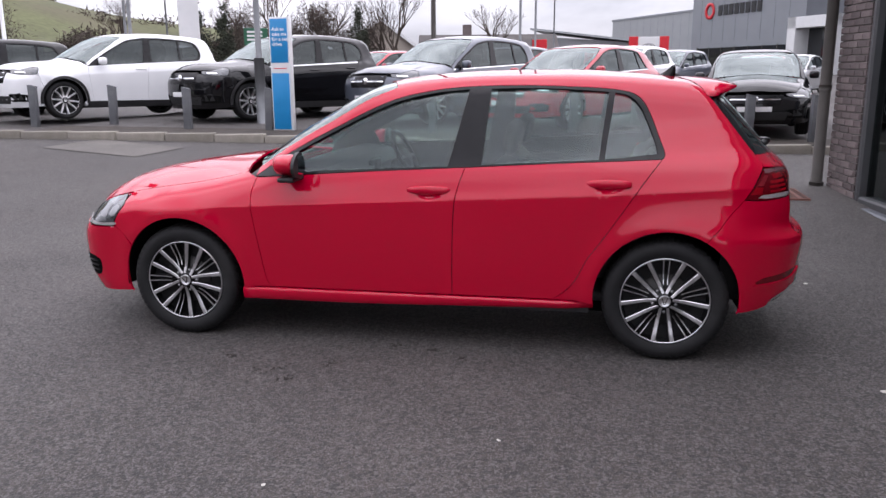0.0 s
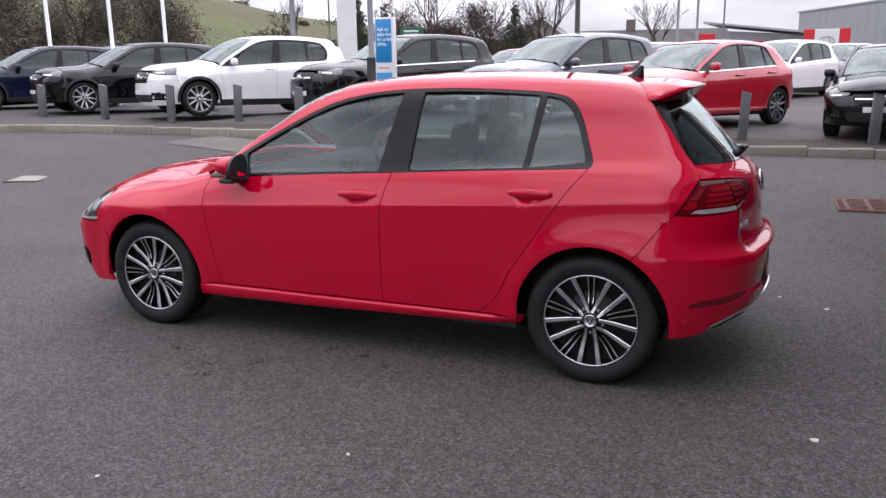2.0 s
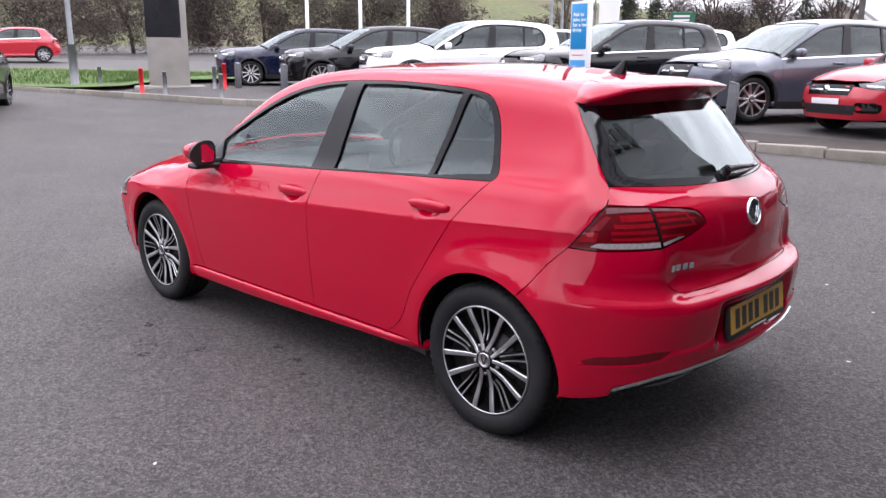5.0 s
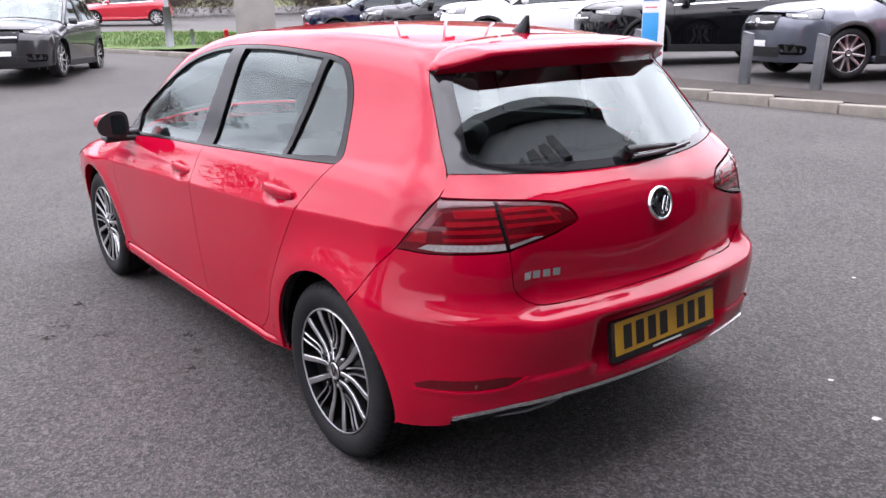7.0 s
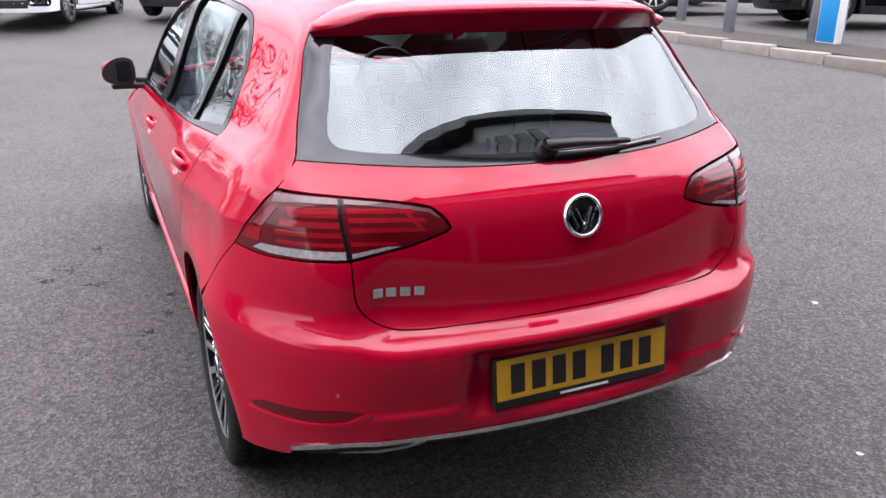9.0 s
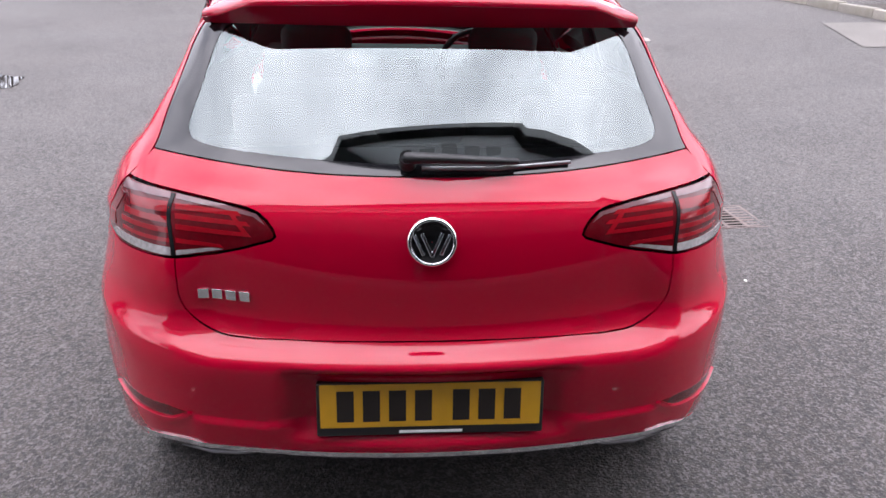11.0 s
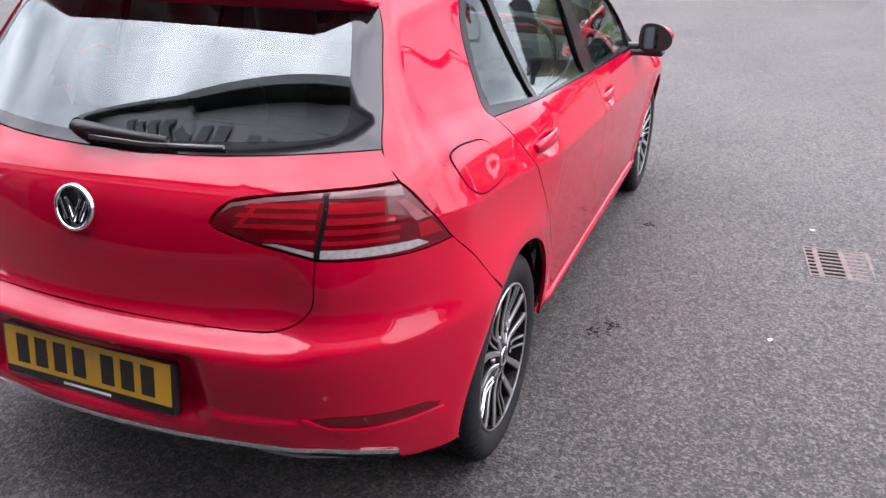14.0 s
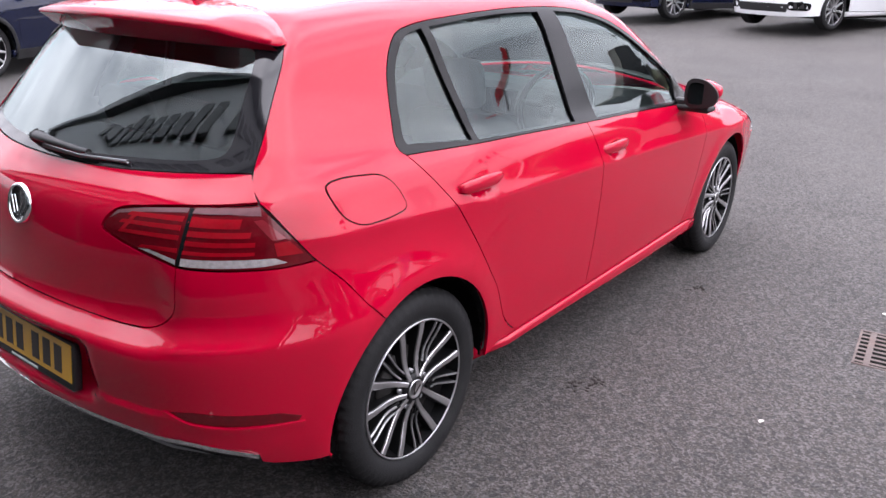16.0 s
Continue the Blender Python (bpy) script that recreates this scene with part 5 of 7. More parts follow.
    side = [(y1, zb), (y2, 0.991), (0.60, 0.982), (0.47, 0.970), (0.385, 0.953), (0.349, 0.906), (0.395, 0.884), (0.49, 0.856), (0.588, 0.838), (0.587, 0.79), (0.580, 0.730), (0.550, 0.690), (0.50, 0.663), (0.42, 0.658)]
    sd = spline([p for i, p in enumerate(side) for _ in ((0, 1) if i in (0, 1, 8) else (0,))], 0.02)
    gate = [tuple(q) for q in sd] + [tuple(q) for q in spline([(0.42, 0.658), (0, 0.664), (-0.42, 0.658)], 0.04)[1:]] + [(-y, z) for y, z in sd[::-1][1:]] \
        + [tuple(q) for q in spline([(-y1, zb), (-0.3, 1.030), (0, 1.027), (0.3, 1.030), (y1, zb)], 0.05)[1:-1]]
    b.panel("tailgate", gate, "end", red, hero, step=0.03 * k, gap=0.0015, both=False)

    # rear bumper
    def Fn(x, y, z):
        return b.fan(x, y, z)

    def on_end(y, z):
        p = b.place("end", np.array([[y, z]]))[0]
        return Fn(p[0], y, z)

    def on_side(x, z):
        p = b.place("side", np.array([[x, z]]))[0]
        return Fn(x, p[1], z)
    lamp_low = [on_end(0.588, 0.838), on_end(0.64, 0.836), on_end(0.70, 0.833), on_side(1.765, 0.830), on_side(1.672, 0.836)]
    bump_low = [on_side(1.672, 0.268), on_side(1.76, 0.272), on_side(1.83, 0.290), on_end(0.74, 0.322), on_end(0.70, 0.345), on_end(0.59, 0.375), on_end(0.44, 0.385), on_end(0.3, 0.388), on_end(0.15, 0.391), on_end(0.0, 0.392)]
    def mirrored(half):
        return [tuple(q) for q in half] + [(-q[0], q[1]) for q in half[::-1] if abs(q[0]) > 1e-6]
    bump = [on_end(y, 0.664 - 0.006 * (y / 0.42) ** 2) for y in (0.0, 0.1, 0.2, 0.3, 0.41)] + [on_end(y, z) for y, z in sd[::-1] if 0.658 < z < 0.837 and y > 0.42]
    bump += [tuple(q) for q in spline(lamp_low, 0.03)] + [on_side(x, z) for x, z in ((1.608, 0.768), (1.553, 0.692), (1.498, 0.632))] + [on_side(x, z) for x, z in arc(1.318, 0.32, 0.36, 60, -9, 18)[1:]] + [tuple(q) for q in spline(bump_low, 0.03)]
    dish = [on_end(y, z) for y in (0.262, 0.275, 0.29, 0.305, 0.32, 0.335, 0.35, 0.365, 0.378) for z in np.arange(0.405, 0.62, 0.018)] if fine else []
    dish += [on_end(y, z) for y in np.arange(0.39, 0.63, 0.022) for z in (0.442, 0.448, 0.454, 0.460, 0.466)] if fine else []
    dish += [on_end(y, z) for y in np.arange(0.02, 0.26, 0.03) for z in (0.402, 0.412, 0.422, 0.432, 0.444, 0.580, 0.590, 0.600, 0.610, 0.618)] if fine else []
    b.panel("rear_bumper", mirrored(bump), "fan", red, hero, step=0.025 * k, gap=0.0015, both=False,
            lines=[(sg * a, z) for a, z in dish for sg in (1, -1)] + [(sg * a, z) for a in np.arange(0.012, 0.75, 0.025 * k) for z in (0.622, 0.630, 0.638, 0.646, 0.653) for sg in (1, -1)])
    strip = [tuple(q) for q in spline(bump_low[3:], 0.03)]
    stripq = strip + [(-q[0], q[1]) for q in strip[::-1][1:]]
    stripq += [(q[0], q[1] - 0.015) for q in stripq[::-1]]
    b.panel("chrome_strip", stripq, "fan", M["chrome"], hero, step=0.02 * k, gap=0.0, level=0.004, edge=0.02, both=False, label="chrome trim strip")
    low_edge = strip[3:]
    dif = [(q[0], q[1] - 0.010) for q in low_edge] + [(-q[0], q[1] - 0.010) for q in low_edge[::-1][1:]]
    dif += [(q[0], min(q[1] - 0.022, 0.318)) for q in dif[::-1]]
    b.panel("rear_valance", dif, "fan", M["trim_black"], hero, step=0.05 * k, gap=0.0, level=-0.045, edge=0.02, both=False, label="black plastic lower valance")
    if fine:
        q = spline([on_end(0.50, 0.370), on_end(0.59, 0.362), on_end(0.70, 0.332), on_end(0.735, 0.306), on_end(0.70, 0.303), on_end(0.60, 0.334)], 0.02, closed=True)
        b.panel("exhaust_surround", q, "fan", M["gloss_black"], hero, step=0.03, gap=0.0, level=-0.008, edge=0.02, label="black exhaust surround in the bumper")
        for sg in (1, -1):
            bm = bmesh.new()
            pts = b.place("end", np.array([(0.43, 0.352), (0.47, 0.338), (0.54, 0.326), (0.62, 0.318), (0.69, 0.318), (0.735, 0.326)]))
            tube(bm, [(x - 0.020, y * sg, z) for x, y, z in pts], 0.006, 0.005, 8)
            part("exhaust_trim", bm, M["steel"], hero, "thin grey trim under the exhaust recess")
    # tail lamps: lens, red bands, white band, sky sheen painted along the top
    lamp_top = [on_side(1.672, 0.836), on_side(1.715, 0.897), on_side(1.764, 0.988), on_end(0.66, 0.985), on_end(0.60, 0.981), on_end(0.47, 0.968), on_end(0.387, 0.951), on_end(0.351, 0.906), on_end(0.396, 0.886), on_end(0.49, 0.858), on_end(0.588, 0.841), lamp_low[1], lamp_low[2], lamp_low[3]]
    lamp = spline([p for i, p in enumerate(lamp_top) for _ in ((0, 1) if i in (0, 2) else (0,))], 0.02, closed=True)
    b.panel("tail_lamp", lamp, "fan", M["lens_dark"], hero, step=0.025 * k, gap=0.003, level=0.0, edge=0.02, label="dark red tail lamp")
    lamps = [o for o in hero.children if o.name.startswith("tail_lamp")]

    def band(name, pts, m, level):
        if not fine and name in ("light_bar", "upper_rim", "side_reflector", "split_line"):
            return
        q = spline([p for p in pts for _ in (0, 1)], 0.02, closed=True)
        made = b.panel(name, q, "fan", M[m], None, step=0.02 * k, gap=0.0, level=level, edge=0.002)
        for ob, owner in zip(made, lamps):
            ob.parent = owner
    # sky reflection along the lamp's top, painted as two pale strips
    band("upper_rim", [on_end(0.372, 0.930), on_end(0.40, 0.946), on_end(0.48, 0.958), on_end(0.583, 0.967), on_end(0.583, 0.976), on_end(0.47, 0.966), on_end(0.392, 0.952)], "lens_sky_sheen", 0.001)
    band("upper_rim", [on_end(0.597, 0.966), on_end(0.68, 0.968), on_side(1.772, 0.962), on_side(1.766, 0.982), on_end(0.66, 0.981), on_end(0.597, 0.977)], "lens_sky_sheen", 0.001)
    for z0, z1, y0 in ((0.945, 0.954, 0.425), (0.925, 0.934, 0.405), (0.902, 0.911, 0.405), (0.872, 0.880, 0.47)):
        band("light_bar", [on_end(y0, z0), on_end(0.583, z0 + 0.002), on_end(0.583, z1 + 0.005), on_end(y0 + 0.01, z1)], "lens_red", 0.0012)
    band("light_bar", [on_end(0.405, 0.902), on_end(0.418, 0.902), on_end(0.455, 0.948), on_end(0.442, 0.948)], "lens_red", 0.0014)
    for z0, z1, y0, y1 in ((0.938, 0.960, 0.597, 0.705), (0.915, 0.929, 0.597, 0.725), (0.893, 0.905, 0.597, 0.735), (0.872, 0.881, 0.597, 0.735)):
        band("light_bar", [on_end(y0, z0), on_end(y1, z0 - 0.003), on_end(y1, z1 - 0.003), on_end(y0, z1)], "lens_red", 0.0012)
    for pts, m in (([(1.790, 0.952), (1.772, 0.954), (1.735, 0.905), (1.765, 0.902)], "lens_pink"), ([(1.764, 0.896), (1.730, 0.898), (1.700, 0.862), (1.760, 0.862)], "lens_red")):
        band("side_reflector", [on_side(x, z) for x, z in pts], m, 0.0012)
    band("reversing_light", [on_end(0.597, 0.844), on_end(0.68, 0.842), on_side(1.79, 0.840), on_side(1.74, 0.844), on_side(1.765, 0.858), on_end(0.70, 0.861), on_end(0.597, 0.862)], "lens_white", 0.0015)
    band("reversing_light", [on_end(0.47, 0.869), on_end(0.583, 0.846), on_end(0.583, 0.857), on_end(0.50, 0.870)], "lens_white", 0.0012)
    for z in (0.8405,):
        band("split_line", [on_end(0.584, z + 0.003), on_end(0.594, z + 0.003), on_end(0.594, 0.976), on_end(0.584, 0.976)], "gloss_black", 0.0018)
    # low reflectors in their slots
    slot = [on_end(0.585, 0.463), on_end(0.64, 0.467), on_end(0.70, 0.458), on_side(1.80, 0.446), on_side(1.752, 0.427), on_side(1.76, 0.414), on_side(1.82, 0.417), on_end(0.70, 0.423), on_end(0.625, 0.438)]
    q = spline([p for p in slot for _ in (0, 1)], 0.02, closed=True)
    made = b.panel("rear_reflector", q, "fan", M["lens_dark"], hero, step=0.02 * k, gap=0.0, level=0.0015, edge=0.004, label="dark red reflector in a slot")
    if fine:
        lip = [on_end(0.578, 0.464), on_end(0.622, 0.436), on_end(0.70, 0.421), on_side(1.82, 0.415), on_side(1.745, 0.411), on_side(1.745, 0.404), on_side(1.82, 0.405), on_end(0.70, 0.410), on_end(0.618, 0.426), on_end(0.566, 0.463)]
        b.panel("slot_lip", spline(lip, 0.02, closed=True), "fan", red, hero, step=0.02, gap=0.0, level=0.007, edge=0.009)
    # front bumper and headlamps
    def on_front(y, z):
        p = b.place("front", np.array([[y, z]]))[0]
        return (math.atan2(y, -p[0] - b.pivot) * 0.75, z)

    def on_fside(x, z):
        p = b.place("side", np.array([[x, z]]))[0]
        return (math.atan2(p[1], -x - b.pivot) * 0.75, z)
    fb = [on_front(0.0, 0.2), on_front(0.3, 0.2), on_front(0.6, 0.205), on_fside(-1.80, 0.22), on_fside(-1.665, 0.235)]
    fb2 = [on_fside(-1.665, 0.565)] + [f(x, z + lamp_up) for f, x, z in ((on_fside, -1.722, 0.618), (on_fside, -1.75, 0.610), (on_fside, -1.83, 0.608), (on_front, 0.64, 0.615), (on_front, 0.5, 0.64), (on_front, 0.2, 0.67), (on_front, 0.0, 0.67))]
    fbs = [tuple(q) for q in spline(fb, 0.03)] + [on_fside(x, z) for x, z in arc(-1.318, 0.32, 0.36, 194, 149, 10)] + [tuple(q) for q in spline([p for p in fb2 for _ in (0, 1)], 0.03)]
    b.panel("front_bumper", mirrored(fbs), "nose", red, hero, step=0.035 * k, gap=0.002, both=False)
    def on_seam(x, y):
        p = b.place("top", np.array([[x, y]]))[0]
        return (math.atan2(p[1], -p[0] - b.pivot) * 0.75, p[2] - 0.004)
    hl = [f(x, z + lamp_up) for f, x, z in ((on_fside, -1.676, 0.732), (on_fside, -1.704, 0.69), (on_fside, -1.73, 0.642), (on_fside, -1.75, 0.616), (on_fside, -1.83, 0.612), (on_front, 0.66, 0.620), (on_front, 0.5, 0.645), (on_front, 0.45, 0.69))]
    hl = [tuple(q) for q in spline(hl, 0.02)] + [on_seam(x, y) for x, y in seam[::-1] if x < -1.70]
    made = b.panel("headlamp", hl, "nose", M["lamp_glass"], hero, step=0.03 * k, gap=0.003, level=-0.002, label="clear headlamp with a dark interior")
    if fine:
        for pts, m, name in (([on_fside(-1.70, 0.725), on_fside(-1.725, 0.676), on_fside(-1.755, 0.676), on_fside(-1.74, 0.732)], "steel", "lamp_reflector"),
                             ([on_fside(-1.775, 0.732), on_fside(-1.78, 0.674), on_fside(-1.83, 0.670), on_fside(-1.83, 0.722)], "steel", "lamp_reflector"),
                             ([on_fside(-1.715, 0.637), on_fside(-1.735, 0.622), on_fside(-1.83, 0.619), on_front(0.60, 0.634), on_front(0.60, 0.646), on_fside(-1.83, 0.634)], "lens_white", "daylight_strip")):
            for ob, owner in zip(b.panel(name, spline(pts, 0.02, closed=True), "nose", M[m], None, step=0.02, gap=0.0, level=0.0, edge=0.004), made):
                ob.parent = owner
    # front fog grille with slats
    fg = spline([on_front(0.50, 0.315), on_front(0.66, 0.305), on_fside(-1.90, 0.31), on_fside(-1.872, 0.36), on_fside(-1.89, 0.415), on_front(0.66, 0.43), on_front(0.50, 0.43)], 0.02, closed=True)
    made = b.panel("fog_grille", fg, "nose", M["well_black"], hero, step=0.03 * k, gap=0.0, level=0.0012, edge=0.004)
    for z in ((0.335, 0.363, 0.391) if fine else ()):
        for ob, owner in zip(b.panel("grille_slat", spline([on_front(0.51, z), on_front(0.64, z), on_fside(-1.892, z), on_fside(-1.890, z + 0.010), on_front(0.64, z + 0.011), on_front(0.51, z + 0.011)], 0.02, closed=True), "nose", M["gloss_black"], None, step=0.02, gap=0.0, level=0.006, edge=0.006), made):
            ob.parent = owner
    # dark lining behind the panels
    b.panel("inner_lining", [tuple(q) for q in spline([p for p in [(-0.93, 0.22), (0.94, 0.22), (0.93, 0.5), (1.2, 0.9), (1.25, 1.02), (0.3, 0.968), (-0.86, 0.90)] for _ in (0, 1)], 0.06, closed=True)], "side", M["cabin"], hero, step=0.08 * k, gap=0.0, level=-0.05, rim=False)
    b.panel("inner_lining", [tuple(q) for q in spline([p for p in [(0.0, 0.40), (0.55, 0.38), (0.80, 0.33), (0.9, 0.33), (0.9, 0.66), (0.62, 0.98), (0.0, 0.98)] for _ in (0, 1)], 0.06, closed=True)], "fan", M["well_black"], hero, step=0.08 * k, gap=0.0, level=-0.045, rim=False)
    b.panel("headliner", [tuple(q) for q in spline([p for p in [(-0.2, 0.56), (1.4, 0.60), (1.36, TOP), (-0.25, TOP)] for _ in (0, 1)], 0.08, closed=True)], "section", M["headliner"], hero, step=0.1 * k, gap=0.0, level=-0.035, rim=False)
    # underbody and wheel housings
    bm = bmesh.new()
    box(bm, -1.66, 1.62, -0.64, 0.64, 0.18, 0.24, 0.02)
    part("underbody", bm, M["well_black"], hero)
    for wx in (-1.318, 1.318):
        for sy in (1, -1):
            bm = bmesh.new()
            rows = []
            for y in (0.40, 0.83):
                rows.append([bm.verts.new((wx + math.cos(a) * 0.368, y * sy, 0.32 + math.sin(a) * 0.368)) for a in np.linspace(radians(-7), radians(187), 30)])
            for i in range(29):
                bm.faces.new((rows[0][i], rows[0][i + 1], rows[1][i + 1], rows[1][i]))
            bm.faces.new(rows[0])
            part("wheel_housing", bm, M["well_black"], hero)


build_body(B, hero, M["red_paint"])


def build_wheel(spokes=True, radius=0.316, rim=0.222, width=0.2, face=None):
    """A wheel about the y axis, its outer face towards -y, its centre at the origin."""
    w = thing("wheel", "", "")
    for key in ("label", "category", "group", "kind"):
        if key in w:
            del w[key]
    h = width / 2
    bm = bmesh.new()
    prof = [(rim * 0.98, -h * 0.78), (rim + 0.012, -h * 0.93), (rim + (radius - rim) * 0.45, -h * 1.04), (radius - 0.028, -h * 0.98), (radius - 0.010, -h * 0.88)]
    for g in (-0.55, -0.12, 0.30):
        prof += [(radius, h * (g - 0.16)), (radius, h * (g + 0.04)), (radius - 0.007, h * (g + 0.06)), (radius - 0.007, h * (g + 0.11)), (radius, h * (g + 0.13))]
    prof += [(radius, h * 0.6), (radius - 0.012, h * 0.9), (radius - 0.03, h), (rim, h * 0.8)]
    ringed = lathe(bm, prof, 168)
    for row, (r, hh) in zip(ringed, prof):
        if r > radius - 0.02:
            for n, v in enumerate(row):
                if (n + int(hh * 90)) % 3 == 0:
                    v.co.x *= 1 - 0.011 / radius
                    v.co.z *= 1 - 0.011 / radius
    tyre = part("tyre", bm, M["rubber"], w)
    bm = bmesh.new()
    lathe(bm, [(rim + 0.002, -h * 0.80), (rim + 0.003, -h * 0.90), (rim - 0.001, -h * 0.93), (rim - 0.004, -h * 0.90)], 72)
    part("rim_edge", bm, M["alloy"], w)
    bm = bmesh.new()
    lathe(bm, [(rim - 0.008, -h * 0.88), (rim - 0.014, -h * 0.55), (rim - 0.03, h * 0.2), (rim - 0.03, h * 0.8), (0.02, h * 0.8)], 40)
    lathe(bm, [(rim - 0.012, -h * 0.48), (0.12, -h * 0.40), (0.02, -h * 0.42)], 40)
    part("rim_barrel", bm, M["rim_black"], w)
    bm = bmesh.new()
    lathe(bm, [(0.001, -h * 0.5), (0.135, -h * 0.5), (0.135, -h * 0.35)], 32)
    part("brake_disc", bm, M["disc_iron"], w)
    R = rim - 0.006
    hub_y, rim_y = -h * 0.86, -h * 0.90

    def spoke(bm, a, w0, w1, r0, r1, bend, depth=0.03):
        cols = []
        for i in range(6):
            t = i / 5
            px = r0 * math.cos(a) * (1 - t) + r1 * math.cos(a + bend) * t
            pz = r0 * math.sin(a) * (1 - t) + r1 * math.sin(a + bend) * t
            ww = w0 + (w1 - w0) * t
            y = hub_y + 0.020 * math.sin(t * math.pi) * (1 - t) - 0.004 * t
            tx, tz = Vector((r0 * math.sin(a) - r1 * math.sin(a + bend), r1 * math.cos(a + bend) - r0 * math.cos(a))).normalized()
            cols.append([bm.verts.new((px + tx * e, yy, pz + tz * e)) for e, yy in ((-ww, y + depth), (-ww, y + 0.002), (-ww * 0.7, y), (ww * 0.7, y), (ww, y + 0.002), (ww, y + depth))])
        for p, q in zip(cols, cols[1:]):
            for k in range(5):
                bm.faces.new((p[k], p[k + 1], q[k + 1], q[k]))
        for e in (cols[0], cols[-1]):
            bm.faces.new(e)
        bmesh.ops.recalc_face_normals(bm, faces=bm.faces)
    if spokes:
        for k in range(5):
            base = math.tau * k / 5 + math.pi / 2
            for sgn in (1, -1):
                bm = bmesh.new()
                spoke(bm, base + sgn * radians(11), 0.0075, 0.0118, 0.040, R, sgn * radians(12.5), 0.006)
                part("spoke", bm, M["alloy"], w, soft=False)
                bm = bmesh.new()
                spoke(bm, base + sgn * radians(6.5), 0.0024, 0.0036, 0.088, R, sgn * radians(-2.6), 0.006)
                part("thin_spoke", bm, M["alloy"], w, soft=False)
            bm = bmesh.new()
            for sgn in (1, -1):
                spoke(bm, base + sgn * radians(11), 0.0090, 0.0138, 0.038, R, sgn * radians(12.5), 0.05)
                spoke(bm, base + sgn * radians(6.5), 0.0035, 0.0056, 0.07, R, sgn * radians(-2.6), 0.05)
            bmesh.ops.translate(bm, vec=(0, 0.005, 0), verts=bm.verts)
            part("spoke_back", bm, M["rim_black"], w, soft=False)
    else:
        for k in range(5):
            for sgn in (1, -1):
                bm = bmesh.new()
                spoke(bm, math.tau * k / 5 + math.pi / 2 + sgn * radians(12), 0.016, 0.013, 0.03, R, sgn * radians(4))
                part("spoke", bm, M["alloy"], w, soft=False)
    bm = bmesh.new()
    lathe(bm, [(0.052, hub_y + 0.03), (0.050, hub_y + 0.004), (0.030, hub_y - 0.001)], 24)
    part("hub", bm, M["rim_black"], w)
    bm = bmesh.new()
    lathe(bm, [(0.031, hub_y + 0.01), (0.031, hub_y - 0.003), (0.028, hub_y - 0.005), (0.026, hub_y - 0.003), (0.001, hub_y - 0.003)], 24)
    cap = part("hub_cap", bm, M["alloy"], w, "silver centre cap")
    bm = bmesh.new()
    for sgn in (1, -1):
        box(bm, -0.002, 0.002, hub_y - 0.005, hub_y - 0.003, -0.019, 0.019, 0, pose(sgn * 0.008, 0, 0, 0, sgn * 20, 0))
    part("emblem", bm, M["ink"], cap, soft=False)
    for k in range(5):
        bm = bmesh.new()
        a = math.tau * k / 5 - math.pi / 2
        lathe(bm, [(0.009, hub_y + 0.012), (0.008, hub_y), (0.001, hub_y)], 8, m=Matrix.Translation((math.cos(a) * 0.060, 0.008, math.sin(a) * 0.060)))
        part("wheel_bolt", bm, M["steel"], w)
    return w


hero_wheel = build_wheel()
hero_wheel.parent = hero
hero_wheel.matrix_basis = pose(-1.318, -0.756, 0.316, 0, -17, 0)
for x, y, rz, ry in ((1.318, -0.757, 0, 0), (-1.318, 0.756, 180, 20), (1.318, 0.757, 180, 32)):
    copy_thing(hero_wheel, pose(x, y, 0.316, 0, ry, rz))


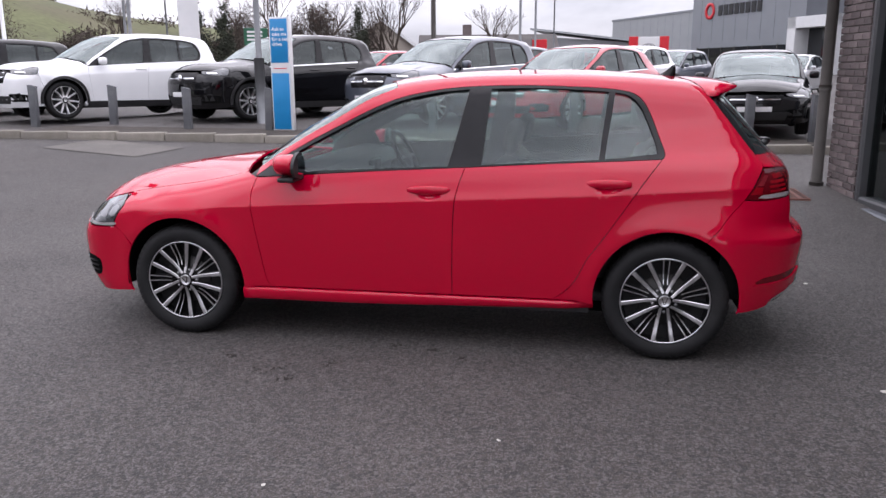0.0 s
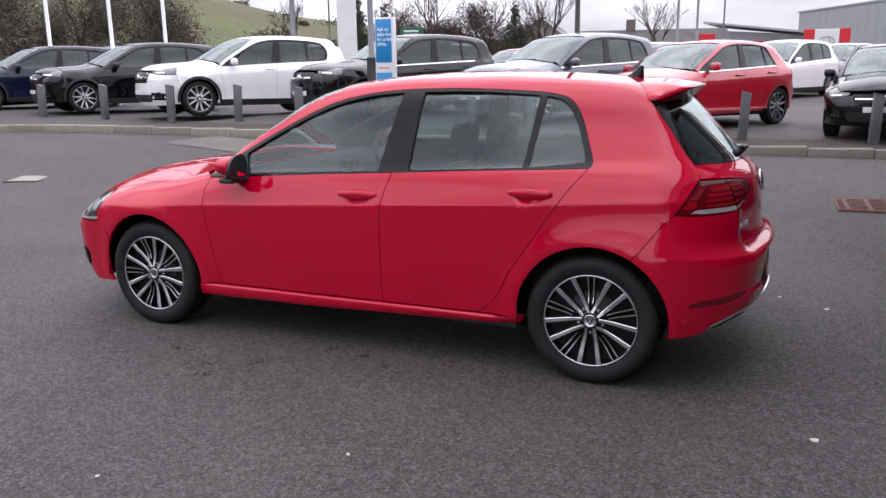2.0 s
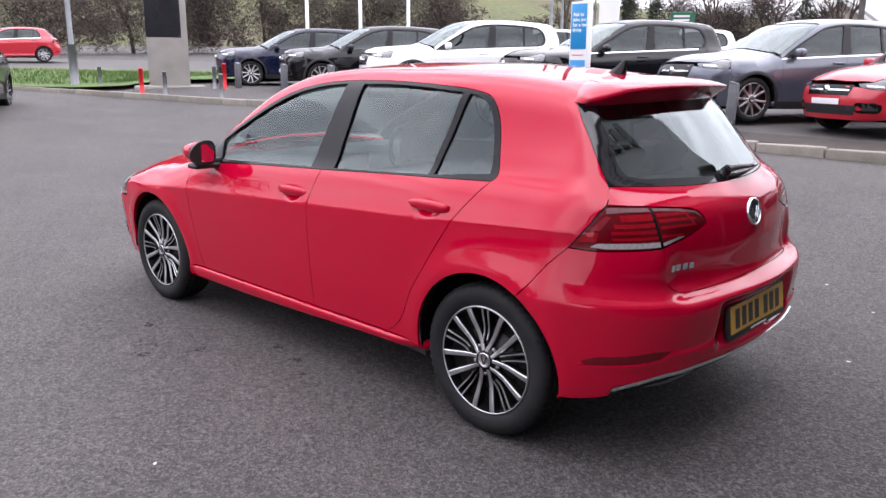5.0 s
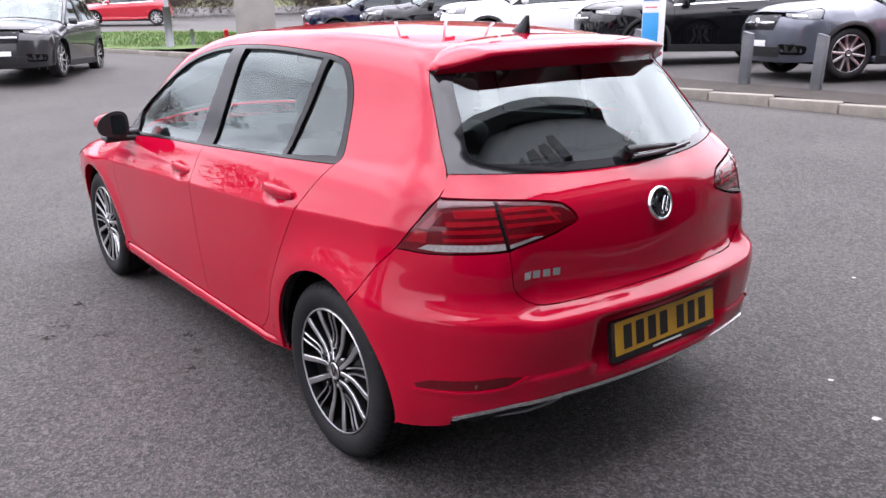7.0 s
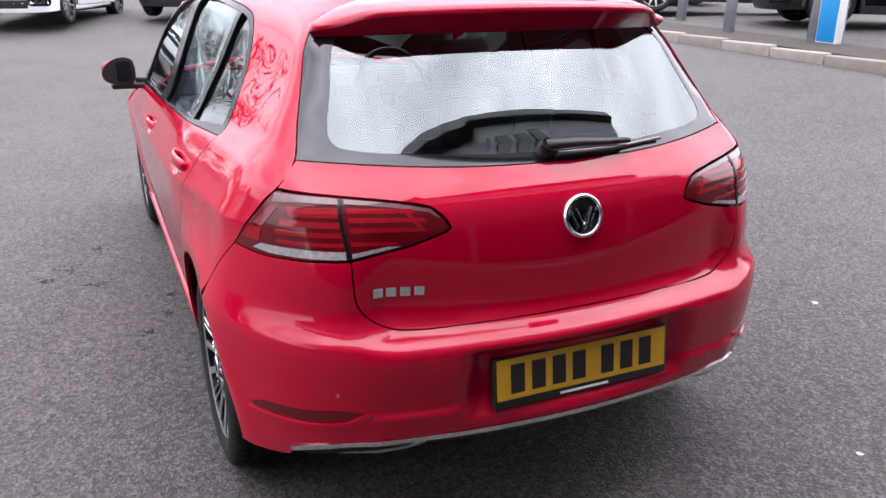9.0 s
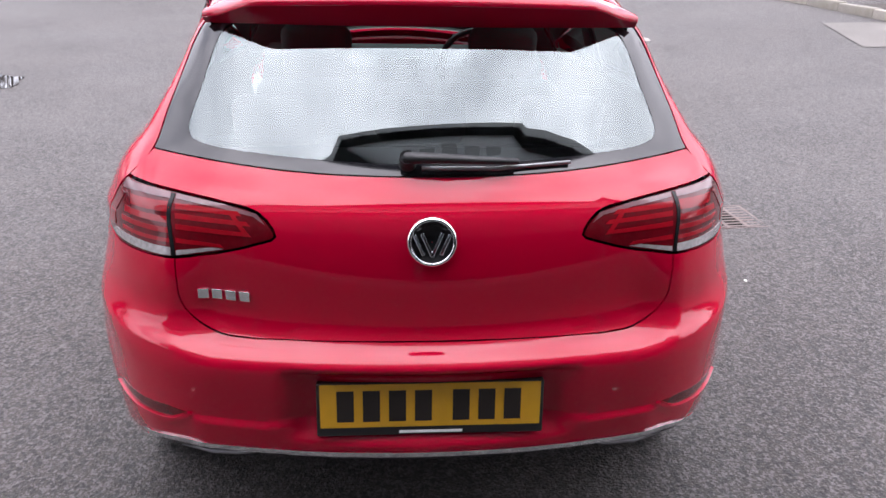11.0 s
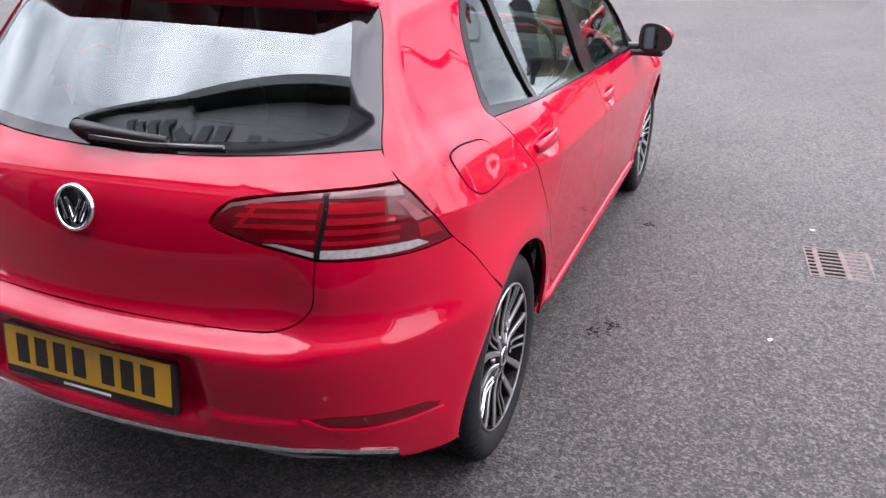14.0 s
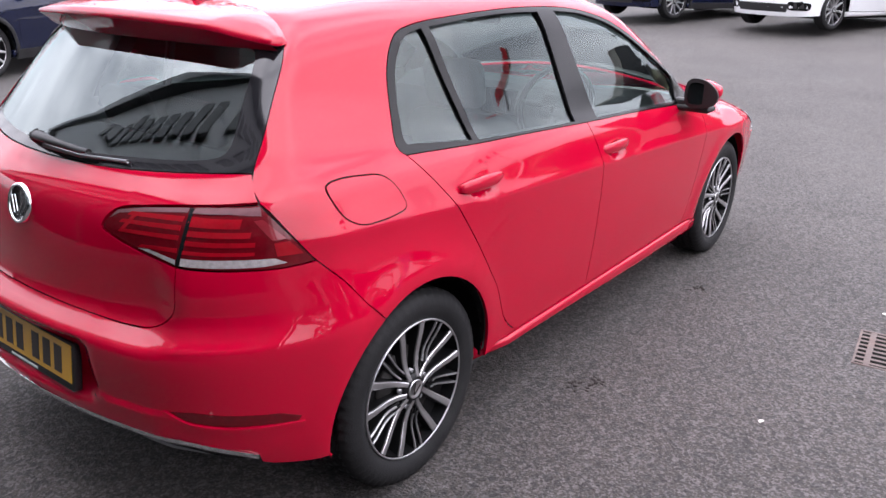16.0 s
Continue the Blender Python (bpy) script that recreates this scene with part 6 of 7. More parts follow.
def hero_details():
    red, b = M["red_paint"], B
    # door handles, each with a dark cup behind
    for sy in (1, -1):
        for x0, x1, z in ((-0.008, 0.220, 0.862), (0.905, 1.130, 0.909)):
            y0 = b.place("side", np.array([[(x0 + x1) / 2, z]]))[0][1]
            bm = bmesh.new()
            n = 14
            rings = []
            for i in range(n):
                t = i / (n - 1)
                x = x0 + (x1 - x0) * t
                yy = y0 + 0.000 + 0.026 * math.sin(math.pi * min(max(t, 0.02), 0.98)) ** 0.45
                hh = 0.011 + 0.012 * math.sin(math.pi * t) ** 0.5
                if t > 0.80:
                    hh *= 1.1
                rings.append([bm.verts.new((x, (yy + 0.010 * math.cos(a)) * sy, z + 0.004 * math.sin(t * 3.1) + hh * math.sin(a))) for a in np.linspace(0, math.tau, 9)[:-1]])
            for p, q in zip(rings, rings[1:]):
                for k in range(8):
                    bm.faces.new((p[k], p[(k + 1) % 8], q[(k + 1) % 8], q[k]))
            bm.faces.new(rings[0])
            bm.faces.new(rings[-1][::-1])
            bmesh.ops.recalc_face_normals(bm, faces=bm.faces)
            part("door_handle", bm, red, hero)
    # fuel flap on the driver's side
    q = spline([(1.592, 1.003), (1.545, 1.012), (1.47, 1.008), (1.398, 0.996), (1.362, 0.960), (1.350, 0.908), (1.399, 0.896), (1.46, 0.893), (1.523, 0.898), (1.568, 0.923), (1.591, 0.97)], 0.015, closed=True)
    b.panel("fuel_flap_gap", q, "side", M["well_black"], hero, step=0.03, gap=-0.0025, level=0.0008, edge=0.002, both=False)
    b.panel("fuel_flap", q, "side", red, hero, step=0.03, gap=0.001, level=0.0022, edge=0.002, both=False)
    # mirrors
    for sy in (1, -1):
        bm = bmesh.new()
        sec = []
        for i in range(10):
            t = i / 9
            y = 0.875 + 0.145 * t
            hgt = 0.062 * (1 - 0.55 * t**2) * (0.85 + 0.15 * math.sin(t * 3.1))
            ln = 0.105 * (1 - 0.35 * t**2.5)
            cx, cz = -0.630 + 0.03 * t, 0.985 + 0.012 * t
            if i == 9:
                hgt, ln = hgt * 0.55, ln * 0.55
            ring = []
            for a in np.linspace(0, math.tau, 17)[:-1]:
                c, s = math.cos(a), math.sin(a)
                x = cx - ln * (abs(c) ** 0.75) * (1 if c > 0 else -0.45) if c > 0 else cx + ln * 0.25 * abs(c) ** 0.35
                z = cz + hgt * math.copysign(abs(s) ** 0.7, s)
                ring.append(bm.verts.new((x, y * sy, z)))
            sec.append(ring)
        for p, r in zip(sec, sec[1:]):
            for k in range(16):
                bm.faces.new((p[k], p[(k + 1) % 16], r[(k + 1) % 16], r[k]))
        bm.faces.new(sec[0])
        bm.faces.new(sec[-1][::-1])
        bmesh.ops.recalc_face_normals(bm, faces=bm.faces)
        mir = part("door_mirror", bm, red, hero, "red door mirror")
        bm = bmesh.new()
        box(bm, -0.680, -0.585, 0.82, 0.985, 0.902, 0.930, 0.012)
        box(bm, -0.66, -0.60, 0.80, 0.87, 0.905, 0.955, 0.012)
        if sy < 0:
            bmesh.ops.scale(bm, vec=(1, -1, 1), verts=bm.verts)
            bmesh.ops.reverse_faces(bm, faces=bm.faces)
        part("mirror_foot", bm, M["trim_black"], mir)
        bm = bmesh.new()
        pts = [(0.886 + 0.122 * u, 0.985 + v) for u, v in ((0.0, -0.03), (0.03, 0.045), (0.25, 0.058), (0.6, 0.050), (0.9, 0.024), (1.0, -0.004), (0.9, -0.030), (0.5, -0.044), (0.15, -0.046))]
        sp = spline(pts, 0.02, closed=True)
        f = prism(bm, [(y * sy, z) for y, z in shrink(sp, -0.014)], -0.586, -0.569, "yz")
        part("mirror_rim", bm, M["trim_black"], mir, soft=False)
        bm = bmesh.new()
        prism(bm, [(y * sy, z) for y, z in shrink(sp, 0.003)], -0.002, 0.002, "yz")
        bmesh.ops.transform(bm, matrix=Matrix.Translation((-0.569, 0.945 * sy, 0)) @ pose(0, 0, 0, 0, 0, 11 * sy) @ Matrix.Translation((0, -0.945 * sy, 0)), verts=bm.verts)
        part("mirror_glass", bm, M["mirror"], mir, soft=False)
    # roof spoiler: red wing with a sloping underside
    bm, bu = bmesh.new(), bmesh.new()
    rows, low = [], []
    for i in range(61):
        y = -0.554 + 1.108 * i / 60
        e = abs(y) / 0.554
        drop = float(smooth(0.74, 1.0, e))
        xs = 1.385 + 0.115 * e**2.2
        zs = b.place("top", np.array([[xs, y]]))[0][2] + 0.002
        xt = (1.700 - 0.22 * y * y) * (1 - drop) + 1.560 * drop
        zt = (1.392 - 0.055 * y * y) * (1 - drop) + 1.345 * drop
        xg, zg = 1.628 - 0.34 * y * y, 1.336 - 0.008 * e**2
        xg = min(xg, xt - 0.004)
        rows.append([bm.verts.new((xs + (xt - xs) * t, y, zs + (zt - zs) * t + 0.012 * math.sin(math.pi * t))) for t in np.linspace(0, 1, 7)] + [bm.verts.new((xt - 0.002, y, zt - 0.010))])
        low.append([bu.verts.new((xt - 0.002 + (xg - xt + 0.012) * t, y, zt - 0.0105 + (zg - zt + 0.001) * t)) for t in (0, 0.35, 0.7, 1)])
    for R, m in ((rows, bm), (low, bu)):
        for p, r in zip(R, R[1:]):
            for k in range(len(p) - 1):
                m.faces.new((p[k], p[k + 1], r[k + 1], r[k]))
    for end in (0, -1):
        a = rows[end]
        tip = bm.verts.new((1.530, -0.554 if end == 0 else 0.554, 1.330))
        bm.faces.new([a[0], *a[1:], tip])
    bmesh.ops.recalc_face_normals(bm, faces=bm.faces)
    sp = part("roof_spoiler", bm, red, hero)
    bmesh.ops.recalc_face_normals(bu, faces=bu.faces)
    part("spoiler_underside", bu, red, sp)
    # shark fin
    bm = bmesh.new()
    rings = []
    for i in range(8):
        t = i / 7
        z = 1.428 + 0.062 * t
        x0, x1 = 1.262 + 0.105 * t**0.6, 1.388 - 0.004 * t
        w = 0.020 * (1 - t) ** 1.5 + 0.004
        rings.append([bm.verts.new(((x0 + x1) / 2 + (x1 - x0) / 2 * math.cos(a), w * math.sin(a), z)) for a in np.linspace(0, math.tau, 13)[:-1]])
    for p, r in zip(rings, rings[1:]):
        for k in range(12):
            bm.faces.new((p[k], p[(k + 1) % 12], r[(k + 1) % 12], r[k]))
    bm.faces.new(rings[-1])
    bmesh.ops.recalc_face_normals(bm, faces=bm.faces)
    part("roof_aerial", bm, M["gloss_black"], hero, "black shark-fin aerial")
    # rear wiper
    bm = bmesh.new()

    def on(y, z, out):
        p = b.place("end", np.array([[y, z]]))[0]
        g = b.grad(np.array([p]))[0]
        return Vector(p + g * out)
    rings = tube(bm, [on(-0.055, 1.056, 0.022), on(-0.03, 1.053, 0.030), on(0.04, 1.050, 0.034), (on(0.12, 1.047, 0.030)), on(0.20, 1.046, 0.022)], 0.021, 0.010, 10, flat=0.7)
    tube(bm, [on(-0.052, 1.052, -0.004), on(-0.052, 1.054, 0.032)], 0.021, 0.018, 12)
    wip = part("rear_wiper", bm, M["trim_black"], hero, "black rear wiper")
    bm = bmesh.new()
    tube(bm, [on(-0.02, 1.040, 0.008), on(0.15, 1.038, 0.008), on(0.33, 1.044, 0.008)], 0.006, 0.005, 8)
    part("wiper_blade", bm, M["steel"], wip)
    # badge, letters as plain blocks, number plate
    def plate_frame(y, z, out=0.0):
        p = b.place("end", np.array([[y, z]]))[0]
        g = b.grad(np.array([p]))[0]
        zax = Vector(g)
        xax = Vector((0, 1, 0))
        xax = (xax - zax * xax.dot(zax)).normalized()
        yax = zax.cross(xax)
        m = Matrix((xax, yax, zax)).transposed().to_4x4()
        m.translation = Vector(p + g * out)
        return m
    m = plate_frame(0, 0.904)
    bm = bmesh.new()
    lathe(bm, [(0.001, 0.003), (0.048, 0.003), (0.050, 0.008)], 40, axis="z", m=m)
    bad = part("rear_badge", bm, M["gloss_black"], hero, "round chrome badge")
    bm = bmesh.new()
    lathe(bm, [(0.047, 0.004), (0.047, 0.010), (0.050, 0.012), (0.055, 0.010), (0.057, 0.0)], 40, axis="z", m=m)
    part("badge_ring", bm, M["chrome"], bad)
    for sgn in (1, -1):
        for dx, ang, ln in ((0.0115, 24, 0.030), (0.030, 24, 0.026)):
            bm = bmesh.new()
            box(bm, -0.0045, 0.0045, -ln, ln, 0.004, 0.009, 0.002, m @ pose(sgn * dx, -0.006, 0, 0, 0, sgn * -ang))
            part("badge_bar", bm, M["chrome"], bad, soft=False)
    for k, y in enumerate((-0.540, -0.507, -0.474, -0.441)):
        bm = bmesh.new()
        mm = plate_frame(y + 0.012, 0.755)
        box(bm, -0.0125, 0.0125, -0.0125, 0.0125, 0, 0.005, 0.001, mm)
        part("badge_block", bm, M["chrome"], hero, soft=False)
    m = plate_frame(0, 0.515, 0.004)
    m = pose(m.translation.x + 0.004, 0, 0.512, 90, 0, 90) @ pose(0, 0, 0, -7, 0, 0)
    bm = bmesh.new()
    box(bm, -0.268, 0.268, -0.076, 0.060, -0.02, 0.006, 0.004, m)
    npl = part("number_plate", bm, M["trim_black"], hero, "yellow rear number plate in a black holder")
    bm = bmesh.new()
    box(bm, -0.260, 0.260, -0.053, 0.057, 0.0055, 0.008, 0.001, m)
    part("plate_face", bm, M["plate_yellow"], npl, soft=False)
    x = -0.225
    for k in range(7):
        if k == 4:
            x += 0.028
        bm = bmesh.new()
        box(bm, x + 0.004, x + 0.044, -0.038, 0.041, 0.0075, 0.0086, 0, m)
        part("plate_bar", bm, M["ink"], npl, soft=False)
        x += 0.061
    bm = bmesh.new()
    box(bm, -0.075, 0.075, -0.070, -0.063, 0.0055, 0.0068, 0, m)
    part("dealer_bar", bm, M["white_print"], npl, soft=False)


hero_details()


def hero_cabin():
    s = M["seat"]

    def seat_shape(name, x, y, w, back_h, lean, base_l=0.5, z=0.33):
        bm = bmesh.new()
        box(bm, x - base_l, x + 0.05, y - w / 2, y + w / 2, z, z + 0.16, 0.05, seg=3)
        o = part(name, bm, s, hero)
        bm = bmesh.new()
        box(bm, -0.06, 0.07, -w / 2, w / 2, 0.0, back_h, 0.055, pose(x + 0.03, y, z + 0.08, 0, lean, 0), seg=3)
        part("backrest", bm, s, o)
        return o
    for y in (-0.36, 0.36):
        o = seat_shape("front_seat", 0.22, y, 0.50, 0.60, 20)
        bm = bmesh.new()
        box(bm, -0.045, 0.045, -0.135, 0.135, 0, 0.19, 0.045, pose(0.475, y, 1.01, 0, 12, 0), seg=3)
        part("headrest", bm, s, o)
    o = seat_shape("rear_seat", 1.10, 0, 1.28, 0.58, 24, 0.5, 0.36)
    for y in (-0.40, 0.0, 0.40):
        bm = bmesh.new()
        box(bm, -0.04, 0.04, -0.13, 0.13, 0, 0.15, 0.04, pose(1.385, y, 0.965, 0, 14, 0), seg=3)
        part("headrest", bm, s, o)
    bm = bmesh.new()
    box(bm, 1.40, 1.80, -0.60, 0.60, 0.935, 0.96, 0.01)
    part("parcel_shelf", bm, M["cabin"], hero)
    bm = bmesh.new()
    prism(bm, [(-0.88, 0.55), (-0.88, 0.915), (-0.70, 0.955), (-0.52, 0.945), (-0.40, 0.89), (-0.42, 0.60)], -0.70, 0.70)
    dash = part("dashboard", bm, M["cabin"], hero, soft=False)
    bm = bmesh.new()
    box(bm, -0.43, -0.40, -0.13, 0.08, 0.80, 0.93, 0.01)
    part("centre_screen", bm, M["gloss_black"], dash)
    bm = bmesh.new()
    box(bm, -0.42, 0.35, -0.10, 0.10, 0.30, 0.56, 0.03)
    part("centre_console", bm, M["cabin"], hero)
    bm = bmesh.new()
    rings = []
    m = pose(-0.30, 0.36, 0.90, 0, -25, 0)
    tube(bm, [m @ Vector((0, 0.185 * math.cos(a), 0.185 * math.sin(a))) for a in np.linspace(0, math.tau, 33)], 0.016, 0.016, 8, caps=False)
    wheel = part("steering_wheel", bm, M["gloss_black"], hero)
    bm = bmesh.new()
    box(bm, -0.03, 0.015, -0.075, 0.075, -0.06, 0.06, 0.02, m)
    for a in (0, 180, 270):
        tube(bm, [m @ Vector((0, 0, 0)), m @ Vector((0, 0.18 * math.cos(radians(a)), 0.18 * math.sin(radians(a))))], 0.018, 0.014, 6)
    tube(bm, [m @ Vector((0, 0, 0)), m @ Vector((-0.25, 0, -0.03))], 0.035, 0.04, 8)
    part("wheel_hub", bm, M["cabin"], wheel)
    bm = bmesh.new()
    box(bm, -1.0, 1.62, -0.66, 0.66, 0.245, 0.30, 0.02)
    part("cabin_floor", bm, M["cabin"], hero)
    bm = bmesh.new()
    box(bm, -0.22, -0.19, -0.10, 0.10, 1.26, 1.32, 0.012)
    part("rear_view_mirror", bm, M["trim_black"], hero)


hero_cabin()


# ---- parked cars ----
G = Body(
    top=[(-2.2, 0.60), (-2.08, 0.77), (-1.95, 0.84), (-1.7, 0.91), (-1.4, 0.955), (-1.15, 0.985), (-1.02, 1.0), (-0.9, 1.07), (-0.648, 1.225), (-0.28, 1.405), (0.0, 1.455),
         (0.42, 1.482), (0.75, 1.484), (1.08, 1.468), (1.34, 1.440), (1.6, 1.40), (1.8, 1.36), (2.2, 1.25)],
    side=[(0.1, 0.80), (0.20, 0.838), (0.255, 0.868), (0.285, 0.872), (0.31, 0.858), (0.36, 0.856), (0.45, 0.868), (0.60, 0.886), (0.74, 0.893), (0.800, 0.894), (0.812, 0.890), (0.85, 0.880), (0.91, 0.862),
          (0.96, 0.835), (1.0, 0.808), (1.1, 0.772), (1.25, 0.717), (1.38, 0.662), (1.5, 0.61)],
    rear=[(0.1, 1.93), (0.25, 2.005), (0.36, 2.058), (0.60, 2.088), (0.66, 2.062), (0.70, 2.03), (0.80, 2.016), (0.90, 2.003), (0.955, 1.985), (0.99, 1.955), (1.02, 1.918), (1.10, 1.850), (1.20, 1.762), (1.33, 1.645), (1.45, 1.53)],
    front=[(0.1, -2.04), (0.25, -2.12), (0.45, -2.165), (0.62, -2.155), (0.75, -2.12), (0.9, -1.98), (1.4, -1.5)],
    wheel_x=(-1.318, 1.318), wheel_z=0.32, arch=0.36, half=0.894,
    plan=[(-2.2, -0.20), (-1.95, -0.12), (-1.7, -0.06), (-1.4, -0.02), (-1.0, -0.004), (0.0, 0.0), (1.2, -0.004), (1.5, -0.022), (1.75, -0.056), (2.1, -0.13)],
    taper_up=0.062, crease=0.05, flare=0.02)
U = Body(
    top=[(-2.25, 0.66), (-2.15, 0.80), (-2.05, 0.895), (-1.9, 0.950), (-1.6, 0.985), (-1.3, 1.008), (-1.1, 1.03), (-0.95, 1.10), (-0.648, 1.275), (-0.28, 1.455), (0.0, 1.51), (0.42, 1.540), (0.75, 1.545), (1.08, 1.535),
         (1.5, 1.51), (1.85, 1.47), (2.2, 1.38)],
    side=[(0.1, 0.80), (0.20, 0.845), (0.30, 0.862), (0.45, 0.872), (0.60, 0.888), (0.74, 0.894), (0.800, 0.895), (0.85, 0.885), (0.91, 0.868), (0.96, 0.845), (1.0, 0.822), (1.1, 0.790), (1.25, 0.745), (1.38, 0.70), (1.5, 0.655), (1.6, 0.60)],
    rear=[(0.1, 1.95), (0.25, 2.02), (0.36, 2.06), (0.60, 2.09), (0.66, 2.075), (0.80, 2.055), (0.90, 2.04), (1.0, 2.01), (1.10, 1.965), (1.25, 1.90), (1.40, 1.82), (1.5, 1.75)],
    front=[(0.1, -2.04), (0.25, -2.13), (0.45, -2.18), (0.70, -2.175), (0.85, -2.13), (0.95, -2.03), (1.4, -1.6)],
    wheel_x=(-1.318, 1.318), wheel_z=0.32, arch=0.36, half=0.894,
    plan=[(-2.2, -0.18), (-1.95, -0.10), (-1.7, -0.05), (-1.4, -0.016), (-1.0, -0.003), (0.0, 0.0), (1.2, -0.004), (1.5, -0.018), (1.75, -0.046), (2.1, -0.11)],
    taper_up=0.045, crease=0.05, flare=0.022, crown=0.02, nose_tight=0.4, front_round=0.18)
SUV_UPPER = [(-0.875, 0.910), (-0.70, 1.03), (-0.41, 1.20), (-0.094, 1.36), (0.088, 1.405), (0.30, 1.432), (0.60, 1.440), (0.95, 1.430), (1.20, 1.410), (1.36, 1.37), (1.45, 1.27), (1.46, 1.15), (1.40, 1.06), (1.275, 1.028)]
SUV_PANES = ([(-0.60, 0.945), (-0.63, 1.045), (-0.41, 1.170), (-0.094, 1.335), (0.088, 1.382), (0.283, 1.408), (0.192, 0.985)],
             [(0.362, 1.000), (0.402, 1.412), (0.60, 1.416), (0.80, 1.412), (0.985, 1.404), (0.950, 1.030)],
             [(0.990, 1.036), (1.028, 1.402), (1.20, 1.386), (1.33, 1.350), (1.415, 1.26), (1.42, 1.16), (1.34, 1.07)])
plain_wheel = build_wheel(spokes=False, radius=0.325, rim=0.235)
plain_wheel.matrix_basis = pose(0, 0, -5)


def make_master(b, **shape):
    """A parked car with body panels, glazing, lamps, grille, mirrors and wheels, from which the others are copied."""
    r = thing("parked_car", "parked car", "car", group="parked cars")
    paint, cladding, chrome, rails, steer = "silver_paint", True, True, True, 0
    build_body(b, r, M[paint], k=2.8, pane="dark_glass", fine=False, **shape)
    up = shape.get("lamp_up", 0.0)

    def pt(y, z):
        p = b.place("front", np.array([[abs(y), z]]))[0]
        return (math.copysign(math.atan2(abs(y), -p[0] - b.pivot) * 0.75, y), z)

    def face(part_name, pts, material, level=0.002, label=""):
        q = spline([pt(y, z) for y, z in pts for _ in (0, 1)], 0.06, closed=True)
        return b.panel(part_name, q, "nose", M[material], r, step=0.09, gap=0, level=level, edge=0.004, both=False, label=label)
    face("grille", [(-0.42, 0.67 + up), (0.42, 0.67 + up), (0.38, 0.53 + 0.6 * up), (-0.38, 0.53 + 0.6 * up)], "gloss_black")
    face("grille_bar", [(-0.38, 0.612 + 0.8 * up), (0.38, 0.612 + 0.8 * up), (0.38, 0.592 + 0.8 * up), (-0.38, 0.592 + 0.8 * up)], "chrome", 0.008)
    face("lower_intake", [(-0.52, 0.40), (0.52, 0.40), (0.46, 0.27), (-0.46, 0.27)], "trim_black")
    face("front_plate", [(-0.26, 0.485), (0.26, 0.485), (0.26, 0.405), (-0.26, 0.405)], "plate_white", 0.012)
    for sgn in (1, -1):
        face("lamp_reflector", [(sgn * 0.56, 0.668 + up), (sgn * 0.72, 0.662 + up), (sgn * 0.74, 0.645 + up), (sgn * 0.58, 0.650 + up)], "chrome", 0.004)
        face("fog_lamp_recess", [(sgn * 0.58, 0.43), (sgn * 0.70, 0.45), (sgn * 0.72, 0.34), (sgn * 0.58, 0.33)], "trim_black")
    bm = bmesh.new()
    c = b.place("front", np.array([[0.0, 0.605 + 0.8 * up]]))[0]
    lathe(bm, [(0.001, -0.012), (0.05, -0.010), (0.055, 0.01)], 16, m=Matrix.Translation(Vector(c)) @ pose(0, 0, 0, 0, 0, -90))
    part("front_badge", bm, M["chrome"], r)
    for sg in (1, -1):
        bm = bmesh.new()
        box(bm, -0.70, -0.58, 0.86 * sg - 0.0 if sg > 0 else -1.02, 1.02 if sg > 0 else -0.86, 0.93, 1.06, 0.04, seg=2)
        part("door_mirror", bm, M[paint], r)
        for x0, x1, z in ((0.0, 0.21, 0.862), (0.92, 1.12, 0.909)):
            bm = bmesh.new()
            box(bm, x0, x1, 0.885 * sg - 0.018, 0.885 * sg + 0.018, z - 0.014, z + 0.014, 0.008, seg=1)
            part("door_handle", bm, M[paint], r)
    if chrome:
        q = [(x, belt(x) + 0.002) for x in np.linspace(-0.88, 1.25, 24)]
        q += [(x, z - 0.018) for x, z in q[::-1]]
        b.panel("chrome_line", q, "side", M["chrome"], r, step=0.1, gap=0, level=0.006, edge=0.006)
    if cladding:
        for wx in (-1.318, 1.318):
            ring = arc(wx, 0.32, 0.365, -8, 188) + arc(wx, 0.32, 0.415, 188, -8)
            b.panel("arch_cladding", ring, "side", M["trim_black"], r, step=0.1, gap=0, level=0.010, edge=0.02)
        q = [(-0.93, 0.30), (0.93, 0.30), (0.95, 0.19), (-0.95, 0.19)]
        b.panel("sill_cladding", spline([p for p in q for _ in (0, 1)], 0.08, closed=True), "side", M["trim_black"], r, step=0.1, gap=0, level=0.012, edge=0.02)
    if rails:
        for sg in (1, -1):
            bm = bmesh.new()
            tube(bm, [(-0.1, 0.60 * sg, 1.46), (0.0, 0.60 * sg, 1.535), (0.6, 0.60 * sg, 1.565), (1.3, 0.59 * sg, 1.535), (1.4, 0.59 * sg, 1.47)], 0.016, 0.016, 6)
            part("roof_rail", bm, M["chrome"], r)
    bm = bmesh.new()
    for y in (-0.36, 0.36):
        box(bm, 0.15, 0.30, y - 0.22, y + 0.22, 0.4, 1.0, 0.05)
        box(bm, 0.27, 0.36, y - 0.12, y + 0.12, 1.0, 1.2, 0.03)
    part("front_seats", bm, M["seat"], r)
    bm = bmesh.new()
    box(bm, 1.0, 1.2, -0.6, 0.6, 0.4, 1.05, 0.05)
    part("rear_seats", bm, M["seat"], r)
    bm = bmesh.new()
    box(bm, -0.98, -0.5, -0.72, 0.72, 0.5, 0.93, 0.05)
    part("dashboard", bm, M["cabin"], r)
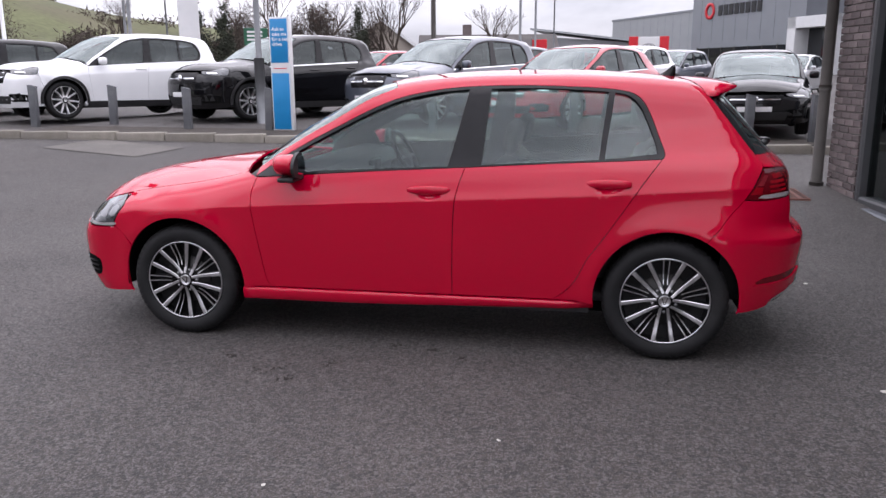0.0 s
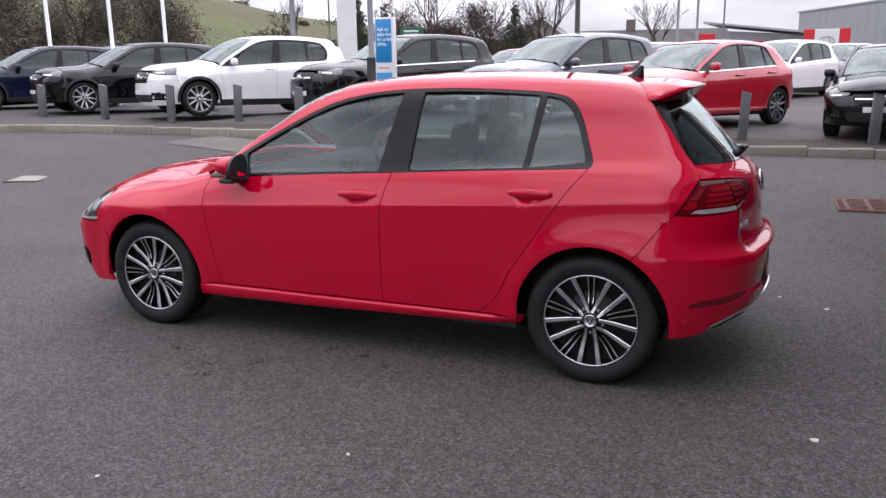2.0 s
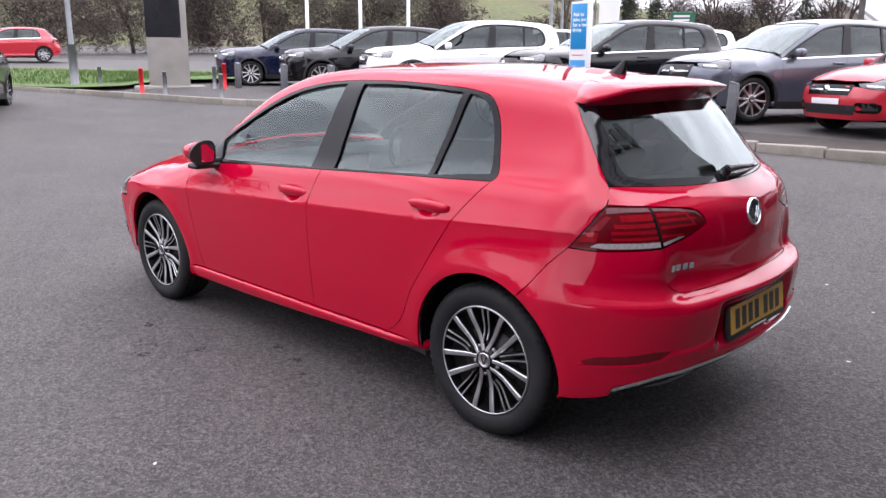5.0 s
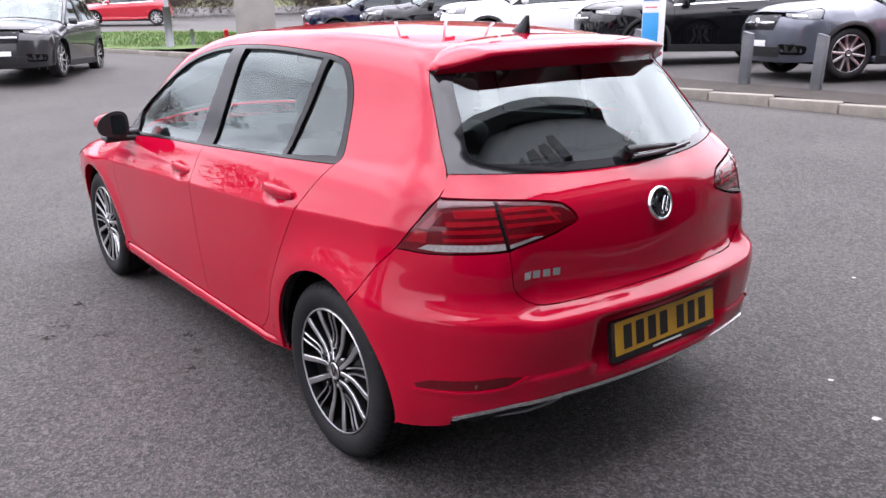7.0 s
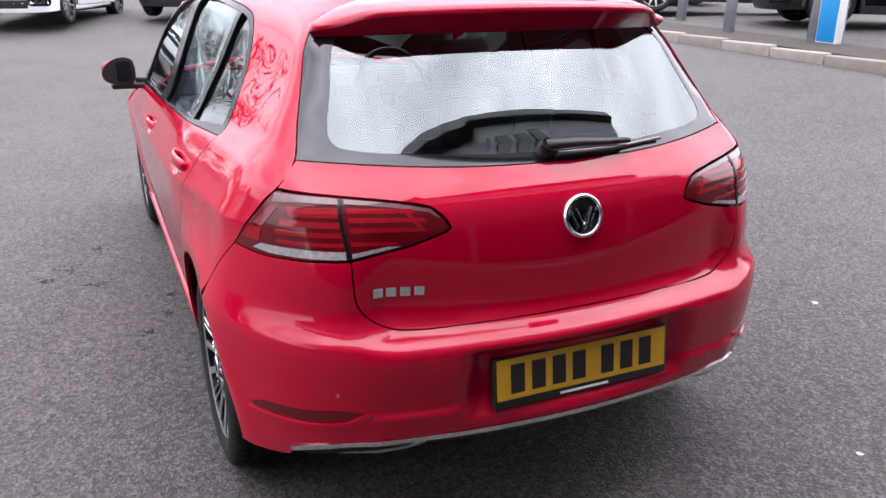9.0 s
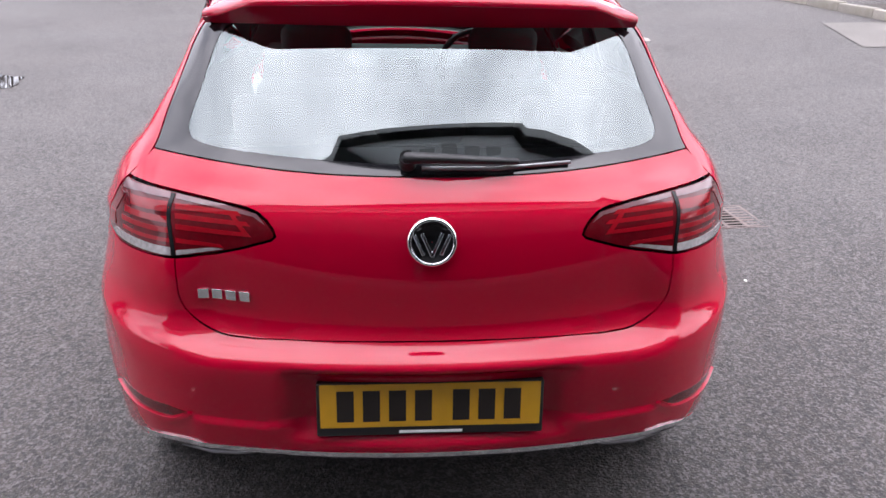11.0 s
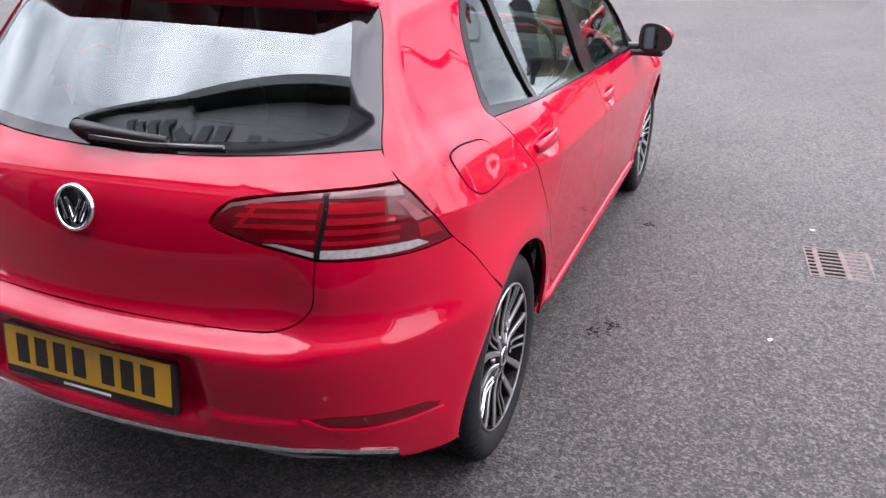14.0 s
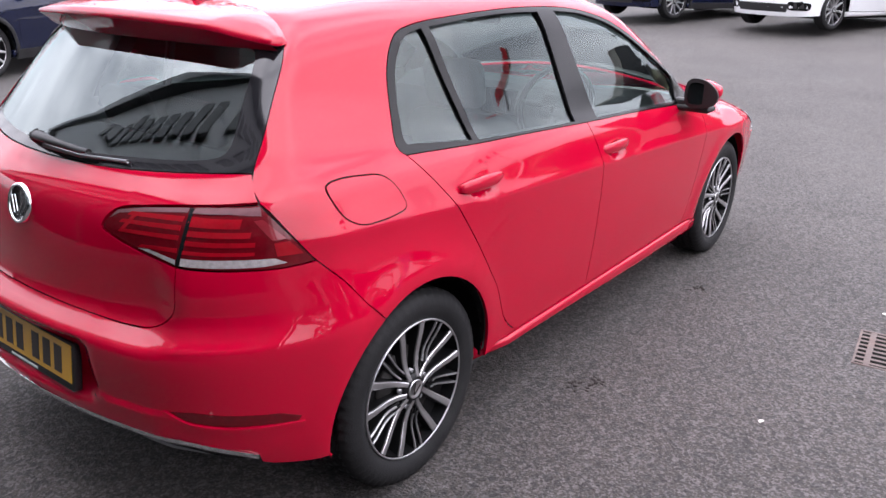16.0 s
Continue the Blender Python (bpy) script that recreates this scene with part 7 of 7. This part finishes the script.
    for x, y, rz in ((-1.318, -0.755, 0), (1.318, -0.755, 0), (-1.318, 0.755, 180), (1.318, 0.755, 180)):
        w = copy_thing(plain_wheel, pose(x, y, 0.325, 0, random.uniform(0, 72), rz + (steer if x < 0 else 0)))
        w.parent = r
    return r


master = make_master(G)
suv_master = make_master(U, upper=SUV_UPPER, panes_at=SUV_PANES, tail=0.22, lamp_up=0.14)


def make_car(name, label, paint, m, s=1.0, sy=1.0, cladding=False, chrome=False, rails=False):
    """A copy of the parked car in its own paint, size and trim."""
    r = copy_thing(suv_master if name == "parked_suv" else master, m)
    r.name = name
    tagged(r, label, "car", "parked cars")
    r.matrix_basis = m @ Matrix.Diagonal((s, sy, s, 1))
    for o in list(r.children):
        if (not cladding and "cladding" in o.name) or (not chrome and "chrome_line" in o.name) or (not rails and "roof_rail" in o.name):
            bpy.data.objects.remove(o)
        elif o.data and o.data.materials and o.data.materials[0] == M["silver_paint"]:
            o.material_slots[0].link = "OBJECT"
            o.material_slots[0].material = M[paint]
    return r


def bay(x, y, rz):
    return pose(x, y, bay_z(x, y) - 0.0, -0.6, 0.8, rz)


black_suv = make_car("parked_suv", "black compact SUV with chrome door line", "black_paint", bay(-5.5, 11.1, 60), 1.09, 1.05, cladding=True, chrome=True)
white_suv = make_car("parked_suv", "white SUV with a smooth roof and black sills", "white_paint", bay(-9.0, 10.55, 60), 1.10, 1.05, cladding=True)
dark_suv = make_car("parked_suv", "black coupe-roofed SUV with silver wheels", "black_paint", bay(-12.6, 10.9, 60), 1.06, 1.05, cladding=True)
navy_suv = make_car("parked_suv", "dark navy SUV with black wheels", "navy_paint", bay(-16.1, 11.2, 60), 1.06, 1.05, cladding=True)
grey_suv = make_car("parked_suv", "slate grey SUV with chrome window line", "grey_paint", bay(-1.9, 10.9, 60), 1.07, 1.04, cladding=True, chrome=True)
red_hatch = make_car("parked_hatchback", "crimson hatchback with chrome window line", "crimson_paint", bay(0.55, 10.5, 58), 1.0, 1.0, chrome=True)
small_hatch = make_car("parked_hatchback", "small black hatchback with a white sticker", "black_paint", bay(3.7, 10.2, 80), 0.95, 0.96)
silver_car = make_car("parked_hatchback", "silver hatchback with a dark grille", "silver_paint", bay(6.4, 10.6, 76), 1.0, 1.0)
grey_two = make_car("parked_suv", "dark grey SUV parked facing the forecourt", "dark_grey_paint", pose(-15.0, 1.75, gz(-15.0, 1.75), 0, 1.2, 151), 1.07, 1.03, cladding=True, chrome=True)
dark_two = make_car("parked_suv", "dark blue-grey SUV parked facing the forecourt", "navy_paint", pose(-14.6, -4.5, gz(-14.6, -4.5), 0, 1.2, 160), 1.07, 1.03, cladding=True)
white_two = make_car("parked_suv", "white SUV with black lower bumper", "white_paint", pose(-14.4, -1.5, gz(-14.4, -1.5), 0, 1.2, 160), 1.07, 1.03)
copy_thing(red_hatch, pose(-35.0, 9.8, gz(-35, 9.8) + 0.06, 0, 0, 72))
copy_thing(navy_suv, pose(-2.6, -9.6, gz(-2.6, -9.6), 0, 0, 200))
# second row behind, seen over the first
for src, x, y, rz in ((red_hatch, 6.0, 22.0, 70), (white_suv, 1.8, 21.5, 62), (grey_suv, -2.0, 21.0, 60), (red_hatch, -6.0, 20.5, 60), (white_suv, -9.5, 21.0, 62), (white_two, -14.0, 19.5, 60), (red_hatch, -12.5, 26.0, 60), (dark_suv, -20.5, 18.0, 60), (grey_suv, 3.6, 26.5, 60), (silver_car, 8.0, 27.0, 60)):
    copy_thing(src, pose(x, y, gz(x, y) + 0.1, 0, 0, rz))


# ---- trees and hedges ----
def bare_tree(x, y, h, seed, spread=0.75, ivy=0, label="leafless tree with fine brown twigs"):
    rng = random.Random(seed)
    r = thing("bare_tree", label, "tree", pose(x, y, gz(x, y) - 0.1))
    limbs, twigs = bmesh.new(), []

    def grow(p, d, ln, rad, depth):
        pts = [p]
        for _ in range(3):
            d = (d + Vector((rng.uniform(-1, 1), rng.uniform(-1, 1), rng.uniform(-0.25, 0.6))) * 0.16).normalized()
            p = p + d * ln / 3
            pts.append(p)
        if depth <= 2:
            tube(limbs, pts, rad, rad * 0.6, 6 if depth < 2 else 4, caps=False)
        else:
            for a, c in zip(pts, pts[1:]):
                twigs.append((a, c, rad))
        if depth < 5:
            for _ in range(4 if depth < 2 else 3):
                k = Vector((rng.uniform(-1, 1), rng.uniform(-1, 1), rng.uniform(-0.1, 0.9))) * spread
                grow(pts[rng.choice((2, 3, 3))], (d + k).normalized(), ln * rng.uniform(0.55, 0.78), rad * 0.55, depth + 1)
    grow(Vector((0, 0, 0)), Vector((0, 0, 1)), h * 0.34, h * 0.022, 0)
    part("trunk", limbs, M["bark"], r)
    verts, faces = [], []
    for a, c, rad in twigs:
        w = max(0.010, rad * 1.1)
        s = Vector((rng.uniform(-1, 1), rng.uniform(-1, 1), rng.uniform(-0.3, 0.3))).normalized() * w
        i = len(verts)
        verts += [tuple(a - s), tuple(a + s), tuple(c)]
        faces.append((i, i + 1, i + 2))
        s2 = s.cross(c - a).normalized() * w
        i = len(verts)
        verts += [tuple(a - s2), tuple(a + s2), tuple(c)]
        faces.append((i, i + 1, i + 2))
    me = bpy.data.meshes.new("crown")
    me.from_pydata(verts, [], faces)
    part("crown", me, M["twig"], r)
    return r


def leaf_mass(name, label, category, centres, leaf, count, material, kind="stuff", seed=1, thin=0.6):
    """Foliage: many small leaves in uneven clumps."""
    rng = np.random.default_rng(seed)

    def unit(n):
        v = rng.normal(0, 1, (n, 3))
        return v / np.linalg.norm(v, axis=1)[:, None]
    chunks = []
    for (x, y, z, rx, ry, rz), n in zip(centres, count):
        bumps, size = unit(26), rng.uniform(0.25, 0.55, 26)
        k = rng.integers(0, 26, n)
        p = bumps[k] * (0.72 * rng.random(n) ** 0.3)[:, None] + unit(n) * (size[k] * rng.random(n) ** 0.4)[:, None]
        q = np.array((x, y, z)) + p * np.array((rx, ry, rz))
        a = unit(n) * (leaf * rng.uniform(0.5, 1.3, n))[:, None]
        chunks.append(np.stack([q - a, q + unit(n) * leaf * thin, q + a], 1).reshape(-1, 3))
    verts = np.vstack(chunks)
    faces = np.arange(len(verts)).reshape(-1, 3).tolist()
    verts = verts.tolist()
    me = bpy.data.meshes.new(name)
    me.from_pydata(verts, [], faces)
    return tagged(part(name, me, M[material]), label, category, kind=kind)


def hedge_row(p, q, h, w, n, seed, material, leaf=0.16, label="tangled brown winter hedge", name="hedge", thin=0.28):
    rng = random.Random(seed)
    cs = []
    m = max(3, int(math.hypot(q[0] - p[0], q[1] - p[1]) / (w * 0.8)))
    for i in range(m):
        t = (i + 0.5) / m
        x, y = p[0] + (q[0] - p[0]) * t + rng.uniform(-0.4, 0.4), p[1] + (q[1] - p[1]) * t + rng.uniform(-0.4, 0.4)
        hh = h * rng.uniform(0.72, 1.15)
        cs.append((x, y, gz(x, y) + hh * 0.45, w * 0.75, w * 0.75, hh * 0.55))
    return leaf_mass(name, label, "hedge", cs, leaf, [n // m] * m, material, seed=seed, thin=thin)


hedge_row((-47, 26), (-46, -16), 7.0, 3.4, 110000, 11, "hedge_leaf", 0.15)
hedge_row((-49, 24), (-36, 42), 7.0, 3.8, 80000, 12, "hedge_leaf", 0.16)
hedge_row((-24, 47), (-13, 48), 5.0, 3.0, 45000, 13, "hedge_leaf", 0.14, "brown scrubby trees behind the road")
hedge_row((-34, 44), (-25, 48), 3.0, 2.6, 16000, 14, "hedge_leaf", 0.2)
hedge_row((-9, 58), (2.5, 57), 1.6, 1.6, 4000, 15, "evergreen", 0.15, "low clipped dark green hedge")
leaf_mass("gorse_bush", "yellow flowering shrub by the pylon sign", "shrub", [(2.2, 44.0, gz(2.2, 44) + 0.9, 1.1, 1.0, 0.8)], 0.09, [1500], "gorse", kind="", seed=21)
for i, (x, y, h) in enumerate(((-21.8, 39.0, 5.2), (-20.6, 40.0, 4.4), (-23.0, 41.0, 4.8), (-13.6, 44.0, 4.4))):
    leaf_mass("conifer", "dark green conifer by the far road", "tree", [(x, y, gz(x, y) + h * (0.25 + 0.2 * k), 1.1 - 0.24 * k, 1.1 - 0.24 * k, h * 0.22) for k in range(4)], 0.13, [900, 700, 500, 300], "evergreen", kind="", seed=30 + i)
for i, (x, y, h) in enumerate(((-10.4, 41.0, 6.4), (-5.3, 45.0, 5.6), (-16.5, 47.0, 6.5), (-19.5, 45.5, 6.8), (-22.5, 46.5, 6.4), (-13.2, 49.0, 6.0), (-30.0, 44.0, 6.0), (-37.0, 40.0, 7.5), (-41.0, 36.0, 7.5), (-45.0, 30.0, 7.5), (-48.5, 22.0, 7.0), (-49.0, 12.0, 7.0), (-49.5, 2.0, 7.0))):
    bare_tree(x, y, h, 40 + i)
# out of view: added so the car's side windows mirror something darker than sky
hedge_row((-36, -16), (-6, -32), 10.0, 4.5, 15000, 16, "hedge_leaf", 0.40, "unseen tall tree belt added to darken reflections in the side windows", "tree_belt", 0.3)
# dark scrub and field hedges on the hillside
cs, n = [], []
rng_h = random.Random(77)
for _ in range(210):
    az, d = radians(rng_h.uniform(100, 174)), rng_h.uniform(75, 215)
    x, y = d * math.cos(az), d * math.sin(az)
    crest = (20 + 6.5 * math.sin(az * 5.0 + 1.0) + 2.5 * math.sin(az * 11)) * float(smooth(96, 128, math.degrees(az)))
    z = crest * float(smooth(62, 190, d)) + 1.5
    rr = rng_h.uniform(2.0, 6.5)
    cs.append((x, y, z, rr, rr, rr * 0.4))
    n.append(240)
leaf_mass("hill_scrub", "dark brown-green scrub scattered over the hillside", "scrub", cs, 0.5, n, "hedge_leaf", seed=78)


# ---- small litter, bird droppings and wet marks ----
def build_litter():
    rng = random.Random(9)
    spots = [(-0.62, -1.30, 0.11), (-0.50, -1.42, 0.05), (-0.35, -1.18, 0.05), (-0.09, -0.86, 0.035), (0.12, -0.90, 0.03), (-0.9, -1.15, 0.04), (0.50, 0.98, 0.06), (0.42, 1.02, 0.04), (-0.74, 0.98, 0.05), (0.3, -1.0, 0.03), (2.6, -1.6, 0.05), (3.0, -1.1, 0.05)]
    for i, (x, y, s) in enumerate(spots):
        bm = bmesh.new()
        for _ in range(14):
            a, d = rng.uniform(0, 6.28), s * rng.random()
            box(bm, -0.008, 0.008, -0.004, 0.004, 0, 0.003, 0.001, pose(x + d * math.cos(a), y + d * math.sin(a), gz(x, y) + 0.001, 0, 0, math.degrees(a)), seg=1)
        tagged(part("dead_leaves", bm, M["debris"]), "small clump of dark wet leaf litter", "litter", group="litter", kind="stuff")
    for i, (x, y, s) in enumerate(((2.30, -1.10, 0.020), (2.42, 0.86, 0.018), (2.15, 1.05, 0.012), (1.2, 1.9, 0.016), (0.3, 1.62, 0.012), (-1.0, 1.8, 0.014), (1.6, 2.4, 0.012), (2.9, -0.4, 0.012), (0.6, -1.9, 0.010), (1.9, -2.2, 0.011), (3.6, -0.2, 0.010), (2.0, 2.0, 0.010), (-0.2, -2.4, 0.010))):
        blot("bird_dropping", "small white bird dropping on the tarmac", "mark", x, y, s, s * 0.8, i * 40, 0.003, "dropping", 50 + i, kind="stuff", n=14)


build_litter()
dealership_parts(dealer, dealer_len)
for o in [*plain_wheel.children_recursive, plain_wheel, *master.children_recursive, master, *suv_master.children_recursive, suv_master]:
    bpy.data.objects.remove(o)
